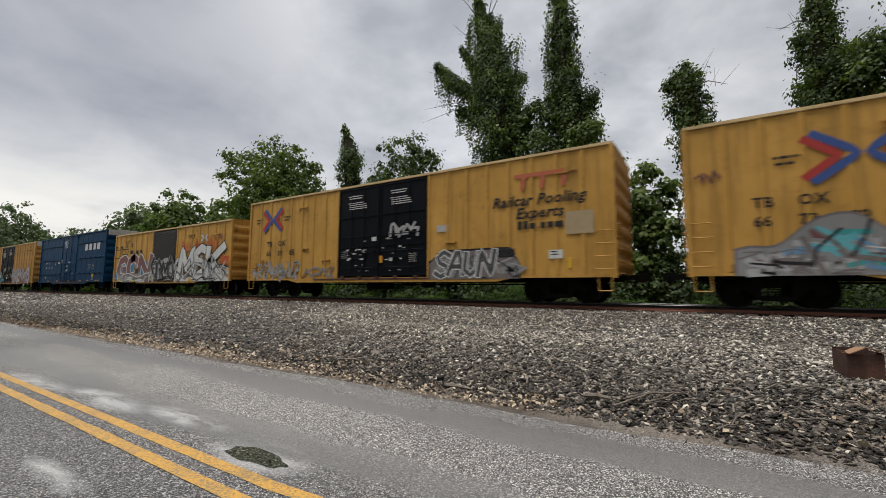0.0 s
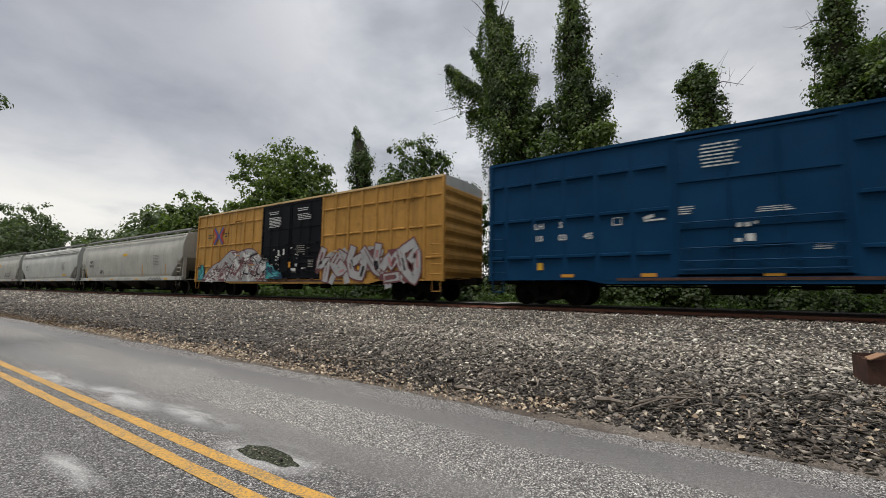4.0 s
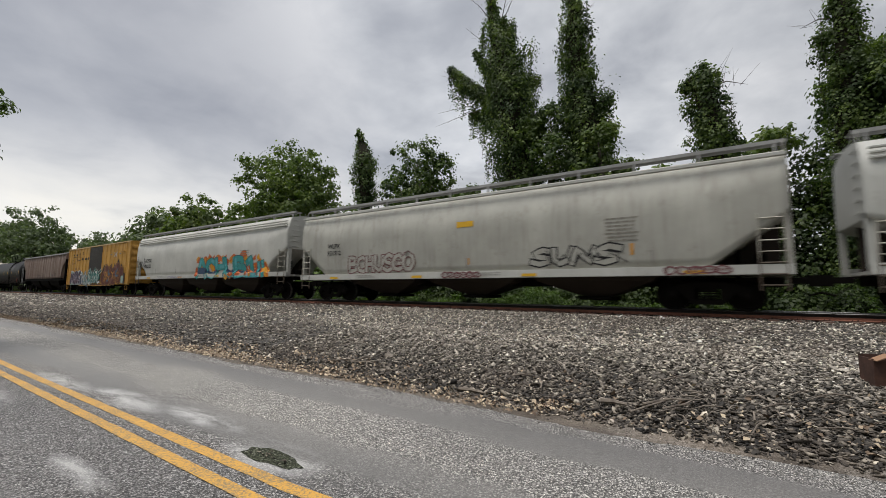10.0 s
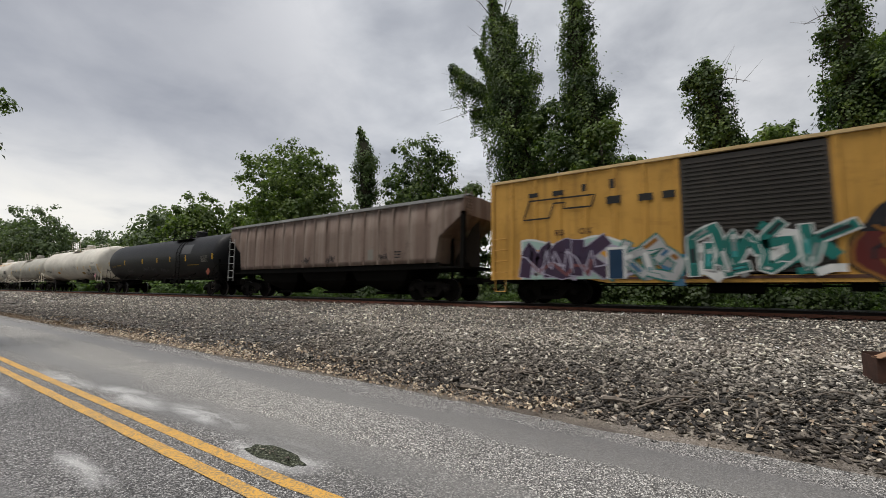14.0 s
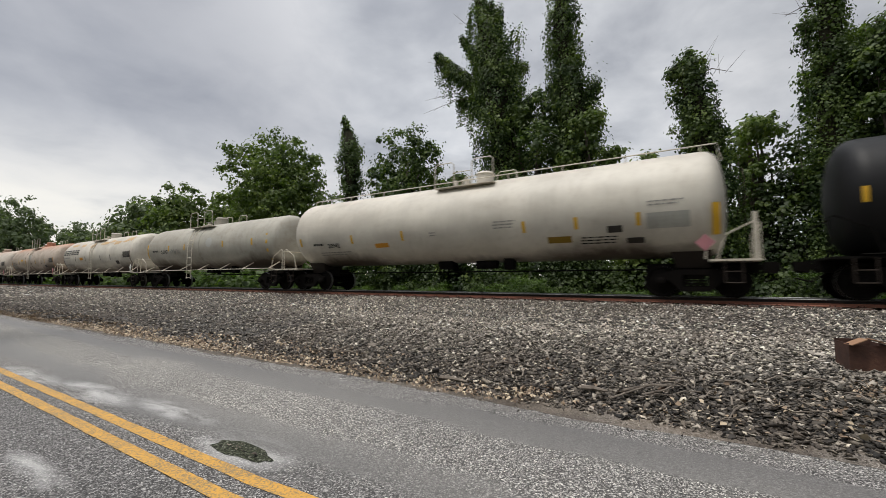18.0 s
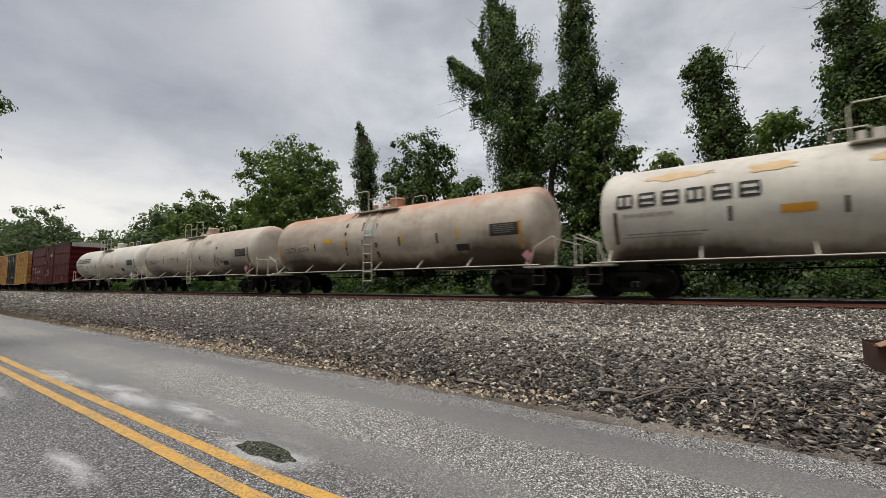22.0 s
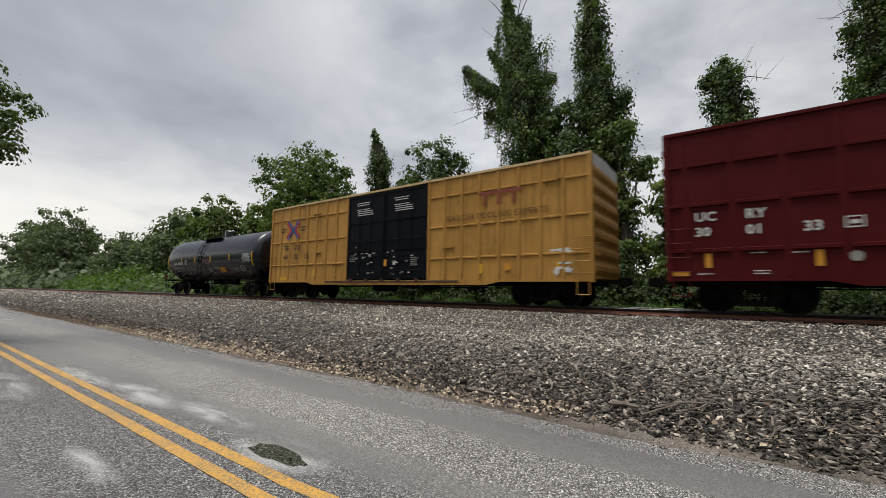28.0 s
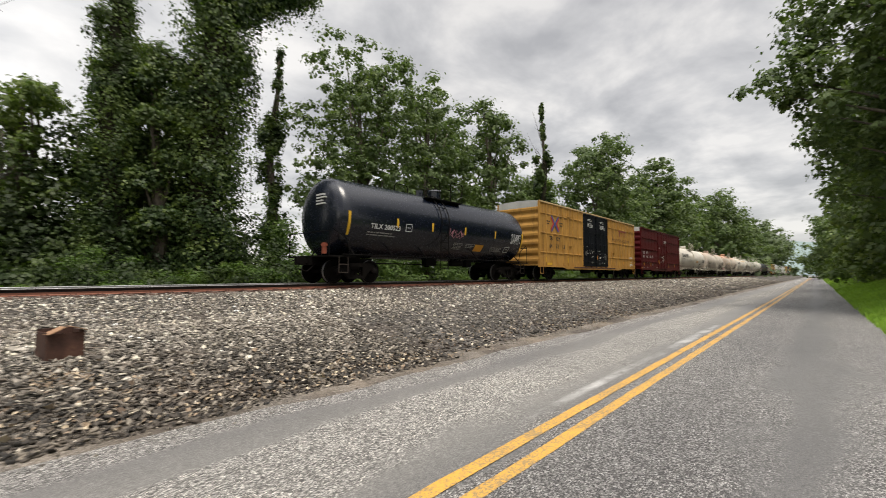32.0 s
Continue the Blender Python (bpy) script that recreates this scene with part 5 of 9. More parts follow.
def patch(bm, x0, x1, z0, z1, surf, off=0.008, nz=1):
    """A painted rectangle laid on the near side."""
    prev = None
    for k in range(nz + 1):
        z = z0 + (z1 - z0) * k / nz
        row = [bm.verts.new((x, surf(x, z) - off, z)) for x in (x0, x1)]
        if prev:
            bm.faces.new((prev[0], prev[1], row[1], row[0]))
        prev = row


def plates(car, name, rects, mat, surf, off=0.008, label="", nz=3):
    for r in rects:
        bm = bmesh.new()
        patch(bm, *r, surf, off, nz)
        part(name, bm, mat, car, label)


def small_print(car, x, z, w, h, lines, mat, surf, seed=0, name="small_print"):
    """Unreadable stencil lines as plain bars."""
    rd = random.Random(seed)
    bm = bmesh.new()
    for k in range(lines):
        z1 = z + h - h * k / lines
        px, end = x + rd.uniform(0, w * 0.08), x + w * rd.uniform(0.75, 1.0)
        while px < end:
            wd = rd.uniform(0.08, 0.26)
            patch(bm, px, min(px + wd, end), z1 - h / lines * 0.42, z1, surf, 0.009, 1)
            px += wd + 0.035
    return tagged(part(name, bm, mat, car), kind="stuff")


def stroke(bm, pts, w, surf, off):
    """A flat painted ribbon through (x, z) points."""
    fine = []
    for (x0, z0), (x1, z1) in zip(pts, pts[1:]):
        n = max(1, int(math.hypot(x1 - x0, z1 - z0) / 0.14))
        fine += [(x0 + (x1 - x0) * k / n, z0 + (z1 - z0) * k / n) for k in range(n)]
    fine.append(pts[-1])
    prev = None
    for i, (x, z) in enumerate(fine):
        a, b = fine[max(i - 1, 0)], fine[min(i + 1, len(fine) - 1)]
        dx, dz = b[0] - a[0], b[1] - a[1]
        ln = math.hypot(dx, dz) or 1
        nx, nz = -dz / ln * w / 2, dx / ln * w / 2
        if i == 0:
            x, z = x - dx / ln * w * 0.35, z - dz / ln * w * 0.35
        if i == len(fine) - 1:
            x, z = x + dx / ln * w * 0.35, z + dz / ln * w * 0.35
        row = [bm.verts.new((x + nx, surf(x, z + nz) - off, z + nz)), bm.verts.new((x - nx, surf(x, z - nz) - off, z - nz))]
        if prev:
            bm.faces.new((prev[0], prev[1], row[1], row[0]))
        prev = row


FORMS = [
    [[(0.1, 0.9), (0.5, 1.0), (0.8, 0.7), (0.6, 0.35), (0.2, 0.3), (0.15, 0.0)]],
    [[(0.5, 1.0), (0.1, 0.7), (0.2, 0.2), (0.6, 0.0), (0.9, 0.35), (0.7, 0.75), (0.35, 0.6)]],
    [[(0.3, 1.0), (0.15, 0.5), (0.7, 0.55), (0.45, 0.0)]],
    [[(0.05, 0.0), (0.2, 0.8), (0.6, 1.0), (0.9, 0.6), (0.95, 0.05)], [(0.5, 0.1), (0.55, 0.6)]],
    [[(0.1, 0.95), (0.5, 0.1), (0.65, 0.6), (0.95, 0.9)]],
    [[(0.9, 0.8), (0.4, 1.0), (0.1, 0.55), (0.4, 0.2), (0.75, 0.35), (0.6, 0.6)]],
    [[(0.15, 0.0), (0.2, 0.95)], [(0.2, 0.45), (0.6, 0.6), (0.9, 1.0)], [(0.5, 0.5), (0.85, 0.05)]],
    [[(0.0, 0.3), (0.25, 0.75), (0.5, 0.3), (0.75, 0.8), (1.0, 0.4)], [(0.3, 0.05), (0.8, 0.1)]],
]


def graffiti(car, x0, x1, z0, z1, count, surf, fill, outline="ink", back=None, accents=(), seed=0, off=0.012, weight=0.44):
    """Sprayed wild shapes, past reading: a cloud behind them, a dark outline, a fill and accents, each a layer of paint."""
    rd = random.Random(seed)
    g = thing_part("graffiti", car)
    if back:
        for bi, colour in enumerate(back):
            bm = bmesh.new()
            for k in range(int((x1 - x0) * 2.2)):
                cx, cz = rd.uniform(x0, x1), rd.uniform(z0, z0 + (z1 - z0) * 0.9)
                r = rd.uniform(0.12, 0.28) * (z1 - z0)
                for a in (rd.uniform(0, 3.14),):
                    stroke(bm, [(cx - r * math.cos(a), cz - r * math.sin(a) * 0.7), (cx, cz + r * 0.2), (cx + r * math.cos(a), cz + r * math.sin(a) * 0.7)], r * 0.9, surf, off - 0.005 + 0.0006 * bi)
            tagged(part("cloud", bm, M["spray_" + colour], g), kind="stuff")
    layers = [(outline, 1.4, 0.0)] + [(fill, 1.0, 0.002)]
    shapes = []
    step = (x1 - x0) / count
    first = rd.randrange(8)
    for i in range(count):
        w = step * rd.uniform(0.95, 1.25)
        h = (z1 - z0) * rd.uniform(0.82, 1.0)
        zb = z0 + (z1 - z0 - h) * rd.uniform(0, 1)
        lean = rd.uniform(-0.3, 0.4) * h
        for line in FORMS[(first + i * 3 + rd.randrange(2)) % 8]:
            shapes.append([(x0 + step * i + w * (px + rd.uniform(-0.13, 0.13)) + lean * (pz - 0.5), zb + h * min(1, max(0, pz + rd.uniform(-0.10, 0.10)))) for px, pz in line])
    wid = min(step, z1 - z0) * weight
    for colour, k, o in layers:
        bm = bmesh.new()
        for si, s in enumerate(shapes):
            stroke(bm, s, wid * k, surf, off + o + 0.0004 * (si % 3))
        part("fill" if k == 1.0 else "outline", bm, M["spray_" + colour], g)
    bm = bmesh.new()
    for s in shapes:
        for _ in range(2):
            i = rd.randrange(len(s) - 1)
            (ax, az), (bx, bz) = s[i], s[i + 1]
            u, v = rd.uniform(-0.1, 0.3), rd.uniform(0.6, 1.1)
            ox, oz = rd.uniform(-0.5, 0.5) * wid, rd.uniform(-0.5, 0.5) * wid
            stroke(bm, [(ax + (bx - ax) * u + ox, az + (bz - az) * u + oz), (ax + (bx - ax) * (u + v) / 2 + ox * 0.2, az + (bz - az) * (u + v) / 2 + oz * 0.4), (ax + (bx - ax) * v + ox, az + (bz - az) * v - oz)], wid * rd.uniform(0.06, 0.16), surf, off + 0.0032)
    tagged(part("line_work", bm, M["spray_" + outline], g), kind="stuff")
    for colour in accents:
        bm = bmesh.new()
        for s in shapes:
            if rd.random() < 0.75:
                i = rd.randrange(len(s) - 1)
                (ax, az), (bx, bz) = s[i], s[i + 1]
                u, v = rd.uniform(0, 0.4), rd.uniform(0.5, 0.95)
                stroke(bm, [(ax + (bx - ax) * u, az + (bz - az) * u), (ax + (bx - ax) * v, az + (bz - az) * v)], wid * rd.uniform(0.2, 0.55), surf, off + 0.004 + 0.0005 * rd.random())
        tagged(part("accent", bm, M["spray_" + colour], g), kind="stuff")
    return g


LETTERS = {}


def letter(key, *lines):
    """A sprayed letter's strokes in a unit box, each written as points x,z."""
    LETTERS[key] = [[tuple(float(v) for v in p.split(",")) for p in line.split()] for line in lines]


letter("A", "0,0 .45,1 .6,1 1,0", ".25,.35 .8,.35")
letter("B", ".1,0 .12,1 .7,.95 .75,.62 .2,.52 .85,.46 .9,.08 .1,0")
letter("C", ".92,.78 .6,1 .2,.85 .08,.45 .25,.08 .65,0 .95,.2")
letter("H", ".1,0 .16,1", ".88,0 .84,1", ".12,.48 .86,.52")
letter("K", ".12,0 .08,1", "1,1.05 .2,.45", ".3,.62 .62,.3 1.1,-.02")
letter("M", "0,0 .1,1 .5,.3 .85,1 1,0")
letter("S", ".95,.86 .55,1.02 .15,.8 .3,.55 .8,.42 .88,.14 .45,-.02 .05,.14")
letter("U", ".08,1 .14,.25 .5,0 .86,.25 .92,1")
letter("1", ".15,.72 .55,1 .55,.05", ".1,.02 .95,.02")
letter("I", ".5,0 .5,1")
letter("G", ".95,.72 .62,.98 .22,.86 .05,.48 .2,.1 .6,.02 .95,.18 .9,.42 .55,.42")
letter("O", ".5,1 .12,.8 .05,.4 .3,.05 .7,.05 .95,.4 .88,.8 .5,1 .3,.95")
letter("N", ".05,0 .12,1 .85,.05 .95,1")


def disc(bm, x, z, rx, rz, surf, off, n=14, wob=0.12, rd=None):
    """A flat sprayed blob with an uneven rim, in rings so that it follows the surface."""
    rim = [1 + (rd.uniform(-wob, wob) if rd else 0) for _ in range(n)]
    mid = bm.verts.new((x, surf(x, z) - off, z))
    prev = None
    for share in (0.5, 1.0):
        ring = []
        for k in range(n):
            px, pz = x + rx * share * rim[k] * math.cos(6.28319 * k / n), z + rz * share * rim[k] * math.sin(6.28319 * k / n)
            ring.append(bm.verts.new((px, surf(px, pz) - off, pz)))
        for k in range(n):
            j = (k + 1) % n
            bm.faces.new((mid, ring[k], ring[j]) if prev is None else (prev[k], ring[k], ring[j], prev[j]))
        prev = ring


def flame(bm, x, z, w, h, lean, surf, off):
    """One tongue of sprayed colour, broad at its foot and pointed at its tip."""
    rows = []
    for k in range(6):
        u = k / 5
        c, half_w, zz = x + lean * u * u + 0.06 * w * math.sin(6 * u), 0.5 * w * (1 - u) ** 0.7 + 0.01, z + h * u
        rows.append([bm.verts.new((px, surf(px, zz) - off, zz)) for px in (c - half_w, c, c + half_w)])
    for a, b in zip(rows, rows[1:]):
        for k in range(2):
            bm.faces.new((a[k], a[k + 1], b[k + 1], b[k]))


def word(car, text, x0, x1, z0, z1, surf, fill, outline, glow=(), weight=0.30, off=0.012, seed=0, shine=None, rim=1.3, lean=0.12, flames=()):
    """A sprayed word: each letter overlaps the one before it, with an outline, a fill, a shine and a cloud of colour behind."""
    rd = random.Random(seed)
    g = thing_part("graffiti", car)
    step = (x1 - x0) / len(text)
    for bi, colour in enumerate(glow):
        bm = bmesh.new()
        for k in range(int((x1 - x0) * 3.0)):
            x = x0 - 0.2 + (x1 - x0 + 0.4) * (k + rd.random()) / int((x1 - x0) * 3.0)
            disc(bm, x, rd.uniform(z0 + 0.15, z1 - 0.05), rd.uniform(0.2, 0.42) * (1 - 0.35 * bi), rd.uniform(0.16, 0.36) * (1 - 0.35 * bi), surf, off - 0.006 + 0.0012 * bi + 0.00002 * k, rd=rd, wob=0.25)
        tagged(part("cloud", bm, M["spray_" + colour], g), kind="stuff")
    for fi, (colour, count, height) in enumerate(flames):
        bm = bmesh.new()
        for k in range(count):
            x = x0 + (x1 - x0) * (k + rd.random()) / count
            flame(bm, x, z1 - 0.35, rd.uniform(0.25, 0.5), height * rd.uniform(0.5, 1.0), rd.uniform(-0.1, 0.35), surf, off - 0.0035 + 0.0008 * fi + 0.00004 * k)
        tagged(part("cloud", bm, M["spray_" + colour], g), kind="stuff")
    wid = step * weight
    for i, ch in enumerate(text):
        w, h = step * rd.uniform(1.0, 1.18), (z1 - z0) * rd.uniform(0.9, 1.0)
        bottom = z0 + rd.uniform(0, z1 - z0 - h)
        rims, body, gleam = bmesh.new(), bmesh.new(), bmesh.new()
        for line in LETTERS[ch]:
            pts = [(x0 + step * i + w * px + lean * h * (pz - 0.4) + rd.uniform(-0.02, 0.02), bottom + wid * 0.45 + (h - wid * 0.9) * pz) for px, pz in line]
            stroke(rims, pts, wid * rim, surf, off + 0.0016 * i)
            stroke(body, pts, wid, surf, off + 0.0016 * i + 0.0008)
            (ax, az), (bx, bz) = pts[0], pts[1]
            stroke(gleam, [(ax + (bx - ax) * 0.5, az + (bz - az) * 0.5), (ax + (bx - ax) * 0.95, az + (bz - az) * 0.95)], wid * 0.5, surf, off + 0.0016 * i + 0.0012)
        part("outline", rims, M["spray_" + outline], g)
        part("letter", body, M["spray_" + fill], g)
        if shine:
            part("shine", gleam, M["spray_" + shine], g)
        else:
            gleam.free()
    return g


def mass(car, x0, x1, z0, top, surf, colour, outline, lines, accents, seed, off=0.014):
    """One solid sprayed field under a wavy top edge, crossed by dark line work and patches of colour."""
    rd = random.Random(seed)
    g = thing_part("graffiti", car)
    n = int((x1 - x0) / 0.14)
    for name, mat, grow, lift in (("outline", outline, 0.07, 0.0), ("fill", colour, 0.0, 0.0012)):
        bm = bmesh.new()
        prev = None
        for k in range(n + 1):
            x = x0 - grow + (x1 - x0 + 2 * grow) * k / n
            zt = top((x - x0) / (x1 - x0)) + grow
            row = [bm.verts.new((x, surf(x, z) - off - lift, z)) for z in (z0 - grow * (name == "fill"), z0 + (zt - z0) * 0.33, z0 + (zt - z0) * 0.66, zt)]
            if prev:
                for j in range(3):
                    bm.faces.new((prev[j], row[j], row[j + 1], prev[j + 1]))
            prev = row
        part(name, bm, M["spray_" + mat], g)
    span = x1 - x0
    for ci, (tone, count, thick) in enumerate(accents):
        bm = bmesh.new()
        for k in range(count):
            u = rd.uniform(0.04, 0.94)
            zt = top(u)
            za, zb = rd.uniform(z0 + 0.05, zt - 0.15), rd.uniform(z0 + 0.05, zt - 0.15)
            x = x0 + span * u
            bend = rd.uniform(-0.35, 0.35)
            stroke(bm, [(x, za), (x + 0.25 + bend, (za + zb) / 2), (min(x1 - 0.1, x + rd.uniform(0.2, 0.8)), zb)], thick * rd.uniform(0.5, 1.2), surf, off + 0.0022 + 0.0006 * ci + 0.00003 * k)
        tagged(part("accent", bm, M["spray_" + tone], g), kind="stuff")
    bm = bmesh.new()
    for k in range(lines):
        u = (k + rd.random()) / lines
        zt = top(u)
        x, z = x0 + span * u, rd.uniform(z0 + 0.1, zt - 0.1)
        pts = [(x, z)]
        for _ in range(rd.randrange(2, 5)):
            x, z = min(x1 - 0.05, max(x0 + 0.05, x + rd.uniform(-0.45, 0.55))), min(zt - 0.05, max(z0 + 0.04, z + rd.uniform(-0.55, 0.55)))
            pts.append((x, z))
        stroke(bm, pts, rd.uniform(0.03, 0.075), surf, off + 0.0048 + 0.00002 * k)
    tagged(part("line_work", bm, M["spray_" + outline], g), kind="stuff")
    return g


def thing_part(name, parent):
    ob = new(name)
    ob.parent = parent
    return ob


def scribble(car, x0, x1, z0, z1, surf, colour, seed, w=0.03, n=14, name="spray_tag", off=0.012):
    rd = random.Random(seed)
    bm = bmesh.new()
    pts = []
    for k in range(n):
        u = k / (n - 1)
        pts.append((x0 + (x1 - x0) * u + rd.uniform(-0.09, 0.09) * (x1 - x0), z0 + (z1 - z0) * (0.5 + 0.5 * math.sin(k * 2.3 + seed)) * rd.uniform(0.6, 1)))
    stroke(bm, pts, w, surf, off)
    return part(name, bm, M["spray_" + colour], car)


def bubbles(car, x0, x1, z0, z1, count, surf, colour, w, seed):
    """A tag of thin-lined bubble letters: closed wobbly rings, each crossed by a stroke of its own."""
    rd = random.Random(seed)
    g = thing_part("graffiti", car)
    step = (x1 - x0) / count
    for i in range(count):
        cx, cz = x0 + step * (i + 0.5), (z0 + z1) / 2 + rd.uniform(-0.05, 0.05) * (z1 - z0)
        bm = bmesh.new()
        ring = [(cx + step * 0.58 * rd.uniform(0.75, 1.1) * math.cos(a), cz + (z1 - z0) * 0.48 * rd.uniform(0.75, 1.05) * math.sin(a)) for a in np.linspace(0.3, 6.58, 10)]
        stroke(bm, ring, w, surf, 0.012 + 0.0004 * i)
        line = [(cx + step * (px - 0.5) * 0.7, cz + (z1 - z0) * (pz - 0.5) * 0.6) for px, pz in FORMS[rd.randrange(8)][0]]
        stroke(bm, line, w * 0.8, surf, 0.0122 + 0.0004 * i)
        part("letter", bm, M["spray_" + colour], g)
    return g


def x_emblem(car, xc, zc, w, h, surf, off=0.012, plain=False):
    """Two arrows meeting point to point, red within and blue without."""
    blue = "grey_mark" if plain else "blue_mark"
    for colour, inner, lift in ((blue, 0.0, 0.0), ("red_mark", 0.17, 0.0012)):
        for sx in (-1, 1):
            bm = bmesh.new()
            tip, tail, k = xc + sx * w * (0.06 + inner), xc + sx * w * (0.46 + inner * 0.55), h * (0.5 - inner * 0.55)
            stroke(bm, [(tail, zc + k), (tip + sx * w * 0.06, zc + k * 0.22), (tip, zc), (tip + sx * w * 0.06, zc - k * 0.22), (tail, zc - k)], 0.16 * h, surf, off + lift + 0.0005 * (sx > 0))
            part("emblem", bm, M["white_mark" if plain and inner else colour], car, "faded white arrow emblem" if plain else "red and blue arrow emblem")


def boxcar(mid, half, eave, colour, name, label, style, door, door_mat, posts, hribs=(), white_top=False, sill=0.80, group="freight train"):
    """A boxcar. door: (x0, x1) of the doorway; style 'ribbed' adds horizontal pressings between the posts."""
    car = thing(name, pose(car_x(mid, 0), TRACK_Y, RAIL_Z), label=label, category="boxcar", group=group)
    mat = M[colour]
    pd = 0.045 if style == "smooth" else 0.05
    seam = 0.3 if style == "panel" else 1.0  # how far the posts stand out
    bold = 0.03 if style == "panel" else 0.0
    yw = 1.6 - pd
    floor = sill + 0.12
    for s in (-1, 1):
        for a, b in ((-half, door[0]), (door[1], half)):
            part("side_wall", one_box(a, b, min(s * yw, s * (yw - 0.06)), max(s * yw, s * (yw - 0.06)), floor, eave - 0.05), mat, car)
        # side sill, deeper between the trucks
        bm = bmesh.new()
        box(bm, -half, half, min(s * 1.585, s * 1.50), max(s * 1.585, s * 1.50), sill + 0.04, floor)
        v = [(-half + 3.4, sill + 0.04), (-half + 4.0, sill - 0.08), (half - 4.0, sill - 0.08), (half - 3.4, sill + 0.04)]
        loft(bm, [[(x, y, z) for x, z in v] for y in (s * 1.50, s * 1.58)])
        part("side_sill", bm, mat, car)
        # roof edge
        part("roof_rail", one_box(-half - 0.02, half + 0.02, min(s * 1.615, s * 1.5), max(s * 1.615, s * 1.5), eave - 0.10, eave, bevel=0.01), M["yellow_edge"] if colour.startswith("yellow") else mat, car)
        # doors
        mid_d = (door[0] + door[1]) / 2
        leaves_d = ((door[0], mid_d - 0.015), (mid_d + 0.015, door[1])) if door_mat[1] == 2 else ((door[0], door[1]),)
        for a, b in leaves_d:
            bm = bmesh.new()
            y0, y1 = s * (yw - 0.05), s * (yw + 0.012)
            box(bm, a, b, min(y0, y1), max(y0, y1), floor + 0.06, eave - 0.16)
            d = part("door", bm, M[door_mat[0]], car, door_mat[2])
            bm = bmesh.new()
            if door_mat[3] == "corrugated":
                k = 26
                for i in range(k):
                    z = floor + 0.2 + (eave - floor - 0.5) * i / (k - 1)
                    box(bm, a + 0.08, b - 0.08, min(s * (yw + 0.012), s * (yw + 0.042)), max(s * (yw + 0.012), s * (yw + 0.042)), z - 0.028, z + 0.028)
            else:
                for z in (floor + 0.08, floor + 1.35, floor + 2.7, eave - 0.22):
                    box(bm, a + 0.03, b - 0.03, min(s * (yw + 0.012), s * (yw + 0.05)), max(s * (yw + 0.012), s * (yw + 0.05)), z, z + 0.07)
                for x in (a + 0.03, b - 0.10):
                    box(bm, x, x + 0.07, min(s * (yw + 0.012), s * (yw + 0.048)), max(s * (yw + 0.012), s * (yw + 0.048)), floor + 0.15, eave - 0.22)
                for x in (a + (b - a) * 0.35, a + (b - a) * 0.65):
                    tube(bm, [(x, s * (yw + 0.06), floor + 0.2), (x, s * (yw + 0.06), eave - 0.3)], 0.02, 5)
                box(bm, a + (b - a) * 0.3, a + (b - a) * 0.7, min(s * (yw + 0.012), s * (yw + 0.06)), max(s * (yw + 0.012), s * (yw + 0.06)), floor + 0.85, floor + 1.05)
            part("door_ribs", bm, M[door_mat[0]], d)
        # door track
        part("door_track", one_box(door[0] - 1.6, door[1] + 1.6, min(s * 1.6, s * 1.57), max(s * 1.6, s * 1.57), sill + 0.02, sill + 0.10), M["rust"], car, "rusty door track")
        # posts, each its own pressing
        me = None
        for x in posts:
            if me is None:
                bm = bmesh.new()
                loft(bm, [[(-0.075, s * (yw - 0.005), z), (-0.045, s * (yw + seam * pd - 0.004), z), (0.045, s * (yw + seam * pd - 0.004), z), (0.075, s * (yw - 0.005), z)] for z in (floor + 0.03, eave - 0.10)])
                me = bpy.data.meshes.new("side_post")
                bm.to_mesh(me)
                bm.free()
                me.materials.append(mat)
            part("side_post", me, None, car, m=pose(x, 0, 0))
        edges = sorted(list(posts) + [-half, half])
        for a, b in zip(edges, edges[1:]):
            if hribs and not (a < door[0] + 0.3 and b > door[1] - 0.3) and not (a >= door[0] - 0.12 and b <= door[1] + 0.12):
                for z in hribs:
                    bm = bmesh.new()
                    loft(bm, [[(x, s * (yw - 0.005), z + 0.055), (x, s * (yw + pd * 0.9 + bold), z + 0.03), (x, s * (yw + pd * 0.9 + bold), z - 0.02 - bold), (x, s * (yw - 0.005), z - 0.05 - bold)] for x in (a + 0.09, b - 0.09)])
                    part("panel_rib", bm, mat, car)
    # ends with pressed corrugations
    for s in (-1, 1):
        bm = bmesh.new()
        nr = 7 if eave > 4.8 else 6
        z = floor
        zs = [(floor, 0.0)]
        hh = (eave - floor - 0.35) / nr
        for k in range(nr):
            z = floor + 0.12 + hh * k
            zs += [(z, 0.0), (z + hh * 0.30, 0.085), (z + hh * 0.55, 0.085), (z + hh * 0.85, 0.0)]
        zs.append((eave - 0.02, 0.0))
        loft(bm, [[(s * (half - 0.01 + d), y, z) for z, d in zs] + [(s * (half - 0.08), y, eave - 0.02), (s * (half - 0.08), y, floor)] for y in (-1.5, 1.5)])
        e = part("end_wall", bm, mat, car, "corrugated end wall")
        for yy in (-1.55, 1.55):
            part("corner_post", one_box(min(s * (half - 0.10), s * (half + 0.03)), max(s * (half - 0.10), s * (half + 0.03)), yy - 0.06, yy + 0.06, sill + 0.02, eave - 0.04), mat, car)
        if white_top:
            bm = bmesh.new()
            box(bm, min(s * (half + 0.02), s * (half + 0.045)), max(s * (half + 0.02), s * (half + 0.045)), -1.48, 1.48, eave - 0.48, eave - 0.03)
            part("end_panel", bm, M["hopper_white"], car, "whitewashed top of the end wall")
        # brake gear and rungs on the end
        for k in range(5):
            z = sill + 0.15 + 0.38 * k
            bm = bmesh.new()
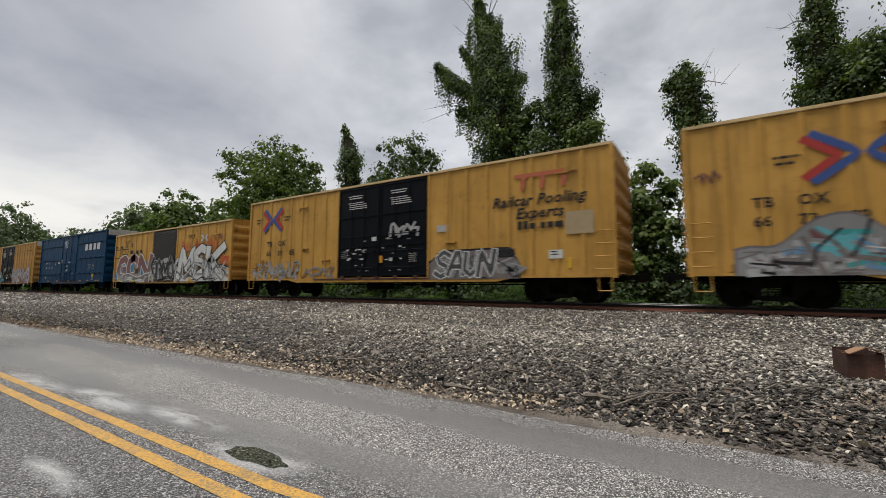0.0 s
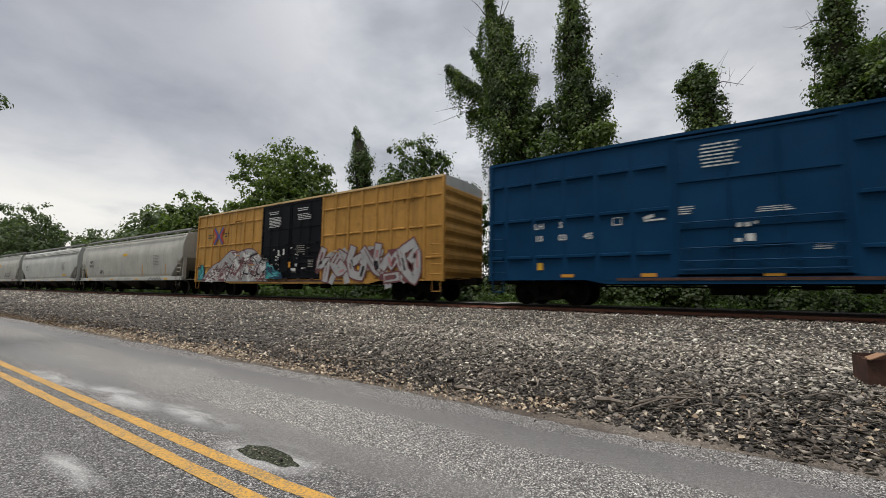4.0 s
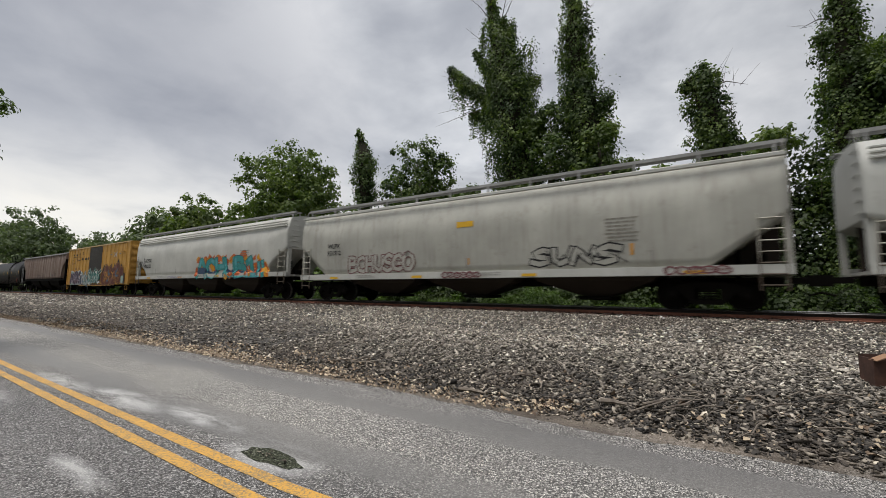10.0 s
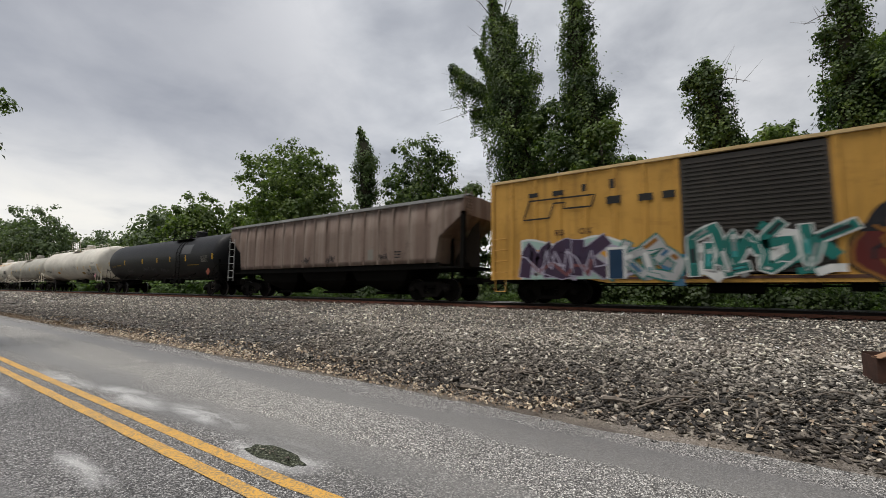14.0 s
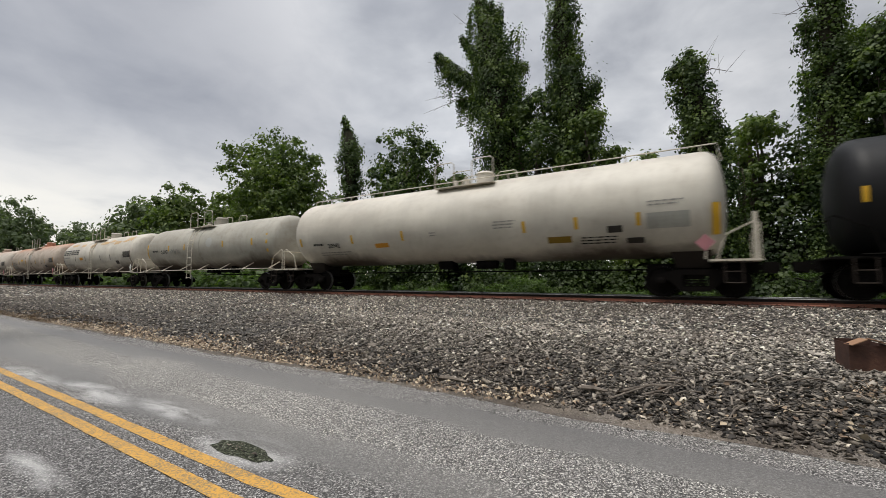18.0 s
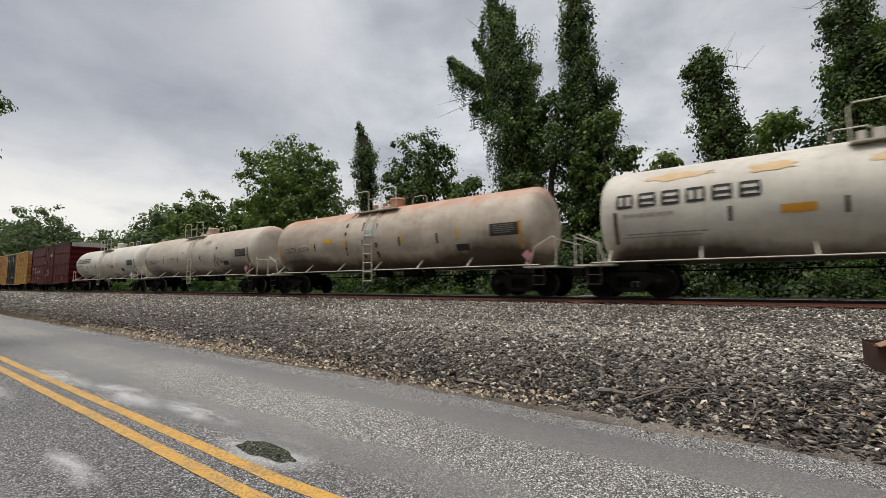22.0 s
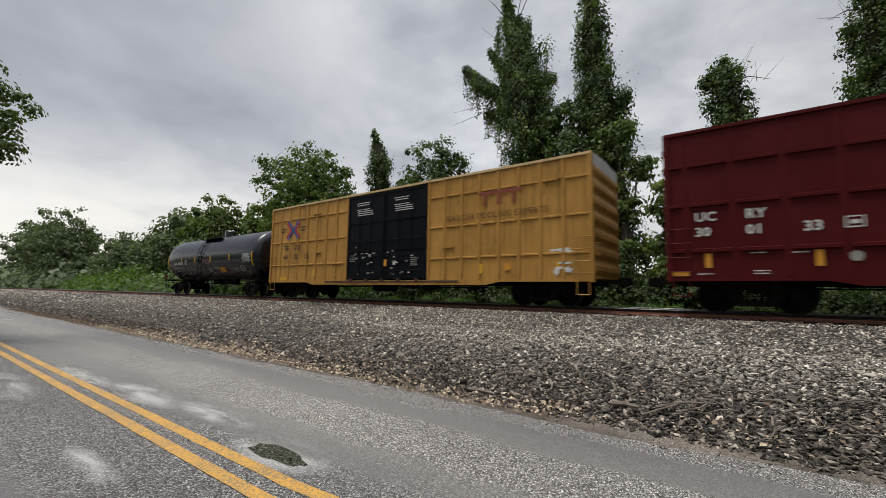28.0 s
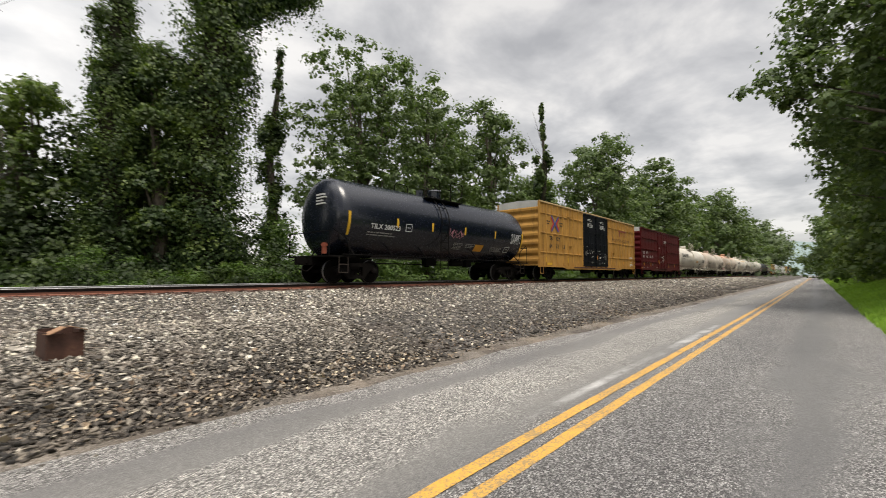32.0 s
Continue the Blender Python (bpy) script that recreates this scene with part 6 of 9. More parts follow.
            tube(bm, [(s * (half + 0.03), -1.45, z), (s * (half + 0.13), -1.45, z), (s * (half + 0.13), -1.0, z), (s * (half + 0.03), -1.0, z)], 0.015, 5)
            part("grab_iron", bm, mat, e)
        if s < 0:
            bm = bmesh.new()
            disc_profile(bm, [(0.26, 0), (0.28, 0.02), (0.26, 0.04), (0.05, 0.04), (0.05, 0)], 1, 18, 0, 0, 0)
            part("brake_wheel", bm, M["under"], car, m=pose(-half - 0.22, 0.55, 2.7, 0, 0, 90))
        # sill step and side rungs
        bm = bmesh.new()
        x = s * (half - 0.32)
        for dx in (-0.2, 0.2):
            tube(bm, [(x + dx, -1.585, sill + 0.1), (x + dx, -1.585, sill - 0.38)], 0.016, 5)
        tube(bm, [(x - 0.2, -1.585, sill - 0.38), (x + 0.2, -1.585, sill - 0.38)], 0.018, 5)
        part("sill_step", bm, mat, car)
        for k in range(4):
            z = sill + 0.30 + 0.40 * k
            bm = bmesh.new()
            tube(bm, [(x - 0.24, -1.55, z), (x - 0.24, -1.65, z), (x + 0.24, -1.65, z), (x + 0.24, -1.55, z)], 0.016, 5)
            part("ladder_rung", bm, mat, car)
    bm = bmesh.new()
    loft(bm, [[(x, -1.52, eave - 0.05), (x, -1.50, eave), (x, -0.75, eave + 0.05), (x, 0, eave + 0.085), (x, 0.75, eave + 0.05), (x, 1.50, eave), (x, 1.52, eave - 0.05)] for x in (-half, half)])
    k = int(half * 2 / 1.25)
    for i in range(1, k):
        x = -half + i * 2 * half / k
        loft(bm, [[(x - 0.05, y, z), (x - 0.03, y, z + 0.035), (x + 0.03, y, z + 0.035), (x + 0.05, y, z)] for y, z in ((-1.48, eave), (0, eave + 0.08), (1.48, eave))])
    part("roof", bm, M["roof_steel"] if colour != "yellow_box" else mat, car)
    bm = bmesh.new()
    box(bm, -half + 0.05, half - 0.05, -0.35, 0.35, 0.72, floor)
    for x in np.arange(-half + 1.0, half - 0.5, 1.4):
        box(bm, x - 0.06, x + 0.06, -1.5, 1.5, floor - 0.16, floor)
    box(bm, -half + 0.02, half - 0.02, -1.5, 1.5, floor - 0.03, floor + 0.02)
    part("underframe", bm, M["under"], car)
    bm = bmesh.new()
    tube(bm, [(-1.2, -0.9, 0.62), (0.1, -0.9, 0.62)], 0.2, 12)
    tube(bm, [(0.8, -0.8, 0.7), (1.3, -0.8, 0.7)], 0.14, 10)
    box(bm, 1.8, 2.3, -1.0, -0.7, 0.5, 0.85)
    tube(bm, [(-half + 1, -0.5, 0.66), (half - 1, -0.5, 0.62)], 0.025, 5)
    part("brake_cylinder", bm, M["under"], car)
    running_gear(car, mid, half, 1.95)
    CARS.append((car, mid))
    return car, (lambda x, z: -1.6 + 0.004)


def hopper(mid, half, top, colour, label, kind="round", sill_z=(0.95, 1.22), ribbed_top=True, triangle=(1.75, 2.62), name="covered_hopper_car"):
    """A covered hopper. kind: 'round' bulging sides or 'posted' flat sides with posts."""
    car = thing(name, pose(car_x(mid, 0), TRACK_Y, RAIL_Z), label=label, category="hopper car", group="freight train")
    mat = M[colour]
    z0 = sill_z[1] - 0.02
    if kind == "round":
        side = [(1.50, z0), (1.545, z0 + 0.5), (1.575, z0 + 1.1), (1.58, z0 + 1.7), (1.565, z0 + 2.2), (1.54, top - 0.42), (1.50, top - 0.12), (1.36, top), (0.75, top + 0.14), (0.0, top + 0.2)]
    else:
        side = [(1.50, z0), (1.50, z0 + 0.6), (1.50, z0 + 1.2), (1.50, z0 + 1.8), (1.50, top - 0.3), (1.50, top - 0.06), (1.42, top), (0.75, top + 0.10), (0.0, top + 0.14)]
    sy, sz = zip(*side)
    tri, peak = triangle

    def low(x):
        d = half - abs(x)
        if d >= tri - 1e-4:
            return z0
        u = 1 - d / tri
        if kind == "posted":
            return 2.45 + (peak - 2.45) * u
        u = u ** 0.6 if kind == "round" and ribbed_top else u
        return z0 + (peak - z0) * u

    bm = bmesh.new()
    secs = []
    xs_ = sorted(set([-half + tri * k / 8 for k in range(9)] + [half - tri * k / 8 for k in range(9)] + list(np.linspace(-half + tri, half - tri, 10))))
    zz = np.linspace(0, 1, 12)
    for x in xs_:
        lz = low(x)
        pts = []
        for u in zz[:8]:
            z = lz + (top - 0.12 - lz) * u
            pts.append((np.interp(z, sz[:-3], sy[:-3]), z))
        pts += side[-3:]
        ring = [(x, -y, z) for y, z in pts] + [(x, y, z) for y, z in reversed(pts[:-1])]
        secs.append(ring)
    loft(bm, secs)
    body = part("hopper_body", bm, mat, car, smooth=False)
    for f in body.data.polygons:
        f.use_smooth = abs(f.normal.y) > 0.6

    def surf(x, z):
        return -float(np.interp(z, sz[:-3], sy[:-3])) if kind == "round" else -1.5

    # end sheets standing above the slope sheets
    for s in (-1, 1):
        for yy in (-1.40, 1.40):
            part("corner_post", one_box(min(s * (half - 0.14), s * half), max(s * (half - 0.14), s * half), yy - 0.10, yy + 0.10, sill_z[0], peak + 0.1), mat if kind == "round" else M["under"], car)
        for yy in (-0.5, 0.5):
            part("slope_brace", one_box(min(s * (half - 1.2), s * (half - 1.1)), max(s * (half - 1.2), s * (half - 1.1)), yy - 0.06, yy + 0.06, 0.9, peak - 0.3), M["under"], car)
        # added dark plate that fills the open end with shade
        bm = bmesh.new()
        loft(bm, [[(s * (half - 0.12), y, sill_z[0] + 0.1), (s * (half - 0.12), y, peak + 0.2), (s * (half - tri), y, z0 + 0.2), (s * (half - tri), y, sill_z[0] + 0.1)] for y in (-0.02, 0.02)])
        part("dark_opening_plate", bm, M["tank_belly"], car)
        bm = bmesh.new()
        box(bm, min(s * (half - 1.9), s * half), max(s * (half - 1.9), s * half), -1.45, 1.45, sill_z[0] + 0.02, sill_z[0] + 0.10)
        part("end_platform", bm, M["under"] if kind != "round" else mat, car)
        if kind == "round" or s < 0:
            ladder(car, s * (half - 0.42), -1.60, sill_z[0] - 0.42, peak, 0.56, M["tank_grey"] if kind == "round" else M["walkway"], 7 if kind == "round" else 6)
        bm = bmesh.new()
        tube(bm, [(s * (half - 0.02), -1.3, peak), (s * (half - 0.02), -1.3, top + 0.30)], 0.02, 5)
        tube(bm, [(s * (half - 0.02), -0.85, peak), (s * (half - 0.02), -0.85, top + 0.30)], 0.02, 5)
        for k in range(6):
            z = peak + (top - peak) * (k + 0.5) / 6
            tube(bm, [(s * (half + 0.02), -1.3, z), (s * (half + 0.02), -0.85, z)], 0.016, 5)
        part("end_ladder", bm, mat, car)
        bm = bmesh.new()
        tube(bm, [(s * (half - 0.9), 0.2, 1.25), (s * (half - 0.9), 0.9, 1.25)], 0.22, 12)
        part("air_reservoir", bm, M["under"], car)
        part("brake_valve", one_box(min(s * (half - 0.75), s * (half - 0.5)), max(s * (half - 0.75), s * (half - 0.5)), -0.6, -0.2, 1.05, 1.6, bevel=0.02), M["under"], car)
    for s in (-1, 1):
        if kind == "round":
            part("side_sill", one_box(-half, half, min(s * 1.60, s * 1.46), max(s * 1.60, s * 1.46), *sill_z, bevel=0.012), M["hopper_white"], car, "whitish side sill")
        else:
            part("side_sill", one_box(-half + 1.2, half - 1.2, min(s * 1.44, s * 1.36), max(s * 1.44, s * 1.36), sill_z[0], sill_z[1], bevel=0.012), M["under"], car, "near-black side sill behind the sheet")
        if kind == "round" and ribbed_top:
            for k in range(3):
                z = top - 0.20 - 0.13 * k
                bm = bmesh.new()
                y = np.interp(z, sz[:-3], sy[:-3])
                loft(bm, [[(x, s * (y - 0.01), z + 0.045), (x, s * (y + 0.035), z + 0.02), (x, s * (y + 0.035), z - 0.02), (x, s * (y - 0.01), z - 0.045)] for x in (-half + 0.15, half - 0.15)])
                part("top_rib", bm, mat, car)
        elif kind == "round":
            bm = bmesh.new()
            y = np.interp(top - 0.14, sz[:-3], sy[:-3])
            loft(bm, [[(x, s * (y - 0.02), top - 0.06), (x, s * (y + 0.06), top - 0.08), (x, s * (y + 0.06), top - 0.16), (x, s * (y - 0.02), top - 0.18)] for x in (-half, half)])
            part("top_chord", bm, M["hopper_white"], car)
        else:
            part("top_chord", one_box(-half, half, min(s * 1.545, s * 1.44), max(s * 1.545, s * 1.44), top - 0.10, top + 0.02, bevel=0.01), M["walkway"], car)
            for x in np.arange(-7.5, 7.6, 0.882):
                lz = max(low(x), z0)
                bm = bmesh.new()
                loft(bm, [[(x - 0.05, s * 1.495, z), (x - 0.03, s * 1.524, z), (x + 0.03, s * 1.524, z), (x + 0.05, s * 1.495, z)] for z in (lz, top - 0.1)])
                part("side_post", bm, mat, car)
    # bays and outlet gates
    nb = 3
    for k in range(nb):
        xc = (k - (nb - 1) / 2) * (2 * half - 5.6) / nb
        w = (2 * half - 5.8) / nb / 2
        bm = bmesh.new()
        loft(bm, [[(xc - w, -1.35, z0 + 0.05), (xc + w, -1.35, z0 + 0.05), (xc + w, 1.35, z0 + 0.05), (xc - w, 1.35, z0 + 0.05)], [(xc - w * 0.8, -1.1, 0.85), (xc + w * 0.8, -1.1, 0.85), (xc + w * 0.8, 1.1, 0.85), (xc - w * 0.8, 1.1, 0.85)], [(xc - 0.4, -0.5, 0.36), (xc + 0.4, -0.5, 0.36), (xc + 0.4, 0.5, 0.36), (xc - 0.4, 0.5, 0.36)]])
        bay = part("hopper_bay", bm, M["tank_belly" if kind == "round" else "under"], car, "dark discharge bay")
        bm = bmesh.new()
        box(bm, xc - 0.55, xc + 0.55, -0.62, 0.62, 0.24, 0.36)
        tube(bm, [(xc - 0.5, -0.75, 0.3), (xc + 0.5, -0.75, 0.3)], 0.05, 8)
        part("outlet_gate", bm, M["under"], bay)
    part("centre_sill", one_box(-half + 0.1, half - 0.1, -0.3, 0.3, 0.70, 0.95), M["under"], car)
    # roof: hatches and running boards
    for k in range(8):
        x = (k - 3.5) * (2 * half - 2.0) / 8
        part("hatch_cover", one_box(x - 0.95, x + 0.95, -0.32, 0.32, top + 0.10, top + (0.29 if kind == "round" else 0.20), bevel=0.02), M["roof_steel"], car)
    rise = 0.30 if kind == "round" else 0.10
    for s in (-1, 1):
        bm = bmesh.new()
        box(bm, -half - 0.05, half + 0.05, s * 0.95 - 0.22, s * 0.95 + 0.22, top + rise, top + rise + 0.035)
        box(bm, -half - 0.05, half + 0.05, s * 1.17 - 0.02, s * 1.17 + 0.02, top + rise - 0.03, top + rise + (0.07 if kind == "round" else 0.0))
        for k in range(12):
            x = -half + 0.2 + (2 * half - 0.4) * k / 11
            box(bm, x - 0.03, x + 0.03, s * 1.16 - 0.03, s * 1.16 + 0.03, top + 0.02, top + rise + 0.03)
        part("running_board", bm, M["walkway"], car)
    running_gear(car, mid, half, 1.9)
    CARS.append((car, mid))
    return car, surf


def tank_car(mid, half, radius, zc, colour, label, rail_mat, dome=0.0, stripes=(), ladder_x=-0.5, bands=(), top_rail=None, side_rail=True, placard=None, name="tank_car", head=0.0):
    """A tank car on stub sills with side handrails, a manway platform and end platforms."""
    car = thing(name, pose(car_x(mid, 0), TRACK_Y, RAIL_Z), label=label, category="tank car", group="freight train")
    mat = M[colour]
    n = 40
    bm = bmesh.new()
    hs = half - head  # the shell ends short of the platforms
    st = [(-hs, 0.02), (-hs + 0.015, 0.30), (-hs + 0.06, 0.55), (-hs + 0.15, 0.78), (-hs + 0.28, 0.92), (-hs + 0.44, 0.985), (-hs + 0.6, 1.0)]
    st = st + [(x, 1.0) for x in np.linspace(-hs + 2, hs - 2, 6)] + [(-x, r) for x, r in reversed(st)]
    loft(bm, [[(x, radius * r * math.cos(6.28319 * k / n), zc + radius * r * math.sin(6.28319 * k / n)) for k in range(n)] for x, r in st])
    part("tank_shell", bm, mat, car, smooth=True)

    def surf(x, z):
        return -math.sqrt(max(0.01, radius ** 2 - (z - zc) ** 2))

    for x in bands:
        bm = bmesh.new()
        loft(bm, [[(xx, (radius + e) * math.cos(6.28319 * k / n), zc + (radius + e) * math.sin(6.28319 * k / n)) for k in range(n)] for xx, e in ((x - 0.06, 0.002), (x - 0.05, 0.03), (x + 0.05, 0.03), (x + 0.06, 0.002))], caps=False)
        part("girth_band", bm, mat, car, smooth=True)
    rm = M[rail_mat]
    for s in (-1, 1):
        # saddle, stub sill, end platform with hand rails
        bm = bmesh.new()
        loft(bm, [[(s * (half - 1.75), -0.5, 0.85), (s * (half - 0.85), -0.5, 0.85), (s * (half - 0.85), 0.5, 0.85), (s * (half - 1.75), 0.5, 0.85)], [(s * (half - 1.9), -0.8, zc - radius * 0.75), (s * (half - 0.8), -0.8, zc - radius * 0.75), (s * (half - 0.8), 0.8, zc - radius * 0.75), (s * (half - 1.9), 0.8, zc - radius * 0.75)]])
        part("saddle", bm, M["under"] if colour in ("tank_black", "tank_dull") else M["tank_belly"], car)
        bm = bmesh.new()
        box(bm, min(s * (half - 2.6), s * (half + 0.30)), max(s * (half - 2.6), s * (half + 0.30)), -0.32, 0.32, 0.70, 1.0)
        part("stub_sill", bm, M["under"], car)
        bm = bmesh.new()
        box(bm, min(s * (half - 0.9), s * (half + 0.28)), max(s * (half - 0.9), s * (half + 0.28)), -1.5, 1.5, 1.0, 1.06)
        part("end_platform", bm, rm, car)
        bm = bmesh.new()
        xe = s * (half + 0.25)
        tube(bm, [(xe, -1.45, 1.05), (xe, -1.45, 2.0), (xe - s * 0.12, -1.45, 2.05), (xe - s * 0.75, -1.45, 1.72)], 0.02, 5)
        tube(bm, [(xe - s * 0.75, -1.45, 1.72), (xe - s * 0.95, -1.45, 1.05)], 0.02, 5)
        tube(bm, [(xe, -1.45, 1.95), (xe, 1.45, 1.95)], 0.02, 5)
        tube(bm, [(xe, 1.45, 1.05), (xe, 1.45, 1.95)], 0.02, 5)
        part("end_handrail", bm, rm, car)
        bm = bmesh.new()
        for dx in (-0.2, 0.2):
            tube(bm, [(s * (half - 0.35) + dx, -1.5, 1.02), (s * (half - 0.35) + dx, -1.5, 0.42)], 0.018, 5)
        for z in (0.42, 0.72):
            tube(bm, [(s * (half - 0.35) - 0.2, -1.5, z), (s * (half - 0.35) + 0.2, -1.5, z)], 0.018, 5)
        part("sill_step", bm, M["tank_belly"], car)
    for s in (-1, 1) if side_rail else ():
        bm = bmesh.new()
        zr = 1.10
        tube(bm, [(-half + 0.3, s * 1.52, zr), (half - 0.3, s * 1.52, zr)], 0.022, 6)
        for k in range(7):
            x = -half + 0.8 + (2 * half - 1.6) * k / 6
            tube(bm, [(x, s * 1.52, zr), (x, s * min(1.45, math.sqrt(max(0.04, radius ** 2 - (zr + 0.38 - zc) ** 2))), zr + 0.38)], 0.03, 5)
        part("side_handrail", bm, rm, car, "thin handrail along the tank side")
    # ladder up the side
    if ladder_x is not None:
        bm = bmesh.new()
        for dx in (-0.26, 0.26):
            pts = [(ladder_x + dx, -1.58, 0.55), (ladder_x + dx, -1.60, zc - 0.2)]
            for k in range(7):
                a = math.radians(8 + 70 * k / 6)
                pts.append((ladder_x + dx, -(radius + 0.08) * math.cos(a), zc + (radius + 0.08) * math.sin(a)))
            tube(bm, pts, 0.022, 5)
        for k in range(6):
            z = 0.62 + (zc - 0.55) * k / 5
            tube(bm, [(ladder_x - 0.26, -1.59, z), (ladder_x + 0.26, -1.59, z)], 0.018, 5)
        for k in range(4):
            a = math.radians(12 + 60 * k / 3)
            y, z = -(radius + 0.08) * math.cos(a), zc + (radius + 0.08) * math.sin(a)
            tube(bm, [(ladder_x - 0.26, y, z), (ladder_x + 0.26, y, z)], 0.018, 5)
        part("ladder", bm, rm, car)
    # manway, valves and top platform
    top = zc + radius
    bm = bmesh.new()
    tube(bm, [(dome + 0.35, 0, top - 0.1), (dome + 0.35, 0, top + 0.36)], [0.36, 0.36], 16)
    tube(bm, [(dome + 0.35, 0, top + 0.36), (dome + 0.35, 0, top + 0.44)], [0.40, 0.33], 16)
    part("manway", bm, mat, car)
    bm = bmesh.new()
    tube(bm, [(dome - 0.55, 0.1, top - 0.1), (dome - 0.55, 0.1, top + 0.32)], 0.14, 10)
    part("safety_valve", bm, mat, car)
    bm = bmesh.new()
    tube(bm, [(dome - 0.95, -0.15, top - 0.1), (dome - 0.95, -0.15, top + 0.24)], 0.09, 8)
    part("vent_valve", bm, mat, car)
    for y in (-0.95, 0.95):
        part("top_platform", one_box(dome - 1.35, dome + 1.25, y - 0.25, y + 0.25, top - 0.28, top - 0.24), rm, car)
    for y in (-1.15, 1.15):
        bm = bmesh.new()
        for x0, x1 in ((dome - 1.35, dome - 0.45), (dome + 0.35, dome + 1.25)):
            tube(bm, [(x0, y, top - 0.25), (x0, y, top + 0.62), (x0 + 0.12, y, top + 0.72), (x1 - 0.12, y, top + 0.72), (x1, y, top + 0.62), (x1, y, top - 0.25)], 0.022, 5)
        tube(bm, [(dome - 0.45, y, top + 0.3), (dome + 0.35, y, top + 0.3)], 0.018, 5)
        part("platform_railing", bm, rm, car)
    if top_rail:
        bm = bmesh.new()
        for y in (-0.75, 0.75):
            zt = zc + math.sqrt(radius ** 2 - y * y)
            x0, x1 = top_rail
            tube(bm, [(x0, y, zt - 0.05), (x0 + 0.1, y, zt + 0.22), (x1 - 0.1, y, zt + 0.22), (x1, y, zt - 0.3)], 0.022, 5)
            for k in range(9):
                x = x0 + 0.5 + (x1 - x0 - 1.0) * k / 8
                tube(bm, [(x, y, zt - 0.1), (x, y, zt + 0.22)], 0.018, 5)
        part("top_handrail", bm, rm, car)
    bm = bmesh.new()
    tube(bm, [(-0.35, 0, zc - radius - 0.32), (-0.35, 0, zc - radius + 0.1)], 0.12, 10)
    box(bm, -0.9, -0.2, -0.5, -0.2, zc - radius - 0.25, zc - radius + 0.2)
    tube(bm, [(0.9, -0.45, zc - radius - 0.1), (1.8, -0.45, zc - radius - 0.1)], 0.16, 10)
    box(bm, 2.1, 2.5, -0.6, -0.3, zc - radius - 0.3, zc - radius + 0.15)
    tube(bm, [(-half + 1.5, -0.35, 0.82), (half - 1.5, -0.35, 0.82)], 0.025, 5)
    part("outlet_valve", bm, M["under"], car)
    if placard:
        bm = bmesh.new()
        box(bm, half - 0.99, half - 0.95, -1.56, -1.50, 1.06, 1.62)
        part("placard_stake", bm, rm, car)
        bm = bmesh.new()
        loft(bm, [[(half - 0.97 + a, y, 1.52 + b) for a, b in ((-0.24, 0), (0, -0.24), (0.24, 0), (0, 0.24))] for y in (-1.585, -1.565)])
        part("hazard_placard", bm, M[placard], car, "diamond-shaped hazard placard on a stake")
        part("end_post", one_box(half + 0.1, half + 0.2, -1.5, -1.4, 1.06, 2.3, bevel=0.01), rm, car)
    if stripes:
        plates(car, "reflector", [(x - 0.06, x + 0.06, z - 0.19, z + 0.19) for x, z in stripes], M["yellow_mark"], surf, 0.012, "yellow reflective strip")
    running_gear(car, mid, half, 1.25)
    CARS.append((car, mid))
    return car, surf

# ---- each car of the train ----
def even(a, b, n):
    return [a + (b - a) * k / (n - 1) for k in range(n)]


PLUG = ("black_door", 2, "pair of black plug doors", "plug")


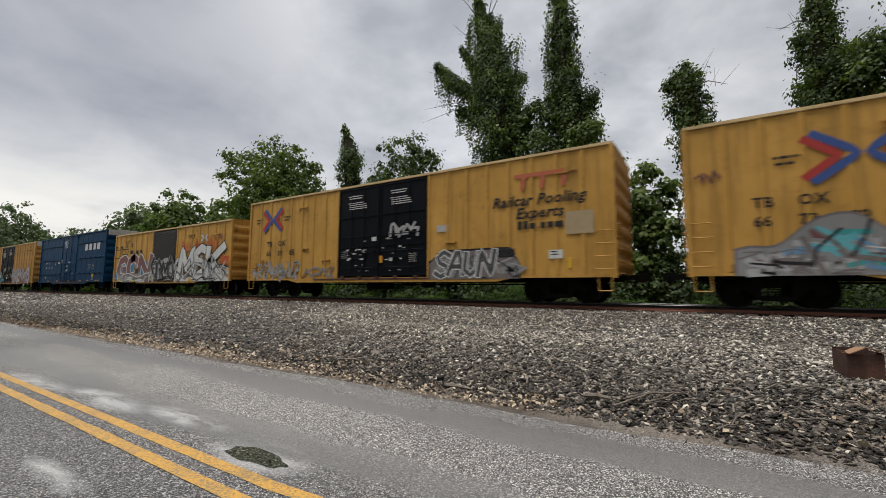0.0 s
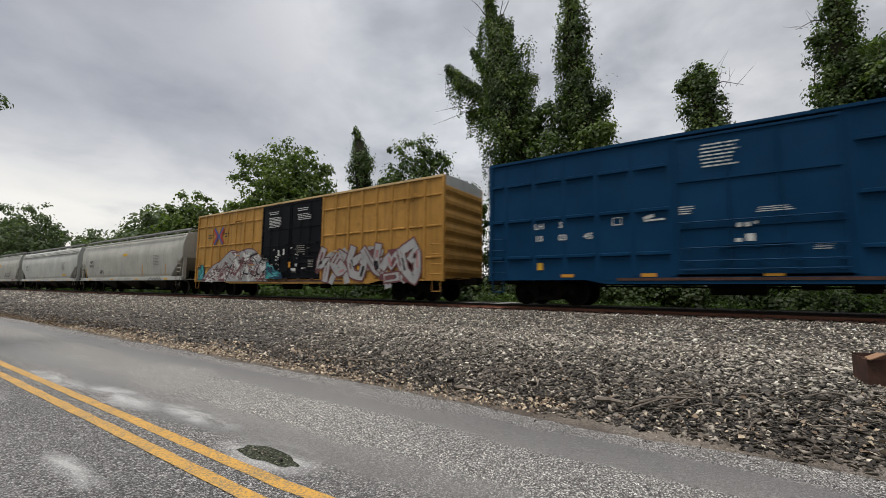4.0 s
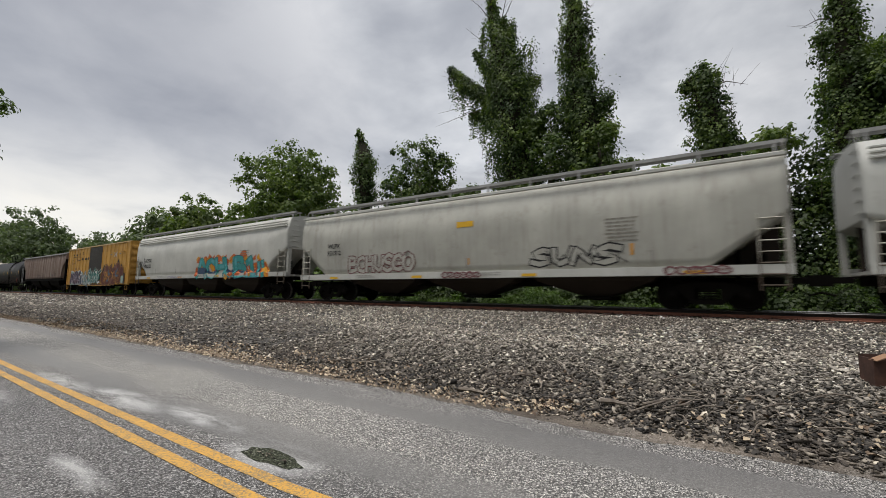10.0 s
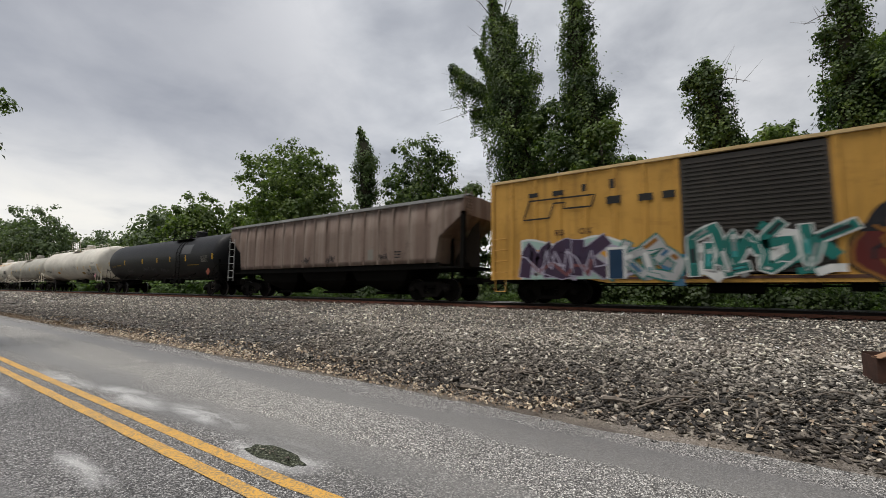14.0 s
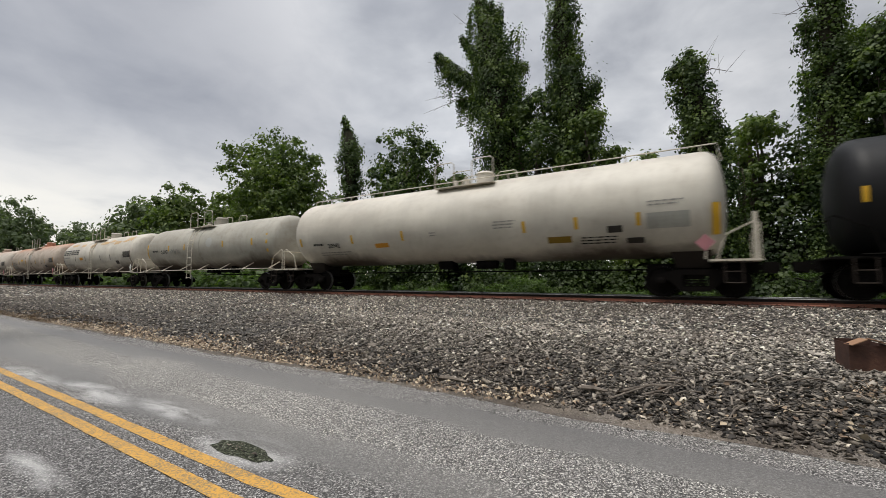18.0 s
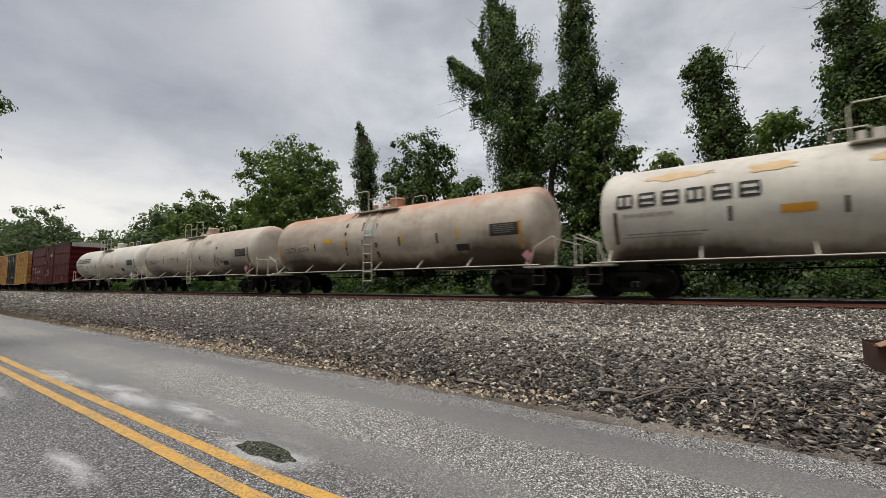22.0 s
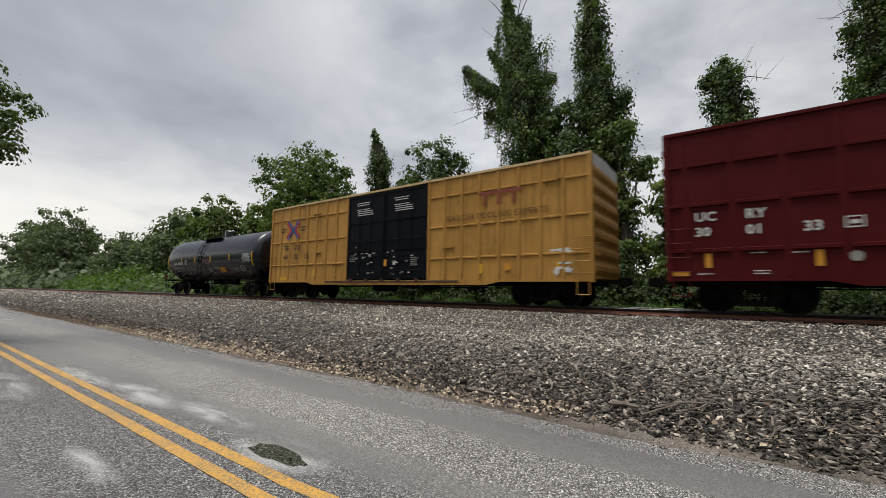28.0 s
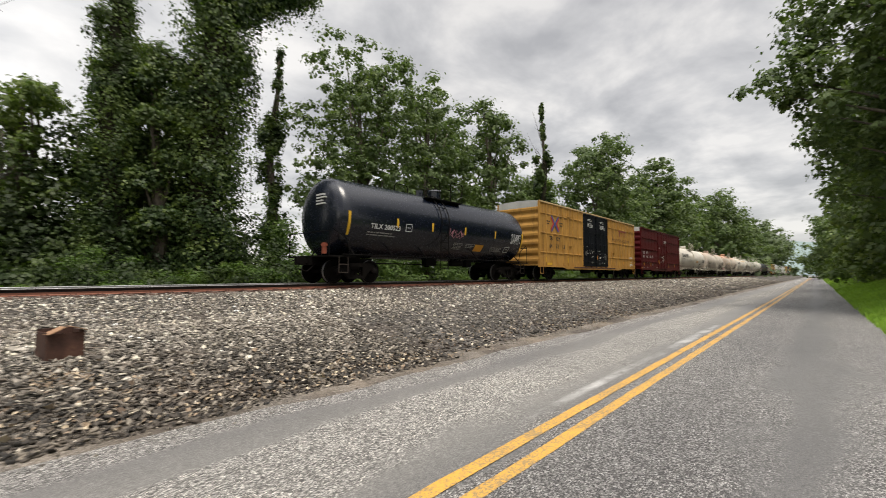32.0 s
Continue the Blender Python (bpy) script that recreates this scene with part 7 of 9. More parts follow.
def tall_yellow(mid, half, label, emblem_z=3.75, number=None, style="smooth", white_top=False, emblem=(-7.1, 1.0, 0.95)):
    posts = even(-half + 0.95, -2.62, 8) + even(2.5, half - 0.95, 8)
    hr = (1.78, 3.06, 4.33) if style == "ribbed" else ()
    car, _ = boxcar(mid, half, 5.12, "yellow_rib" if style == "ribbed" else "yellow_box", "boxcar", label, style, (-2.55, 2.43), PLUG, posts, hr, white_top)
    flush = lambda x, z: -1.585
    ex, ew, eh = emblem
    x_emblem(car, ex, emblem_z, ew, eh, flush)
    if number:
        for row, z in ((number[0], 2.62), (number[1], 2.12)):
            for k, tx in enumerate(row.split()):
                lettering(car, tx, -7.9 + 0.93 * k, z, 0.28, M["black_mark"], flush)
    for x in (ex - ew * 0.5 - 0.75, ex + ew * 0.5 + 0.15):
        small_print(car, x, emblem_z - 0.2, 0.58, 0.34, 2, M["black_mark"], flush, 8)
    black = lambda x, z: -1.62
    for x0 in (-1.9, 0.55):
        small_print(car, x0, 4.42, 1.0, 0.2, 2, M["white_mark"], black, 3)
        small_print(car, x0, 3.95, 1.15, 0.36, 4, M["white_mark"], black, 4)
    small_print(car, -2.3, 1.75, 0.42, 0.36, 4, M["grey_mark"], black, 5)
    small_print(car, 1.55, 1.5, 0.45, 0.4, 5, M["grey_mark"], black, 6)
    plates(car, "placard", [(-1.0, -0.86, 2.0, 2.14), (0.55, 0.69, 1.6, 1.74)] + ([(-0.45, -0.2, 2.5, 2.68)] if style == "smooth" else []), M["white_mark"], black, 0.004)
    plates(car, "placard", [(0.0, 0.16, 1.55, 1.85)], M["orange_mark"], black, 0.004)
    plates(car, "reflector", [(x, x + 0.12, 1.15, 1.5) for x in (-8.4, -5.2, 5.0, 8.0)] + [(-8.2, -7.5, 0.98, 1.12)], M["yellow_mark"], flush, 0.006)
    for x0, x1, z in ((-5.35, -4.75, 4.42), (-5.0, -4.6, 2.35), (-3.6, -3.1, 1.75), (3.3, 3.8, 2.2), (7.6, 8.1, 4.3)):
        bm = bmesh.new()
        box(bm, x0, x1, -1.625, -1.555, z, z + 0.05)
        box(bm, x0, x0 + 0.04, -1.61, -1.555, z - 0.14, z)
        box(bm, x1 - 0.04, x1, -1.61, -1.555, z - 0.14, z)
        part("placard_bracket", bm, M["yellow_rib"], car, "bolted card holder in body colour")
    for x in (-2.2, -1.15, -0.15, 0.85, 1.9):
        part("door_roller", one_box(x - 0.09, x + 0.09, -1.64, -1.57, 0.88, 1.0, bevel=0.01), M["rust"], car)
    # small stencils and hardware tags crowd the lower half of the doors
    rd = random.Random(int(abs(mid)))
    for tone, count in (("grey_mark", 16), ("white_mark", 16)):
        bm = bmesh.new()
        for k in range(count):
            x, z, w, h = rd.choice((-1.7, -1.1, 0.4, 1.3)) + rd.uniform(-0.35, 0.35), rd.choice((1.22, 1.45, 1.7, 1.95, 2.15, 2.5)) + rd.uniform(-0.05, 0.05), rd.uniform(0.04, 0.18), rd.uniform(0.03, 0.08)
            patch(bm, x, x + w, z, z + h, black, 0.004 + 0.0001 * k, 1)
        tagged(part("stencil_mark", bm, M[tone], car), kind="stuff")
    for z in (1.35, 2.05, 2.75):
        for x0, x1 in ((-2.35, -0.2), (0.1, 2.25)):
            bm = bmesh.new()
            tube(bm, [(x0, -1.635, z), (x1, -1.635, z)], 0.016, 5)
            for x in even(x0 + 0.15, x1 - 0.15, 3):
                box(bm, x - 0.045, x + 0.045, -1.655, -1.60, z - 0.04, z + 0.04)
            part("lock_rod", bm, M["black_door"], car)
    plates(car, "end_board", [(8.9 - 0.95, 9.3 - 0.95, 4.35, 4.5)], M["yellow_rib"], flush, 0.03)
    return car, flush


# leading tall yellow boxcars
a_car, a_s = tall_yellow(11.96, 9.4, "tall yellow boxcar with black plug doors and blue-white graffiti", 3.78, ("TB OX", "66 73 82"), white_top=True, emblem=(-5.7, 1.95, 1.2))
mass(a_car, -8.3, -2.9, 0.83, lambda u: 1.5 + 0.85 * math.exp(-((u - 0.38) / 0.16) ** 2) + 0.45 * math.exp(-((u - 0.75) / 0.13) ** 2) + 0.05 * math.sin(30 * u), a_s, "greyspray", "ash", 12, (("mauve", 6, 0.26), ("silver", 16, 0.20), ("aqua", 3, 0.12), ("cyan", 4, 0.16), ("paleblue", 6, 0.16), ("ash", 9, 0.16), ("ink", 6, 0.08), ("white", 7, 0.04)), 5)
scribble(a_car, -9.15, -8.6, 3.4, 3.85, a_s, "mauve", 25, 0.06, 8)
b_car, b_s = tall_yellow(-8.82, 9.46, "tall yellow boxcar with black plug doors and a railcar slogan", 4.0, ("TB OX", "66 09 85"), emblem=(-7.45, 1.4, 1.1))
lettering(b_car, "Railcar Pooling", 5.3, 3.36, 0.385, M["black_mark"], b_s, slant=0.25)
lettering(b_car, "Experts", 6.2, 2.90, 0.385, M["black_mark"], b_s, slant=0.25)
plates(b_car, "emblem", [(x, x + w, 2.52, 2.52 + h) for x, w, h in ((6.28, 0.16, 0.28), (6.5, 0.16, 0.28), (6.72, 0.2, 0.2), (7.0, 0.05, 0.05), (7.1, 0.18, 0.2), (7.34, 0.2, 0.2), (7.6, 0.28, 0.2))], M["black_mark"], b_s, 0.012, "plain dark block of the emblem")
bm = bmesh.new()
for x0, x1 in ((6.22, 6.82), (6.92, 7.52), (7.62, 8.28)):
    stroke(bm, [(x0, 4.4), (x1, 4.4)], 0.15, b_s, 0.012)
    stroke(bm, [((x0 + x1) / 2, 4.36), ((x0 + x1) / 2 - 0.06, 3.95)], 0.16, b_s, 0.0125)
part("emblem", bm, M["bleached_red"], b_car, "faded red block emblem")
mass(b_car, 2.6, 6.3, 0.82, lambda u: 1.45 + 0.42 * min(1.0, max(0.0, u) / 0.15) - 0.5 * max(0.0, (u - 0.93) / 0.07), b_s, "ash", "ink", 6, (("greyspray", 10, 0.22), ("dim", 8, 0.12), ("silver", 8, 0.05)), 8)
word(b_car, "SAUN", 2.85, 5.35, 0.86, 1.92, b_s, "dim", "white", weight=0.26, off=0.026, seed=8, rim=1.6, lean=0.1)
plates(b_car, "paint_patch", [(5.42, 6.16, 1.58, 1.86)], M["spray_ink"], b_s, 0.030, "black sprayed block")
plates(b_car, "primer_patch", [(2.92, 3.43, 2.66, 2.93)], M["spray_silver"], b_s, 0.010, "silver sprayed patch")
graffiti(b_car, -8.8, -5.0, 0.95, 1.8, 6, b_s, "greyspray", "silver", accents=("silver", "gold", "ink", "ink"), back=("greyspray", "silver", "greyspray", "gold"), seed=9, weight=0.16)
graffiti(b_car, -4.9, -2.9, 0.95, 1.45, 3, b_s, "greyspray", "greyspray", accents=("silver", "gold"), back=("greyspray", "gold"), seed=10, weight=0.14)
graffiti(b_car, 0.5, 2.2, 2.6, 3.2, 3, lambda x, z: -1.62, "chrome", "chrome", seed=4, weight=0.16)
plates(b_car, "primer_patch", [(7.95, 8.85, 2.25, 3.0)], M["primer"], b_s, 0.016, "pale grey primer patch")
plates(b_car, "notice", [(7.38, 7.84, 1.47, 1.76)], M["white_mark"], b_s, 0.016)
small_print(b_car, 7.42, 1.54, 0.38, 0.18, 2, M["black_mark"], lambda x, z: -1.597, 15)

CORR = ("dark_door", 1, "dark corrugated sliding door", "corrugated")


def old_yellow(mid, half, label, ox=0.0, oz=0.0):
    posts = even(-half + 0.8, -1.80, 7) + even(1.62, half - 0.8, 7)
    car, _ = boxcar(mid, half, 4.43, "yellow_box", "boxcar", label, "smooth", (-1.72, 1.5), CORR, posts)
    flush = lambda x, z: -1.585
    # open line emblem with plain blocks round it
    bm = bmesh.new()
    stroke(bm, [(ox + x, oz + z) for x, z in ((-6.33, 3.57), (-4.11, 3.55), (-4.23, 3.18), (-5.14, 3.19), (-5.08, 3.39), (-5.47, 3.41), (-5.63, 2.92), (-6.56, 2.91), (-6.33, 3.57))], 0.055, flush, 0.012)
    part("emblem", bm, M["black_mark"], car, "black open line emblem")
    for x, z, w, h in ((-6.18, 3.76, 0.34, 0.15), (-5.31, 3.74, 0.38, 0.17), (-4.45, 3.81, 0.14, 0.24), (-3.58, 3.83, 0.15, 0.30), (-3.55, 3.31, 0.42, 0.24), (-2.64, 3.29, 0.40, 0.22), (-2.02, 3.30, 0.34, 0.22)):
        plates(car, "emblem", [(ox + x - w / 2, ox + x + w / 2, oz + z - h / 2, oz + z + h / 2)], M["black_mark"], flush, 0.012, "plain dark block of the emblem")
    for tx, x in (("RB", -5.45), ("OX", -4.65)):
        lettering(car, tx, x + ox, 2.3, 0.2, M["brown_mark"], flush)
    for x0, z in ((-6.2, 3.9), (3.0, 3.75), (5.9, 3.6)) if ox else ((5.9, 3.6),):
        bm = bmesh.new()
        box(bm, x0, x0 + 0.75, -1.64, -1.555, z, z + 0.05)
        box(bm, x0, x0 + 0.75, -1.60, -1.555, z - 0.13, z)
        part("placard_bracket", bm, M["yellow_box"], car, "bolted card holder in body colour")
    return car, flush


c_car, c_s = old_yellow(-27.96, 7.9, "yellow boxcar with dark corrugated door and big white graffiti letters", -1.45, -0.28)
plates(c_car, "reflector", [(-7.06, -6.6, 0.86, 1.03), (-4.61, -4.14, 0.82, 0.96), (3.4, 3.85, 0.84, 0.98)], M["yellow_mark"], lambda x, z: -1.61, 0.03, "yellow reflective tape")
mass(c_car, 1.55, 7.82, 0.83, lambda u: 1.75 + 0.25 * math.sin(9 * u) - 0.3 * u, c_s, "white", "ink", 6, (("greyspray", 12, 0.2), ("gold", 4, 0.16), ("ink", 8, 0.07)), 12, off=0.014)
word(c_car, "MSK", 2.15, 6.85, 0.9, 3.1, c_s, "white", "ink", weight=0.31, off=0.024, seed=12, rim=1.28, lean=0.12, flames=(("flame", 7, 1.0), ("orange", 5, 0.8)))
graffiti(c_car, 1.5, 2.5, 0.9, 2.5, 1, c_s, "white", "ink", accents=("greyspray",), seed=15, off=0.02, weight=0.24)
plates(c_car, "primer_patch", [(6.9, 7.75, 1.75, 2.35)], M["spray_flame"], c_s, 0.012, "orange sprayed patch")
scribble(c_car, 6.6, 7.3, 3.2, 3.8, c_s, "mauve", 16, 0.04, 9)
for x, z, rx_, rz_ in ((-6.3, 1.9, 0.55, 0.5), (-4.83, 1.95, 0.4, 0.45), (-4.05, 2.15, 0.35, 0.45), (-2.9, 1.8, 0.55, 0.55), (-7.3, 1.25, 0.38, 0.38), (-5.6, 1.05, 0.5, 0.2), (-3.2, 1.05, 0.5, 0.2)):
    bm = bmesh.new()
    disc(bm, x, z, rx_, rz_, c_s, 0.010 - 0.0002 * x, 16, 0.2, random.Random(int(x * 7)))
    part("paint_patch", bm, M["spray_azure"], c_car, "sky-blue sprayed cloud")
word(c_car, "GON", -7.15, -2.05, 0.82, 2.85, c_s, "two_tone", "white", weight=0.30, off=0.022, seed=13, rim=1.32, lean=0.08)
mass(c_car, -6.2, -2.0, 0.80, lambda u: 1.28 + 0.14 * math.sin(8 * u), c_s, "ash", "white", 5, (("silver", 9, 0.16), ("mint", 4, 0.16), ("white", 6, 0.06)), 19, off=0.030)
plates(c_car, "paint_patch", [(-4.16, -3.64, 1.43, 1.80)], M["dark_door"], c_s, 0.038, "dark sprayed block")
graffiti(c_car, -1.6, 1.5, 0.95, 2.5, 4, lambda x, z: -1.64, "ink", "silver", accents=("ink",), back=("silver", "chrome", "silver"), seed=14, weight=0.3)
x_emblem(c_car, 5.0, 3.5, 0.6, 0.45, c_s, plain=True)
for k, (tone, w, n, z0, z1) in enumerate((("greyspray", 0.13, 9, 1.0, 2.2), ("dim", 0.08, 12, 1.1, 2.5), ("ink", 0.035, 16, 0.95, 2.4), ("white", 0.06, 13, 1.0, 2.6))):
    scribble(c_car, 2.3, 7.3, z0, z1, c_s, tone, 91 + k, w, n, off=0.033 + 0.001 * k)

# blue boxcar
d_posts = even(-7.3, -2.05, 6) + even(1.8, 7.2, 6)
d_car, _ = boxcar(-45.71, 7.92, 5.10, "blue", "boxcar", "dark blue boxcar with white block emblem and plug door", "panel", (-1.98, 1.72), ("blue", 1, "blue plug door", "plug"), d_posts, (1.63, 2.93, 4.23), True)
d_s = lambda x, z: -1.566
d_door = lambda x, z: -1.61
for x0, x1 in ((3.57, 4.12), (4.42, 5.02), (5.36, 5.84), (6.12, 6.70)):
    plates(d_car, "emblem", [(x0, x1, 3.56, 4.10)], M["white_mark"], d_s, 0.012, "plain white block of the emblem")
small_print(d_car, -1.3, 3.92, 0.92, 0.72, 7, M["white_mark"], d_door, 2)
for tx, x, z in (("LH", -6.22, 2.58), ("S", -5.36, 2.58), ("10", -6.2, 2.16), ("03", -5.38, 2.16), ("45", -4.55, 2.16)):
    lettering(d_car, tx, x, z, 0.2, M["white_mark"], d_s)
bm = bmesh.new()
stroke(bm, [(-3.66, 2.54), (-3.42, 2.54), (-3.42, 2.76), (-3.66, 2.76), (-3.66, 2.54)], 0.03, d_s, 0.012)
stroke(bm, [(-2.75, 2.60), (-2.25, 2.62)], 0.05, d_s, 0.012)
stroke(bm, [(-2.75, 2.68), (-2.55, 2.74)], 0.10, d_s, 0.013)
part("frame_mark", bm, M["white_mark"], d_car)
small_print(d_car, -1.85, 2.66, 0.38, 0.26, 4, M["white_mark"], d_door, 21)
small_print(d_car, -0.1, 2.58, 0.85, 0.16, 3, M["white_mark"], d_door, 22)
small_print(d_car, 1.0, 1.55, 0.4, 0.16, 3, M["white_mark"], d_door, 23)
plates(d_car, "placard", [(-0.52, -0.42, 2.24, 2.36), (-0.34, -0.24, 2.24, 2.36), (-0.16, -0.08, 2.3, 2.38), (-0.56, -0.44, 1.84, 1.94), (-0.34, -0.16, 1.85, 2.05)], M["white_mark"], d_door, 0.006)
small_print(d_car, 4.47, 1.83, 0.2, 0.52, 4, M["grey_mark"], d_s, 6)
small_print(d_car, 4.84, 1.83, 0.2, 0.52, 4, M["grey_mark"], d_s, 8)
small_print(d_car, 5.33, 1.90, 0.5, 0.46, 4, M["grey_mark"], d_s, 7)
plates(d_car, "notice", [(5.36, 5.80, 1.30, 1.52)], M["yellow_mark"], d_s, 0.012, "yellow notice")
plates(d_car, "notice", [(5.42, 5.74, 1.53, 1.62)], M["white_mark"], d_s, 0.012)
small_print(d_car, 5.4, 1.0, 0.45, 0.22, 2, M["white_mark"], d_s, 9)
plates(d_car, "notice", [(-6.12, -5.94, 1.18, 1.42)], M["yellow_mark"], d_s, 0.012, "yellow notice")
plates(d_car, "reflector", [(x, x + 0.4, 0.93, 1.03) for x in (-5.3, -2.9, 0.0, 2.8, 4.5, 6.2, 6.7)], M["orange_mark"], lambda x, z: -1.59, 0.004, "dull orange reflective tape")
for z in (1.12, 1.36, 1.72, 2.45):
    bm = bmesh.new()
    tube(bm, [(-1.85, -1.635, z), (1.6, -1.635, z)], 0.018, 5)
    for x in (-1.7, -0.9, -0.1, 0.7, 1.5):
        box(bm, x - 0.05, x + 0.05, -1.66, -1.60, z - 0.04, z + 0.04)
    part("lock_rod", bm, M["blue"], d_car)

e_car, e_s = tall_yellow(-65.38, 9.68, "tall ochre boxcar with black plug doors and silver graffiti", 3.65, None, "ribbed", white_top=True)
mass(e_car, -8.7, -1.75, 0.84, lambda u: 0.95 + 1.66 * min(1.0, max(0.0, u) / 0.46) ** 0.75 * (1.0 - max(0.0, (u - 0.76) / 0.24) ** 2 * 0.8) + 0.16 * (abs(math.sin(11 * u)) - 0.6), e_s, "silver", "mauve", 44, (("white", 30, 0.22), ("greyspray", 16, 0.13), ("mauve", 12, 0.16), ("ink", 26, 0.09), ("white", 18, 0.06)), 21, off=0.03)
mass(e_car, -9.25, -8.62, 0.9, lambda u: 1.75 - 0.2 * math.sin(7 * u), e_s, "aqua", "navy", 3, (("cyan", 3, 0.12),), 23, off=0.022)
mass(e_car, -1.85, -0.75, 0.98, lambda u: 1.85 - 0.75 * u + 0.1 * math.sin(12 * u), lambda x, z: -1.655, "aqua", "navy", 5, (("navy", 6, 0.22), ("teal", 5, 0.16), ("cyan", 3, 0.08)), 24, off=0.004)
small_print(e_car, -1.9, 3.72, 1.15, 0.58, 7, M["white_mark"], lambda x, z: -1.622, 13)
small_print(e_car, 0.6, 2.25, 0.7, 0.42, 4, M["grey_mark"], lambda x, z: -1.622, 14)
plates(e_car, "placard", [(-0.95, -0.82, 2.2, 2.5), (-0.5, -0.38, 2.22, 2.55), (0.25, 0.6, 1.3, 1.5)], M["white_mark"], lambda x, z: -1.622, 0.006)
graffiti(e_car, 2.3, 8.6, 0.85, 2.4, 6, e_s, "silver", "mauve", accents=("pink", "mauve", "ink"), back=("silver", "mauve"), seed=22, off=0.03, weight=0.34)

# grey covered hoppers
def hopper_marks(car, surf, marks, half, sill):
    flat = lambda x, z: -1.604
    small_print(car, 5.2, 2.0, 1.1, 0.8, 7, M["faint_mark"], surf, 3)
    plates(car, "reflector", [(x, x + 0.55, sill[0] + 0.04, sill[0] + 0.14) for x in (-half + 2.2, -2.5, 2.4, half - 2.4)], M["yellow_mark"], flat, 0.006, "yellow reflective strip")
    small_print(car, -half + 4.0, sill[0] + 0.06, 1.2, 0.14, 2, M["grey_mark"], flat, 4)
    small_print(car, 0.2, sill[0] + 0.06, 1.5, 0.14, 2, M["grey_mark"], flat, 5)
    plates(car, "seam_mark", [(x, x + 0.05, 1.36 + sill[0] - 0.95, 1.72 + sill[0] - 0.95) for x in (-6.3, -3.1, 0.1, 3.3, 6.5)], M["grey_mark"], surf, 0.008)
    size, x = (0.285, 1.6) if marks[0] == "AOKX" else (0.22, 1.95)
    for k in range(2):
        lettering(car, marks[k], -half + x, 2.5 - 1.5 * size * k, size, M["black_mark"], surf)


f_car, f_s = hopper(-86.72, 9.76, 4.19, "hopper_grey", "dusty light grey covered hopper car with bulging sides", ribbed_top=False, triangle=(1.7, 2.5))
hopper_marks(f_car, f_s, ("WLPX", "921445"), 9.67, (0.95, 1.22))
plates(f_car, "notice", [(-0.3, 0.45, 2.9, 3.12)], M["yellow_mark"], f_s, 0.01, "yellow notice")
plates(f_car, "rust_strip", [(x, x + 0.09, 1.3, 2.1) for x in (-8.6, 3.4, 7.2)], M["orange_mark"], f_s, 0.012)
scribble(f_car, -5.2, -4.3, 1.5, 1.95, f_s, "ink", 5, 0.05)
scribble(f_car, 4.6, 6.8, 0.96, 1.2, lambda x, z: -1.605, "greyspray", 6, 0.10)
g_car, g_s = hopper(-107.7, 9.86, 4.18, "hopper_white", "pale grey covered hopper car with ribbed top edge", triangle=(1.9, 2.3))
hopper_marks(g_car, g_s, ("MBKX", "175113"), 9.8, (0.95, 1.22))
plates(g_car, "notice", [(5.6, 6.6, 1.45, 1.65)], M["yellow_mark"], g_s, 0.01, "yellow notice")
h_car, h_s = hopper(-128.65, 9.74, 4.25, "hopper_grey", "grey covered hopper car with black and red spray tags", ribbed_top=False, triangle=(1.8, 2.6), sill_z=(0.98, 1.25))
hopper_marks(h_car, h_s, ("WLPX", "921912"), 9.7, (0.98, 1.25))
plates(h_car, "notice", [(-0.3, 0.45, 2.95, 3.17)], M["yellow_mark"], h_s, 0.01, "yellow notice")
word(h_car, "BCHUSGO", -6.3, -2.5, 1.28, 2.12, h_s, "bare", "mauve", weight=0.30, seed=32, rim=1.55, lean=0.05)
word(h_car, "SUNS", 2.75, 5.55, 1.34, 2.0, h_s, "bare", "ink", weight=0.24, seed=31, rim=1.6, lean=0.15)
scribble(h_car, 3.0, 5.7, 1.4, 1.95, h_s, "ink", 35, 0.025, 15, off=0.022)
bubbles(h_car, -0.95, 0.75, 1.0, 1.24, 6, lambda x, z: -1.605, "mauve", 0.045, 33)
bubbles(h_car, 6.8, 8.4, 1.0, 1.24, 5, lambda x, z: -1.605, "mauve", 0.045, 34)
plates(h_car, "rust_strip", [(5.93, 6.02, 1.62, 1.98), (0.2, 0.26, 1.5, 1.75)], M["orange_mark"], h_s, 0.012)
i_car, i_s = hopper(-149.38, 9.72, 4.43, "hopper_pale", "grey covered hopper car with large teal and orange graffiti", triangle=(1.8, 2.7), sill_z=(1.22, 1.47))
hopper_marks(i_car, i_s, ("AOKX", "90223"), 9.7, (1.22, 1.47))
i_face = lambda x, z: min(i_s(x, z), -1.60) if z < 1.5 else i_s(x, z)
word(i_car, "ACHUB1", 0.1, 6.95, 1.16, 2.55, i_face, "aqua", "navy", glow=("flame", "amber"), weight=0.31, off=0.014, seed=41, shine="cyan", rim=1.16, lean=-0.10, flames=(("flame", 9, 0.55), ("amber", 7, 0.5)))
word(i_car, "II", 6.95, 7.75, 1.16, 2.2, i_face, "aqua", "navy", weight=0.7, off=0.024, seed=42, shine="cyan", rim=1.16, lean=-0.1)
mass(i_car, 7.1, 8.1, 1.2, lambda u: 2.15 - 0.5 * max(0.0, u) ** 2 + 0.12 * math.sin(11 * u), i_face, "flame", "amber", 0, (("amber", 4, 0.12),), 43, off=0.012)
scribble(i_car, -9.4, -8.0, 2.0, 3.0, i_s, "ink", 8, 0.04)
scribble(i_car, -4.0, -2.0, 1.25, 1.45, lambda x, z: -1.605, "lilac", 9, 0.06)

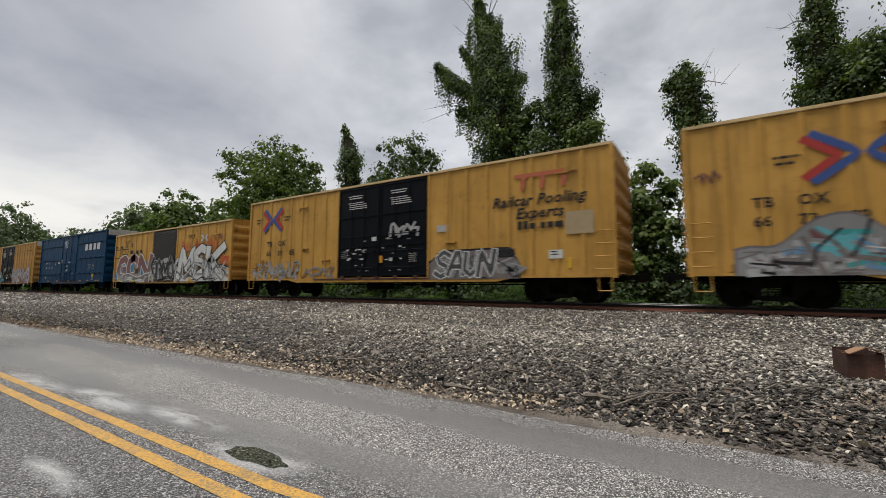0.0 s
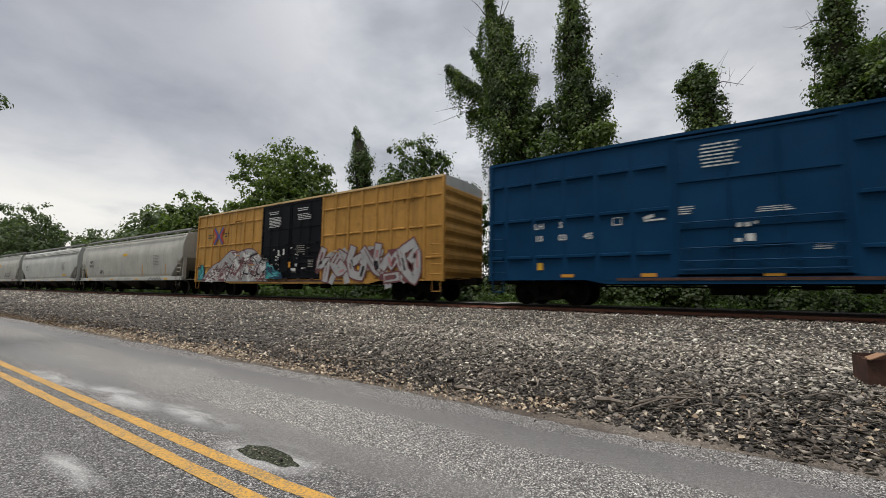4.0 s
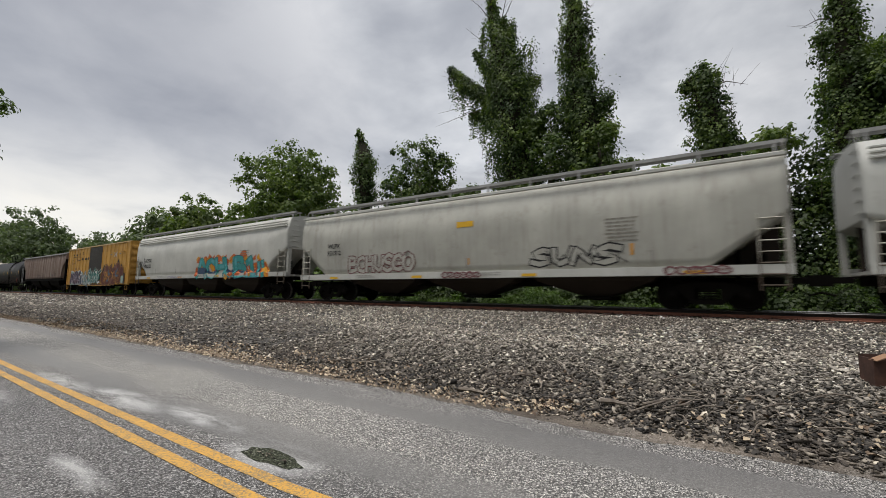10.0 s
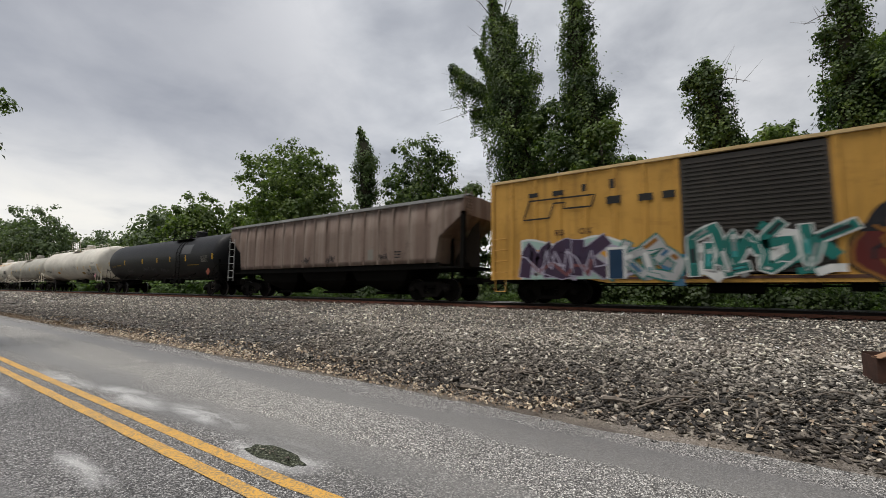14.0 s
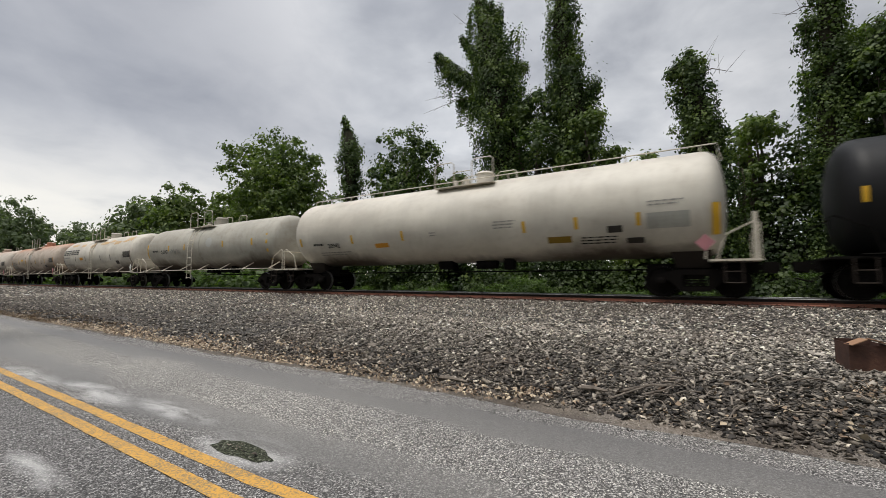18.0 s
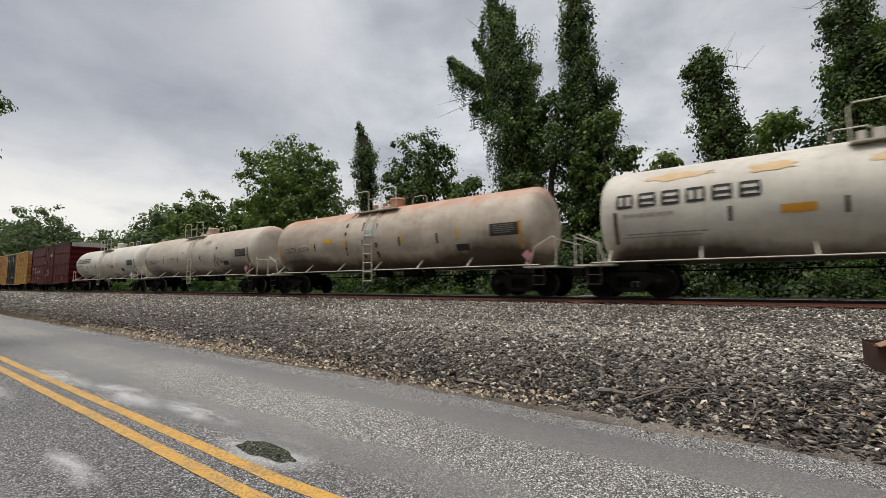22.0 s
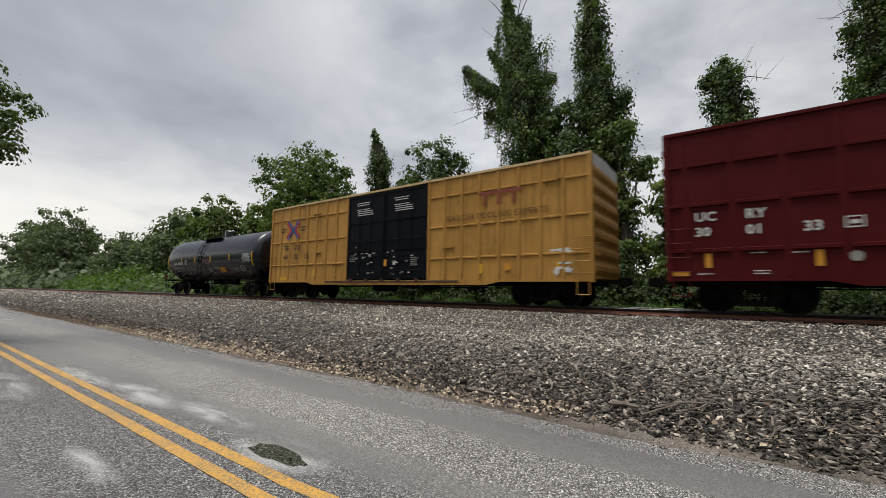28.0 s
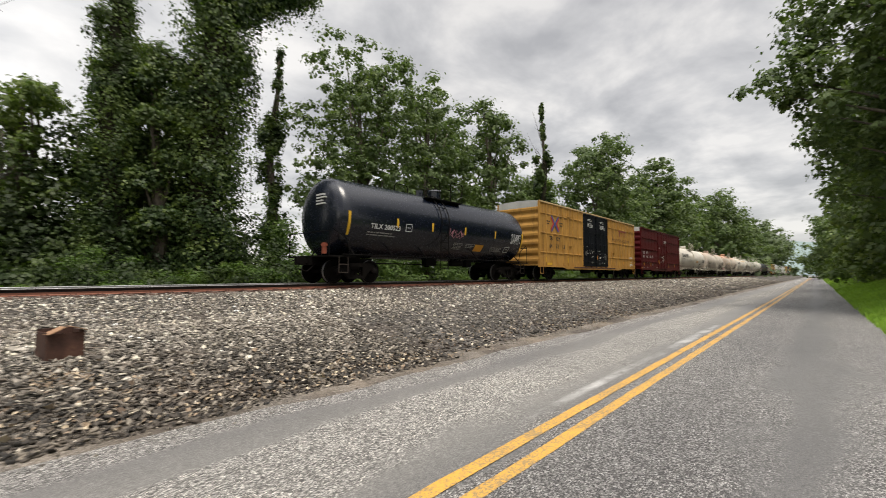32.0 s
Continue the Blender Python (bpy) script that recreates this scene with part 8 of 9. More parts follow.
j_car, j_s = old_yellow(-168.34, 7.8, "yellow boxcar with dark corrugated door, purple and red graffiti")
x_emblem(j_car, 4.75, 3.4, 0.54, 0.42, j_s, plain=True)
mass(j_car, -6.6, -3.25, 0.84, lambda u: 2.05 + 0.12 * math.sin(9 * u + 1) - 0.35 * max(0.0, u - 0.75), j_s, "mint", "white", 0, (("lilac", 14, 0.24), ("silver", 6, 0.2), ("amber", 2, 0.16)), 50, off=0.014)
word(j_car, "MSK", -6.5, -3.95, 0.86, 2.16, j_s, "plum", "lilac", weight=0.46, off=0.022, seed=51, rim=1.16, lean=0.06, shine="violet")
scribble(j_car, -6.4, -4.0, 1.0, 2.05, j_s, "lilac", 57, 0.05, 17, off=0.032)
scribble(j_car, -6.3, -4.1, 0.95, 1.6, j_s, "mauve", 58, 0.10, 9, off=0.031)
plates(j_car, "paint_patch", [(-6.68, -6.5, 1.0, 1.7)], M["spray_amber"], j_s, 0.020, "orange sprayed patch")
plates(j_car, "paint_patch", [(-3.80, -3.24, 0.84, 1.82)], M["spray_white"], j_s, 0.030, "white sprayed rim")
plates(j_car, "paint_patch", [(-3.74, -3.32, 0.85, 1.74)], M["spray_navy"], j_s, 0.034, "dark sprayed block")
graffiti(j_car, -3.6, -1.8, 0.85, 2.05, 2, j_s, "silver", "sea", accents=("sky", "teal", "white", "gold"), back=("sky", "greyspray"), weight=0.26, seed=52, off=0.02)
graffiti(j_car, -1.6, 1.4, 0.95, 2.3, 4, lambda x, z: -1.64, "sea", "white", accents=("white", "ink", "aqua", "greyspray"), back=("sea", "white", "greyspray"), seed=53, weight=0.30)
rd = random.Random(54)
g = thing_part("graffiti", j_car)
for k, (x, z, rx_, rz_) in enumerate(((2.4, 1.45, 0.62, 0.62), (3.0, 2.05, 0.42, 0.42), (3.9, 1.65, 0.62, 0.72), (4.9, 1.75, 0.55, 0.65), (4.6, 1.15, 0.5, 0.33), (5.8, 1.5, 0.62, 0.52), (5.5, 2.25, 0.40, 0.40), (6.3, 1.85, 0.4, 0.45), (3.3, 1.1, 0.6, 0.28))):
    for tone, grow, lift in (("ink", 0.12, 0.0), ("gold", 0.08, 0.0004), ("crimson", 0.0, 0.0008)):
        bm = bmesh.new()
        disc(bm, x, z, rx_ + grow, rz_ + grow, j_s, 0.016 + lift + 0.0013 * k, 18, 0.1, random.Random(k))
        part("outline" if grow else "letter", bm, M["spray_" + tone], g)
bm = bmesh.new()
for x, z, w, h, lean_ in ((2.2, 1.9, 0.6, 0.75, 0.3), (2.9, 2.3, 0.6, 0.35, -0.2), (5.4, 2.4, 0.6, 0.6, 0.2), (3.9, 2.2, 0.5, 0.45, 0.2), (4.8, 2.2, 0.4, 0.45, -0.1), (6.2, 2.1, 0.4, 0.5, 0.1)):
    flame(bm, x, z, w, h, lean_, j_s, 0.017)
tagged(part("line_work", bm, M["spray_ink"], g), kind="stuff")
for tone, lift, count, thick in (("gold", 0.0282, 34, 0.07), ("mauve", 0.0276, 8, 0.2), ("ink", 0.0279, 14, 0.06), ("sky", 0.0288, 4, 0.16), ("amber", 0.0294, 7, 0.07)):
    bm = bmesh.new()
    for k in range(count):
        x, z = rd.uniform(2.2, 6.0), rd.uniform(1.2, 2.1)
        a0, r0 = rd.uniform(0, 6.28), rd.uniform(0.15, 0.35)
        stroke(bm, [(x + r0 * math.cos(a0 + q), z + 0.8 * r0 * math.sin(a0 + q)) for q in (0, 0.8, 1.6, 2.4)], thick, j_s, lift)
    tagged(part("accent", bm, M["spray_" + tone], g), kind="stuff")
plates(j_car, "paint_patch", [(6.35, 6.8, 0.95, 1.55)], M["spray_mint"], j_s, 0.034, "mint sprayed patch")
plates(j_car, "paint_patch", [(6.85, 7.1, 0.9, 1.75)], M["spray_ink"], j_s, 0.036, "black sprayed block")
plates(j_car, "notice", [(6.0, 6.5, 2.0, 2.25), (3.5, 3.95, 3.4, 3.47), (5.5, 5.95, 3.4, 3.47)], M["faint_mark"], j_s, 0.01)

k_car, _ = hopper(-185.9, 8.46, 4.16, "hopper_brown", "faded brown ribbed covered hopper car", kind="posted", ribbed_top=False, sill_z=(1.30, 1.57), triangle=(1.34, 3.45))
k_flat = lambda x, z: -1.503
small_print(k_car, 4.95, 1.75, 0.42, 0.36, 3, M["black_mark"], k_flat, 3)
plates(k_car, "notice", [(3.35, 3.68, 1.78, 2.25)], M["faint_mark"], k_flat, 0.006, "pale dusty stencil panel")
for x, seed in ((-1.38, 3), (0.5, 4), (3.95, 6)):
    scribble(k_car, x, x + 0.58, 1.72, 2.15, k_flat, "ink", seed, 0.04)

# tank cars
l_car, l_s = tank_car(-205.2, 9.42, 1.56, 2.62, "tank_dull", "long dull black tank car with yellow reflective strips", "under", 3.7, [(x, 2.5) for x in (-9.0, -5.48, -1.97, 0.69, 2.84, 5.2, 8.83)], ladder_x=4.2, top_rail=(-1.2, 5.0), placard="faded_red")
lettering(l_car, "UTLX", -8.1, 2.13, 0.2, M["dull_yellow"], l_s)
small_print(l_car, -7.2, 2.13, 1.2, 0.2, 1, M["dull_yellow"], l_s, 4)
plates(l_car, "stencil_line", [(5.3, 6.95, 2.0, 2.05)], M["dull_yellow"], l_s, 0.01)
for k, (x0, x1, z0, z1) in enumerate(((-5.3, -4.0, 1.66, 1.95), (-2.2, -0.85, 1.72, 2.08), (-0.7, 0.25, 1.68, 2.05), (0.85, 2.35, 1.60, 1.95))):
    scribble(l_car, x0, x1, z0, z1, l_s, "dim", 61 + k, 0.035, 16)
    scribble(l_car, x0 + 0.1, x1 - 0.2, z0 + 0.05, z1, l_s, "dim", 66 + k, 0.05, 11)
plates(l_car, "primer_patch", [(4.5, 5.9, 2.8, 3.45)], M["spray_dim"], l_s, 0.01, "dull grey primer patch", 6)
small_print(l_car, 7.3, 2.15, 1.15, 0.42, 6, M["faint_mark"], l_s, 7)
m_car, m_s = tank_car(-225.94, 9.5, 1.62, 2.80, "tank_white", "long cream-white tank car with a full-length top handrail", "rail_cream", 0.7, [(x, 2.3) for x in (-8.35, -4.9, -2.03, 3.28, 5.05, 6.88)], ladder_x=None, top_rail=(-8.3, 9.0), side_rail=False, placard="spray_pink", head=0.4)
plates(m_car, "reflector", [(8.72, 8.9, 1.75, 2.6)], M["yellow_mark"], m_s, 0.012, "", 5)
lettering(m_car, "20942", -6.45, 1.98, 0.22, M["black_mark"], m_s)
small_print(m_car, -7.5, 1.98, 0.9, 0.22, 1, M["black_mark"], m_s, 4)
small_print(m_car, -7.2, 1.6, 2.2, 0.2, 2, M["grey_mark"], m_s, 14)
plates(m_car, "notice", [(-3.6, -2.85, 1.88, 2.06)], M["orange_mark"], m_s, 0.012)
plates(m_car, "notice", [(4.05, 4.85, 1.72, 1.92)], M["dull_yellow"], m_s, 0.012)
small_print(m_car, 2.1, 2.25, 0.95, 0.32, 3, M["grey_mark"], m_s, 5)
small_print(m_car, -0.7, 2.15, 0.45, 0.2, 2, M["grey_mark"], m_s, 15)
plates(m_car, "notice_board", [(5.98, 6.42, 1.95, 2.15), (6.5, 7.0, 1.62, 1.78)], M["dark_door"], m_s, 0.012)
small_print(m_car, 5.1, 1.60, 1.2, 0.26, 3, M["black_mark"], m_s, 6)
plates(m_car, "primer_patch", [(7.1, 8.2, 2.0, 2.45)], M["hopper_grey"], m_s, 0.010, "faded grey panel", 4)
small_print(m_car, 7.1, 2.6, 1.1, 0.2, 2, M["grey_mark"], m_s, 16)
n_car, n_s = tank_car(-244.0, 7.9, 1.46, 2.66, "tank_grey", "grimy grey tank car with girth band and side ladder", "rail_cream", -0.6, [(x, 2.6) for x in (-4.1, -2.0, 2.5, 5.4)], ladder_x=-1.0, bands=(-0.25,), head=0.36)
lettering(n_car, "23317", -5.1, 2.25, 0.26, M["black_mark"], n_s)
small_print(n_car, -6.4, 2.25, 1.0, 0.26, 1, M["black_mark"], n_s, 4)
bm = bmesh.new()
disc(bm, 0.95, 2.78, 0.34, 0.30, n_s, 0.012, 20, 0.04, random.Random(2))
part("paint_patch", bm, M["hopper_white"], n_car, "round fresh white paint patch")
scribble(n_car, -3.9, -2.6, 2.2, 2.6, n_s, "greyspray", 5, 0.05)
plates(n_car, "rust_strip", [(6.65, 6.8, 1.6, 3.0), (-7.2, -7.06, 2.0, 3.0)], M["yellow_mark"], n_s, 0.012)


def plain_tank(mid, half, r, zc, colour, label, brand=None, number="", tag=None, head=0.0, ladder_x=-0.36, size=0.257):
    hs = half - head
    car, s = tank_car(mid, half, r, zc, colour, label, "rail_cream", -0.3, [], ladder_x=ladder_x, head=head)
    if brand:
        for k in range(6):
            bm = bmesh.new()
            x = -7.0 + 0.62 * k
            stroke(bm, [(x, 2.75), (x, 3.11), (x + 0.4, 3.11), (x + 0.4, 2.75), (x, 2.75)], 0.085, s, 0.012)
            if k % 3:
                stroke(bm, [(x, 2.92), (x + 0.4, 2.92)], 0.085, s, 0.0125)
            else:
                stroke(bm, [(x + 0.2, 2.75), (x + 0.2, 3.11)], 0.085, s, 0.0125)
            part("emblem", bm, M["black_mark"], car, "dark block emblem")
    else:
        lettering(car, number, -6.6, 2.16, size, M["black_mark"], s, bold=False)
    small_print(car, -6.9, 2.3 if brand else 1.95, 1.8, 0.22, 1, M["grey_mark"], s, 4)
    small_print(car, -6.9, 1.75, 2.4, 0.18, 2, M["grey_mark"], s, 5)
    plates(car, "notice_board", [(5.85, 7.0, 2.2, 2.65)], M["dark_door"], s, 0.014, "black notice panel", 4)
    small_print(car, 5.95, 2.26, 0.95, 0.34, 5, M["faint_mark"], lambda x, z: s(x, z) - 0.008, 12)
    plates(car, "notice_board", [(4.3, 4.9, 1.75, 2.0)], M["dark_door"], s, 0.014)
    plates(car, "rust_strip", [(x, x + 0.08, 2.1, 2.5) for x in (-4.2, -1.9, 1.4, 3.4)], M["under"], s, 0.012)
    plates(car, "rust_strip", [(hs - 0.75, hs - 0.65, 1.7, 2.7), (-hs + 0.61, -hs + 0.72, 1.65, 2.6)], M["orange_mark"] if number.startswith("CGTX") else M["rust"], s, 0.012)
    bm = bmesh.new()
    box(bm, half - 0.75, half - 0.71, -1.56, -1.50, 1.06, 1.42)
    q = [bm.verts.new((half - 0.73 + a, -1.565, 1.45 + b)) for a, b in ((-0.19, 0), (0, -0.19), (0.19, 0), (0, 0.19))]
    r = [bm.verts.new(v.co + Vector((0, 0.02, 0))) for v in q]
    bm.faces.new(q)
    bm.faces.new(r[::-1])
    for k in range(4):
        bm.faces.new((q[k], r[k], r[(k + 1) % 4], q[(k + 1) % 4]))
    part("hazard_placard", bm, M["spray_pink"] if number else M["white_mark"], car, "diamond-shaped hazard placard on a stake")
    if brand and tag:
        bm = bmesh.new()
        tube(bm, [(half - 1.75, -1.25, 1.27), (half - 1.70, -1.25, 1.27), (half - 0.95, -1.25, 1.27), (half - 0.90, -1.25, 1.27)], [0.12, 0.17, 0.17, 0.12], 14)
        part("air_reservoir", bm, M["tank_white"], car, "white cylinder on the end platform")
    if tag:
        scribble(car, *tag, s, "ink", 4, 0.05)
    return car, s


o_car, o_s = plain_tank(-261.05, 8.12, 1.54, 2.58, "tank_rust", "cream tank car with orange rust stains along its top", True, head=0.38)
plates(o_car, "notice", [(-3.1, -2.4, 2.2, 2.42)], M["orange_mark"], o_s, 0.012)
for k, (x, z, rx_, rz_) in enumerate(((4.1, 3.45, 0.75, 0.13), (6.1, 3.66, 0.75, 0.16), (5.5, 3.5, 0.4, 0.08), (1.4, 3.55, 0.9, 0.14), (2.9, 3.62, 0.6, 0.10), (-0.9, 3.4, 0.5, 0.2), (-5.5, 3.6, 0.9, 0.12), (-3.2, 3.5, 0.5, 0.14))):
    bm = bmesh.new()
    disc(bm, x, z, rx_, rz_, o_s, 0.008 + 0.0006 * k, 22, 0.35, random.Random(90 + k))
    part("rust_stain", bm, M["rust_wash"], o_car, "thin orange rust wash")
p_car, p_s = plain_tank(-278.375, 8.055, 1.54, 2.60, "tank_pink", "sun-faded pinkish tank car with black drip streaks", None, "CGTX 26354", head=0.3)
plates(p_car, "reflector", [(x, x + 0.1, 2.2, 2.6) for x in (-4.45, -1.95, 1.5, 4.4)], M["yellow_mark"], p_s, 0.013)
for x, pieces in ((-1.9, ((3.95, 3.7), (3.35, 3.2), (2.9, 2.8), (2.2, 1.85))), (-0.78, ((4.0, 3.6), (3.3, 3.2), (3.1, 2.95), (2.5, 2.0), (1.8, 1.7))), (0.08, ((3.9, 3.5), (3.2, 2.9), (2.3, 2.15), (1.9, 1.7)))):
    for z0, z1 in pieces:
        bm = bmesh.new()
        stroke(bm, [(x, z0), (x + 0.03, (z0 + z1) / 2), (x, z1)], 0.10 if z0 - z1 < 0.3 else 0.055, p_s, 0.014)
        part("drip_stain", bm, M["under"], p_car)
plates(p_car, "primer_patch", [(-0.75, 0.1, 2.6, 3.1)], M["hopper_white"], p_s, 0.014, "white primer patch by the ladder", 4)
plates(p_car, "notice", [(-3.5, -2.85, 2.5, 2.68)], M["yellow_mark"], p_s, 0.013)
q_car, q_s = plain_tank(-295.94, 7.92, 1.54, 2.58, "tank_cream", "cream tank car with a black spray tag", None, "PROX 23217", (3.1, 4.4, 1.75, 2.3), ladder_x=0.12, size=0.225)
small_print(q_car, 1.95, 3.15, 0.8, 0.26, 4, M["faint_mark"], q_s, 9)
small_print(q_car, -3.0, 2.3, 0.7, 0.16, 2, M["faint_mark"], q_s, 10)
for k, (x, z, r) in enumerate(((-4.0, 2.62, 0.06), (-1.0, 2.72, 0.07), (3.6, 2.85, 0.09), (3.1, 1.7, 0.07), (-2.4, 1.5, 0.10))):
    bm = bmesh.new()
    disc(bm, x, z, r, r, q_s, 0.012, 10, 0.3, random.Random(k))
    part("rust_spot", bm, M["rust"], q_car, "round rust spot")
r_car, r_s = plain_tank(-313.3, 8.1, 1.46, 2.62, "tank_white", "cream-white tank car with a dark block emblem", True, "", (1.7, 2.9, 1.35, 1.75))
plates(r_car, "notice", [(1.9, 2.8, 2.1, 2.35)], M["orange_mark"], r_s, 0.012)

# maroon boxcar
s_posts = even(-7.3, -1.85, 6) + even(1.95, 7.2, 6)
s_car, _ = boxcar(-330.55, 7.8, 5.15, "maroon", "boxcar", "dark maroon boxcar with white number and whitewashed end top", "panel", (-1.75, 1.86), ("maroon", 1, "maroon plug door", "plug"), s_posts, (1.69, 2.98, 4.13), True)
for tx, x in (("UC", -7.1), ("RY", -5.95)):
    lettering(s_car, tx, x, 2.5, 0.26, M["white_mark"], d_s)
for k, tx in enumerate(("30", "01", "33")):
    lettering(s_car, tx, -7.1 + 1.15 * k, 2.08, 0.26, M["white_mark"], d_s)
bm = bmesh.new()
stroke(bm, [(-4.04, 2.11), (-3.73, 2.11), (-3.73, 2.36), (-4.04, 2.36), (-4.04, 2.11)], 0.035, d_s, 0.012)
stroke(bm, [(-3.93, 2.23), (-3.83, 2.23)], 0.10, d_s, 0.012)
part("frame_mark", bm, M["white_mark"], s_car)
bm = bmesh.new()
disc(bm, -3.9, 1.42, 0.12, 0.12, d_s, 0.012, 12, 0.1, random.Random(5))
part("stencil_ring", bm, M["grey_mark"], s_car)
for x, z, w, n, seed in ((-5.9, 1.52, 0.42, 2, 3), (-5.05, 1.5, 0.42, 1, 4), (-5.85, 0.98, 0.36, 2, 5), (-2.4, 1.06, 0.34, 1, 6), (-7.1, 0.98, 0.5, 1, 7)):
    small_print(s_car, x, z, w, 0.07 * n, n, M["white_mark"], d_s, seed)
small_print(s_car, -1.55, 3.15, 0.32, 0.24, 3, M["white_mark"], d_door, 8)
small_print(s_car, 0.45, 3.8, 1.05, 0.4, 3, M["white_mark"], d_door, 9)
plates(s_car, "placard", [(-0.36, -0.18, 2.2, 2.32), (-0.08, 0.16, 1.86, 2.04), (0.26, 0.44, 2.36, 2.44), (0.1, 0.26, 2.1, 2.2), (0.5, 0.62, 1.9, 2.05)], M["white_mark"], d_door, 0.006)
plates(s_car, "stencil_line", [(-0.85, -0.28, 1.73, 1.77)], M["white_mark"], d_door, 0.006)
plates(s_car, "reflector", [(x, x + 0.15, 1.2, 1.6) for x in (-6.9, -4.62, 2.4, 5.3)] + [(-1.48, -1.33, 1.5, 1.95), (-7.7, -7.3, 0.98, 1.1)], M["orange_mark"], d_s, 0.012)
for z in (1.02, 1.30, 2.55):
    bm = bmesh.new()
    tube(bm, [(-1.0, -1.635, z), (1.7, -1.635, z)], 0.02, 5)
    for x in (-0.9, 0.0, 0.8, 1.6):
        box(bm, x - 0.05, x + 0.05, -1.66, -1.60, z - 0.05, z + 0.05)
    part("lock_rod", bm, M["maroon"], s_car)

t_car, t_s = tall_yellow(-349.7, 9.22, "tall ochre ribbed boxcar with black plug doors and whitewashed end top", 3.75, ("TB OX", "64 32 13"), "ribbed", white_top=True)
bm = bmesh.new()
for x0, x1 in ((5.0, 5.52), (5.6, 6.12), (6.2, 6.75)):
    stroke(bm, [(x0, 4.2), (x1, 4.2)], 0.13, t_s, 0.02)
    stroke(bm, [((x0 + x1) / 2, 4.16), ((x0 + x1) / 2 - 0.05, 3.78)], 0.14, t_s, 0.0205)
part("emblem", bm, M["faded_red"], t_car, "faded red block emblem")
lettering(t_car, "RAILCAR POOLING EXPERTS", 3.45, 3.25, 0.238, M["brown_mark"], t_s, bold=False)
for k, (x, z, rx_, rz_) in enumerate(((8.2, 1.90, 0.30, 0.06), (8.38, 1.84, 0.2, 0.05), (8.02, 1.16, 0.10, 0.14), (8.2, 1.30, 0.20, 0.05), (8.42, 1.24, 0.12, 0.10), (8.35, 1.46, 0.26, 0.035))):
    bm = bmesh.new()
    disc(bm, x, z, rx_, rz_, t_s, 0.006 + 0.001 * k, 18, 0.45, random.Random(80 + k))
    part("paint_patch", bm, M["spray_white"], t_car, "peeled white patch")
plates(t_car, "placard", [(6.05, 6.3, 1.25, 1.5)], M["orange_mark"], t_s, 0.008)

# last car: short black tank car
u_car, u_s = tank_car(-367.2, 6.68, 1.60, 2.62, "tank_black", "short glossy black tank car with white lettering, last of the train", "under", -0.2, [(x, 2.5) for x in (-3.73, -1.59, 0.78, 3.38)], ladder_x=-0.77, name="tank_car")
plates(u_car, "reflector", [(-6.22, -6.1, 1.85, 2.75), (6.1, 6.22, 1.85, 2.75)], M["yellow_mark"], u_s, 0.012, "", 6)
lettering(u_car, "TILX 200523", -5.15, 2.18, 0.21, M["white_mark"], u_s)
small_print(u_car, -5.3, 1.85, 1.7, 0.2, 2, M["grey_mark"], u_s, 4)
plates(u_car, "notice", [(1.8, 2.52, 1.56, 1.9)], M["orange_mark"], u_s, 0.012)
small_print(u_car, 4.95, 2.08, 1.1, 0.58, 9, M["white_mark"], u_s, 6)
small_print(u_car, 0.06, 1.56, 0.85, 0.34, 5, M["grey_mark"], u_s, 7)
small_print(u_car, 1.0, 1.66, 0.78, 0.24, 3, M["grey_mark"], u_s, 8)
small_print(u_car, 3.2, 1.59, 1.2, 0.24, 4, M["grey_mark"], u_s, 9)
for x0, x1, z0, z1 in ((-3.25, -2.9, 2.2, 2.5), (4.56, 5.01, 1.62, 1.9)):
    bm = bmesh.new()
    stroke(bm, [(x0, z0), (x1, z0), (x1, z1), (x0, z1), (x0, z0)], 0.03, u_s, 0.012)
    part("frame_mark", bm, M["white_mark"], u_car)
    plates(u_car, "stencil_line", [(x0 + 0.08, x1 - 0.08, (z0 + z1) / 2 - 0.015, (z0 + z1) / 2 + 0.015)], M["white_mark"], u_s, 0.012)
scribble(u_car, -0.35, 0.75, 2.2, 2.62, u_s, "pink", 71, 0.035, 18)
scribble(u_car, -0.2, 0.6, 2.1, 2.35, u_s, "pink", 72, 0.025, 9)
for k, (z, w) in enumerate(((3.42, 0.5), (3.30, 0.62), (3.18, 0.42), (3.06, 0.58))):
    part("stencil_line", one_box(-6.705, -6.60, -0.1 - w, -0.1, z, z + 0.05), M["white_mark"], u_car)
bm = bmesh.new()
box(bm, -7.14, -7.02, -1.42, -1.30, 1.1, 1.5)
box(bm, -7.16, -7.00, -1.44, -1.28, 1.38, 1.46)
part("end_marker", bm, M["faded_red"], u_car, "red end-of-train marker")

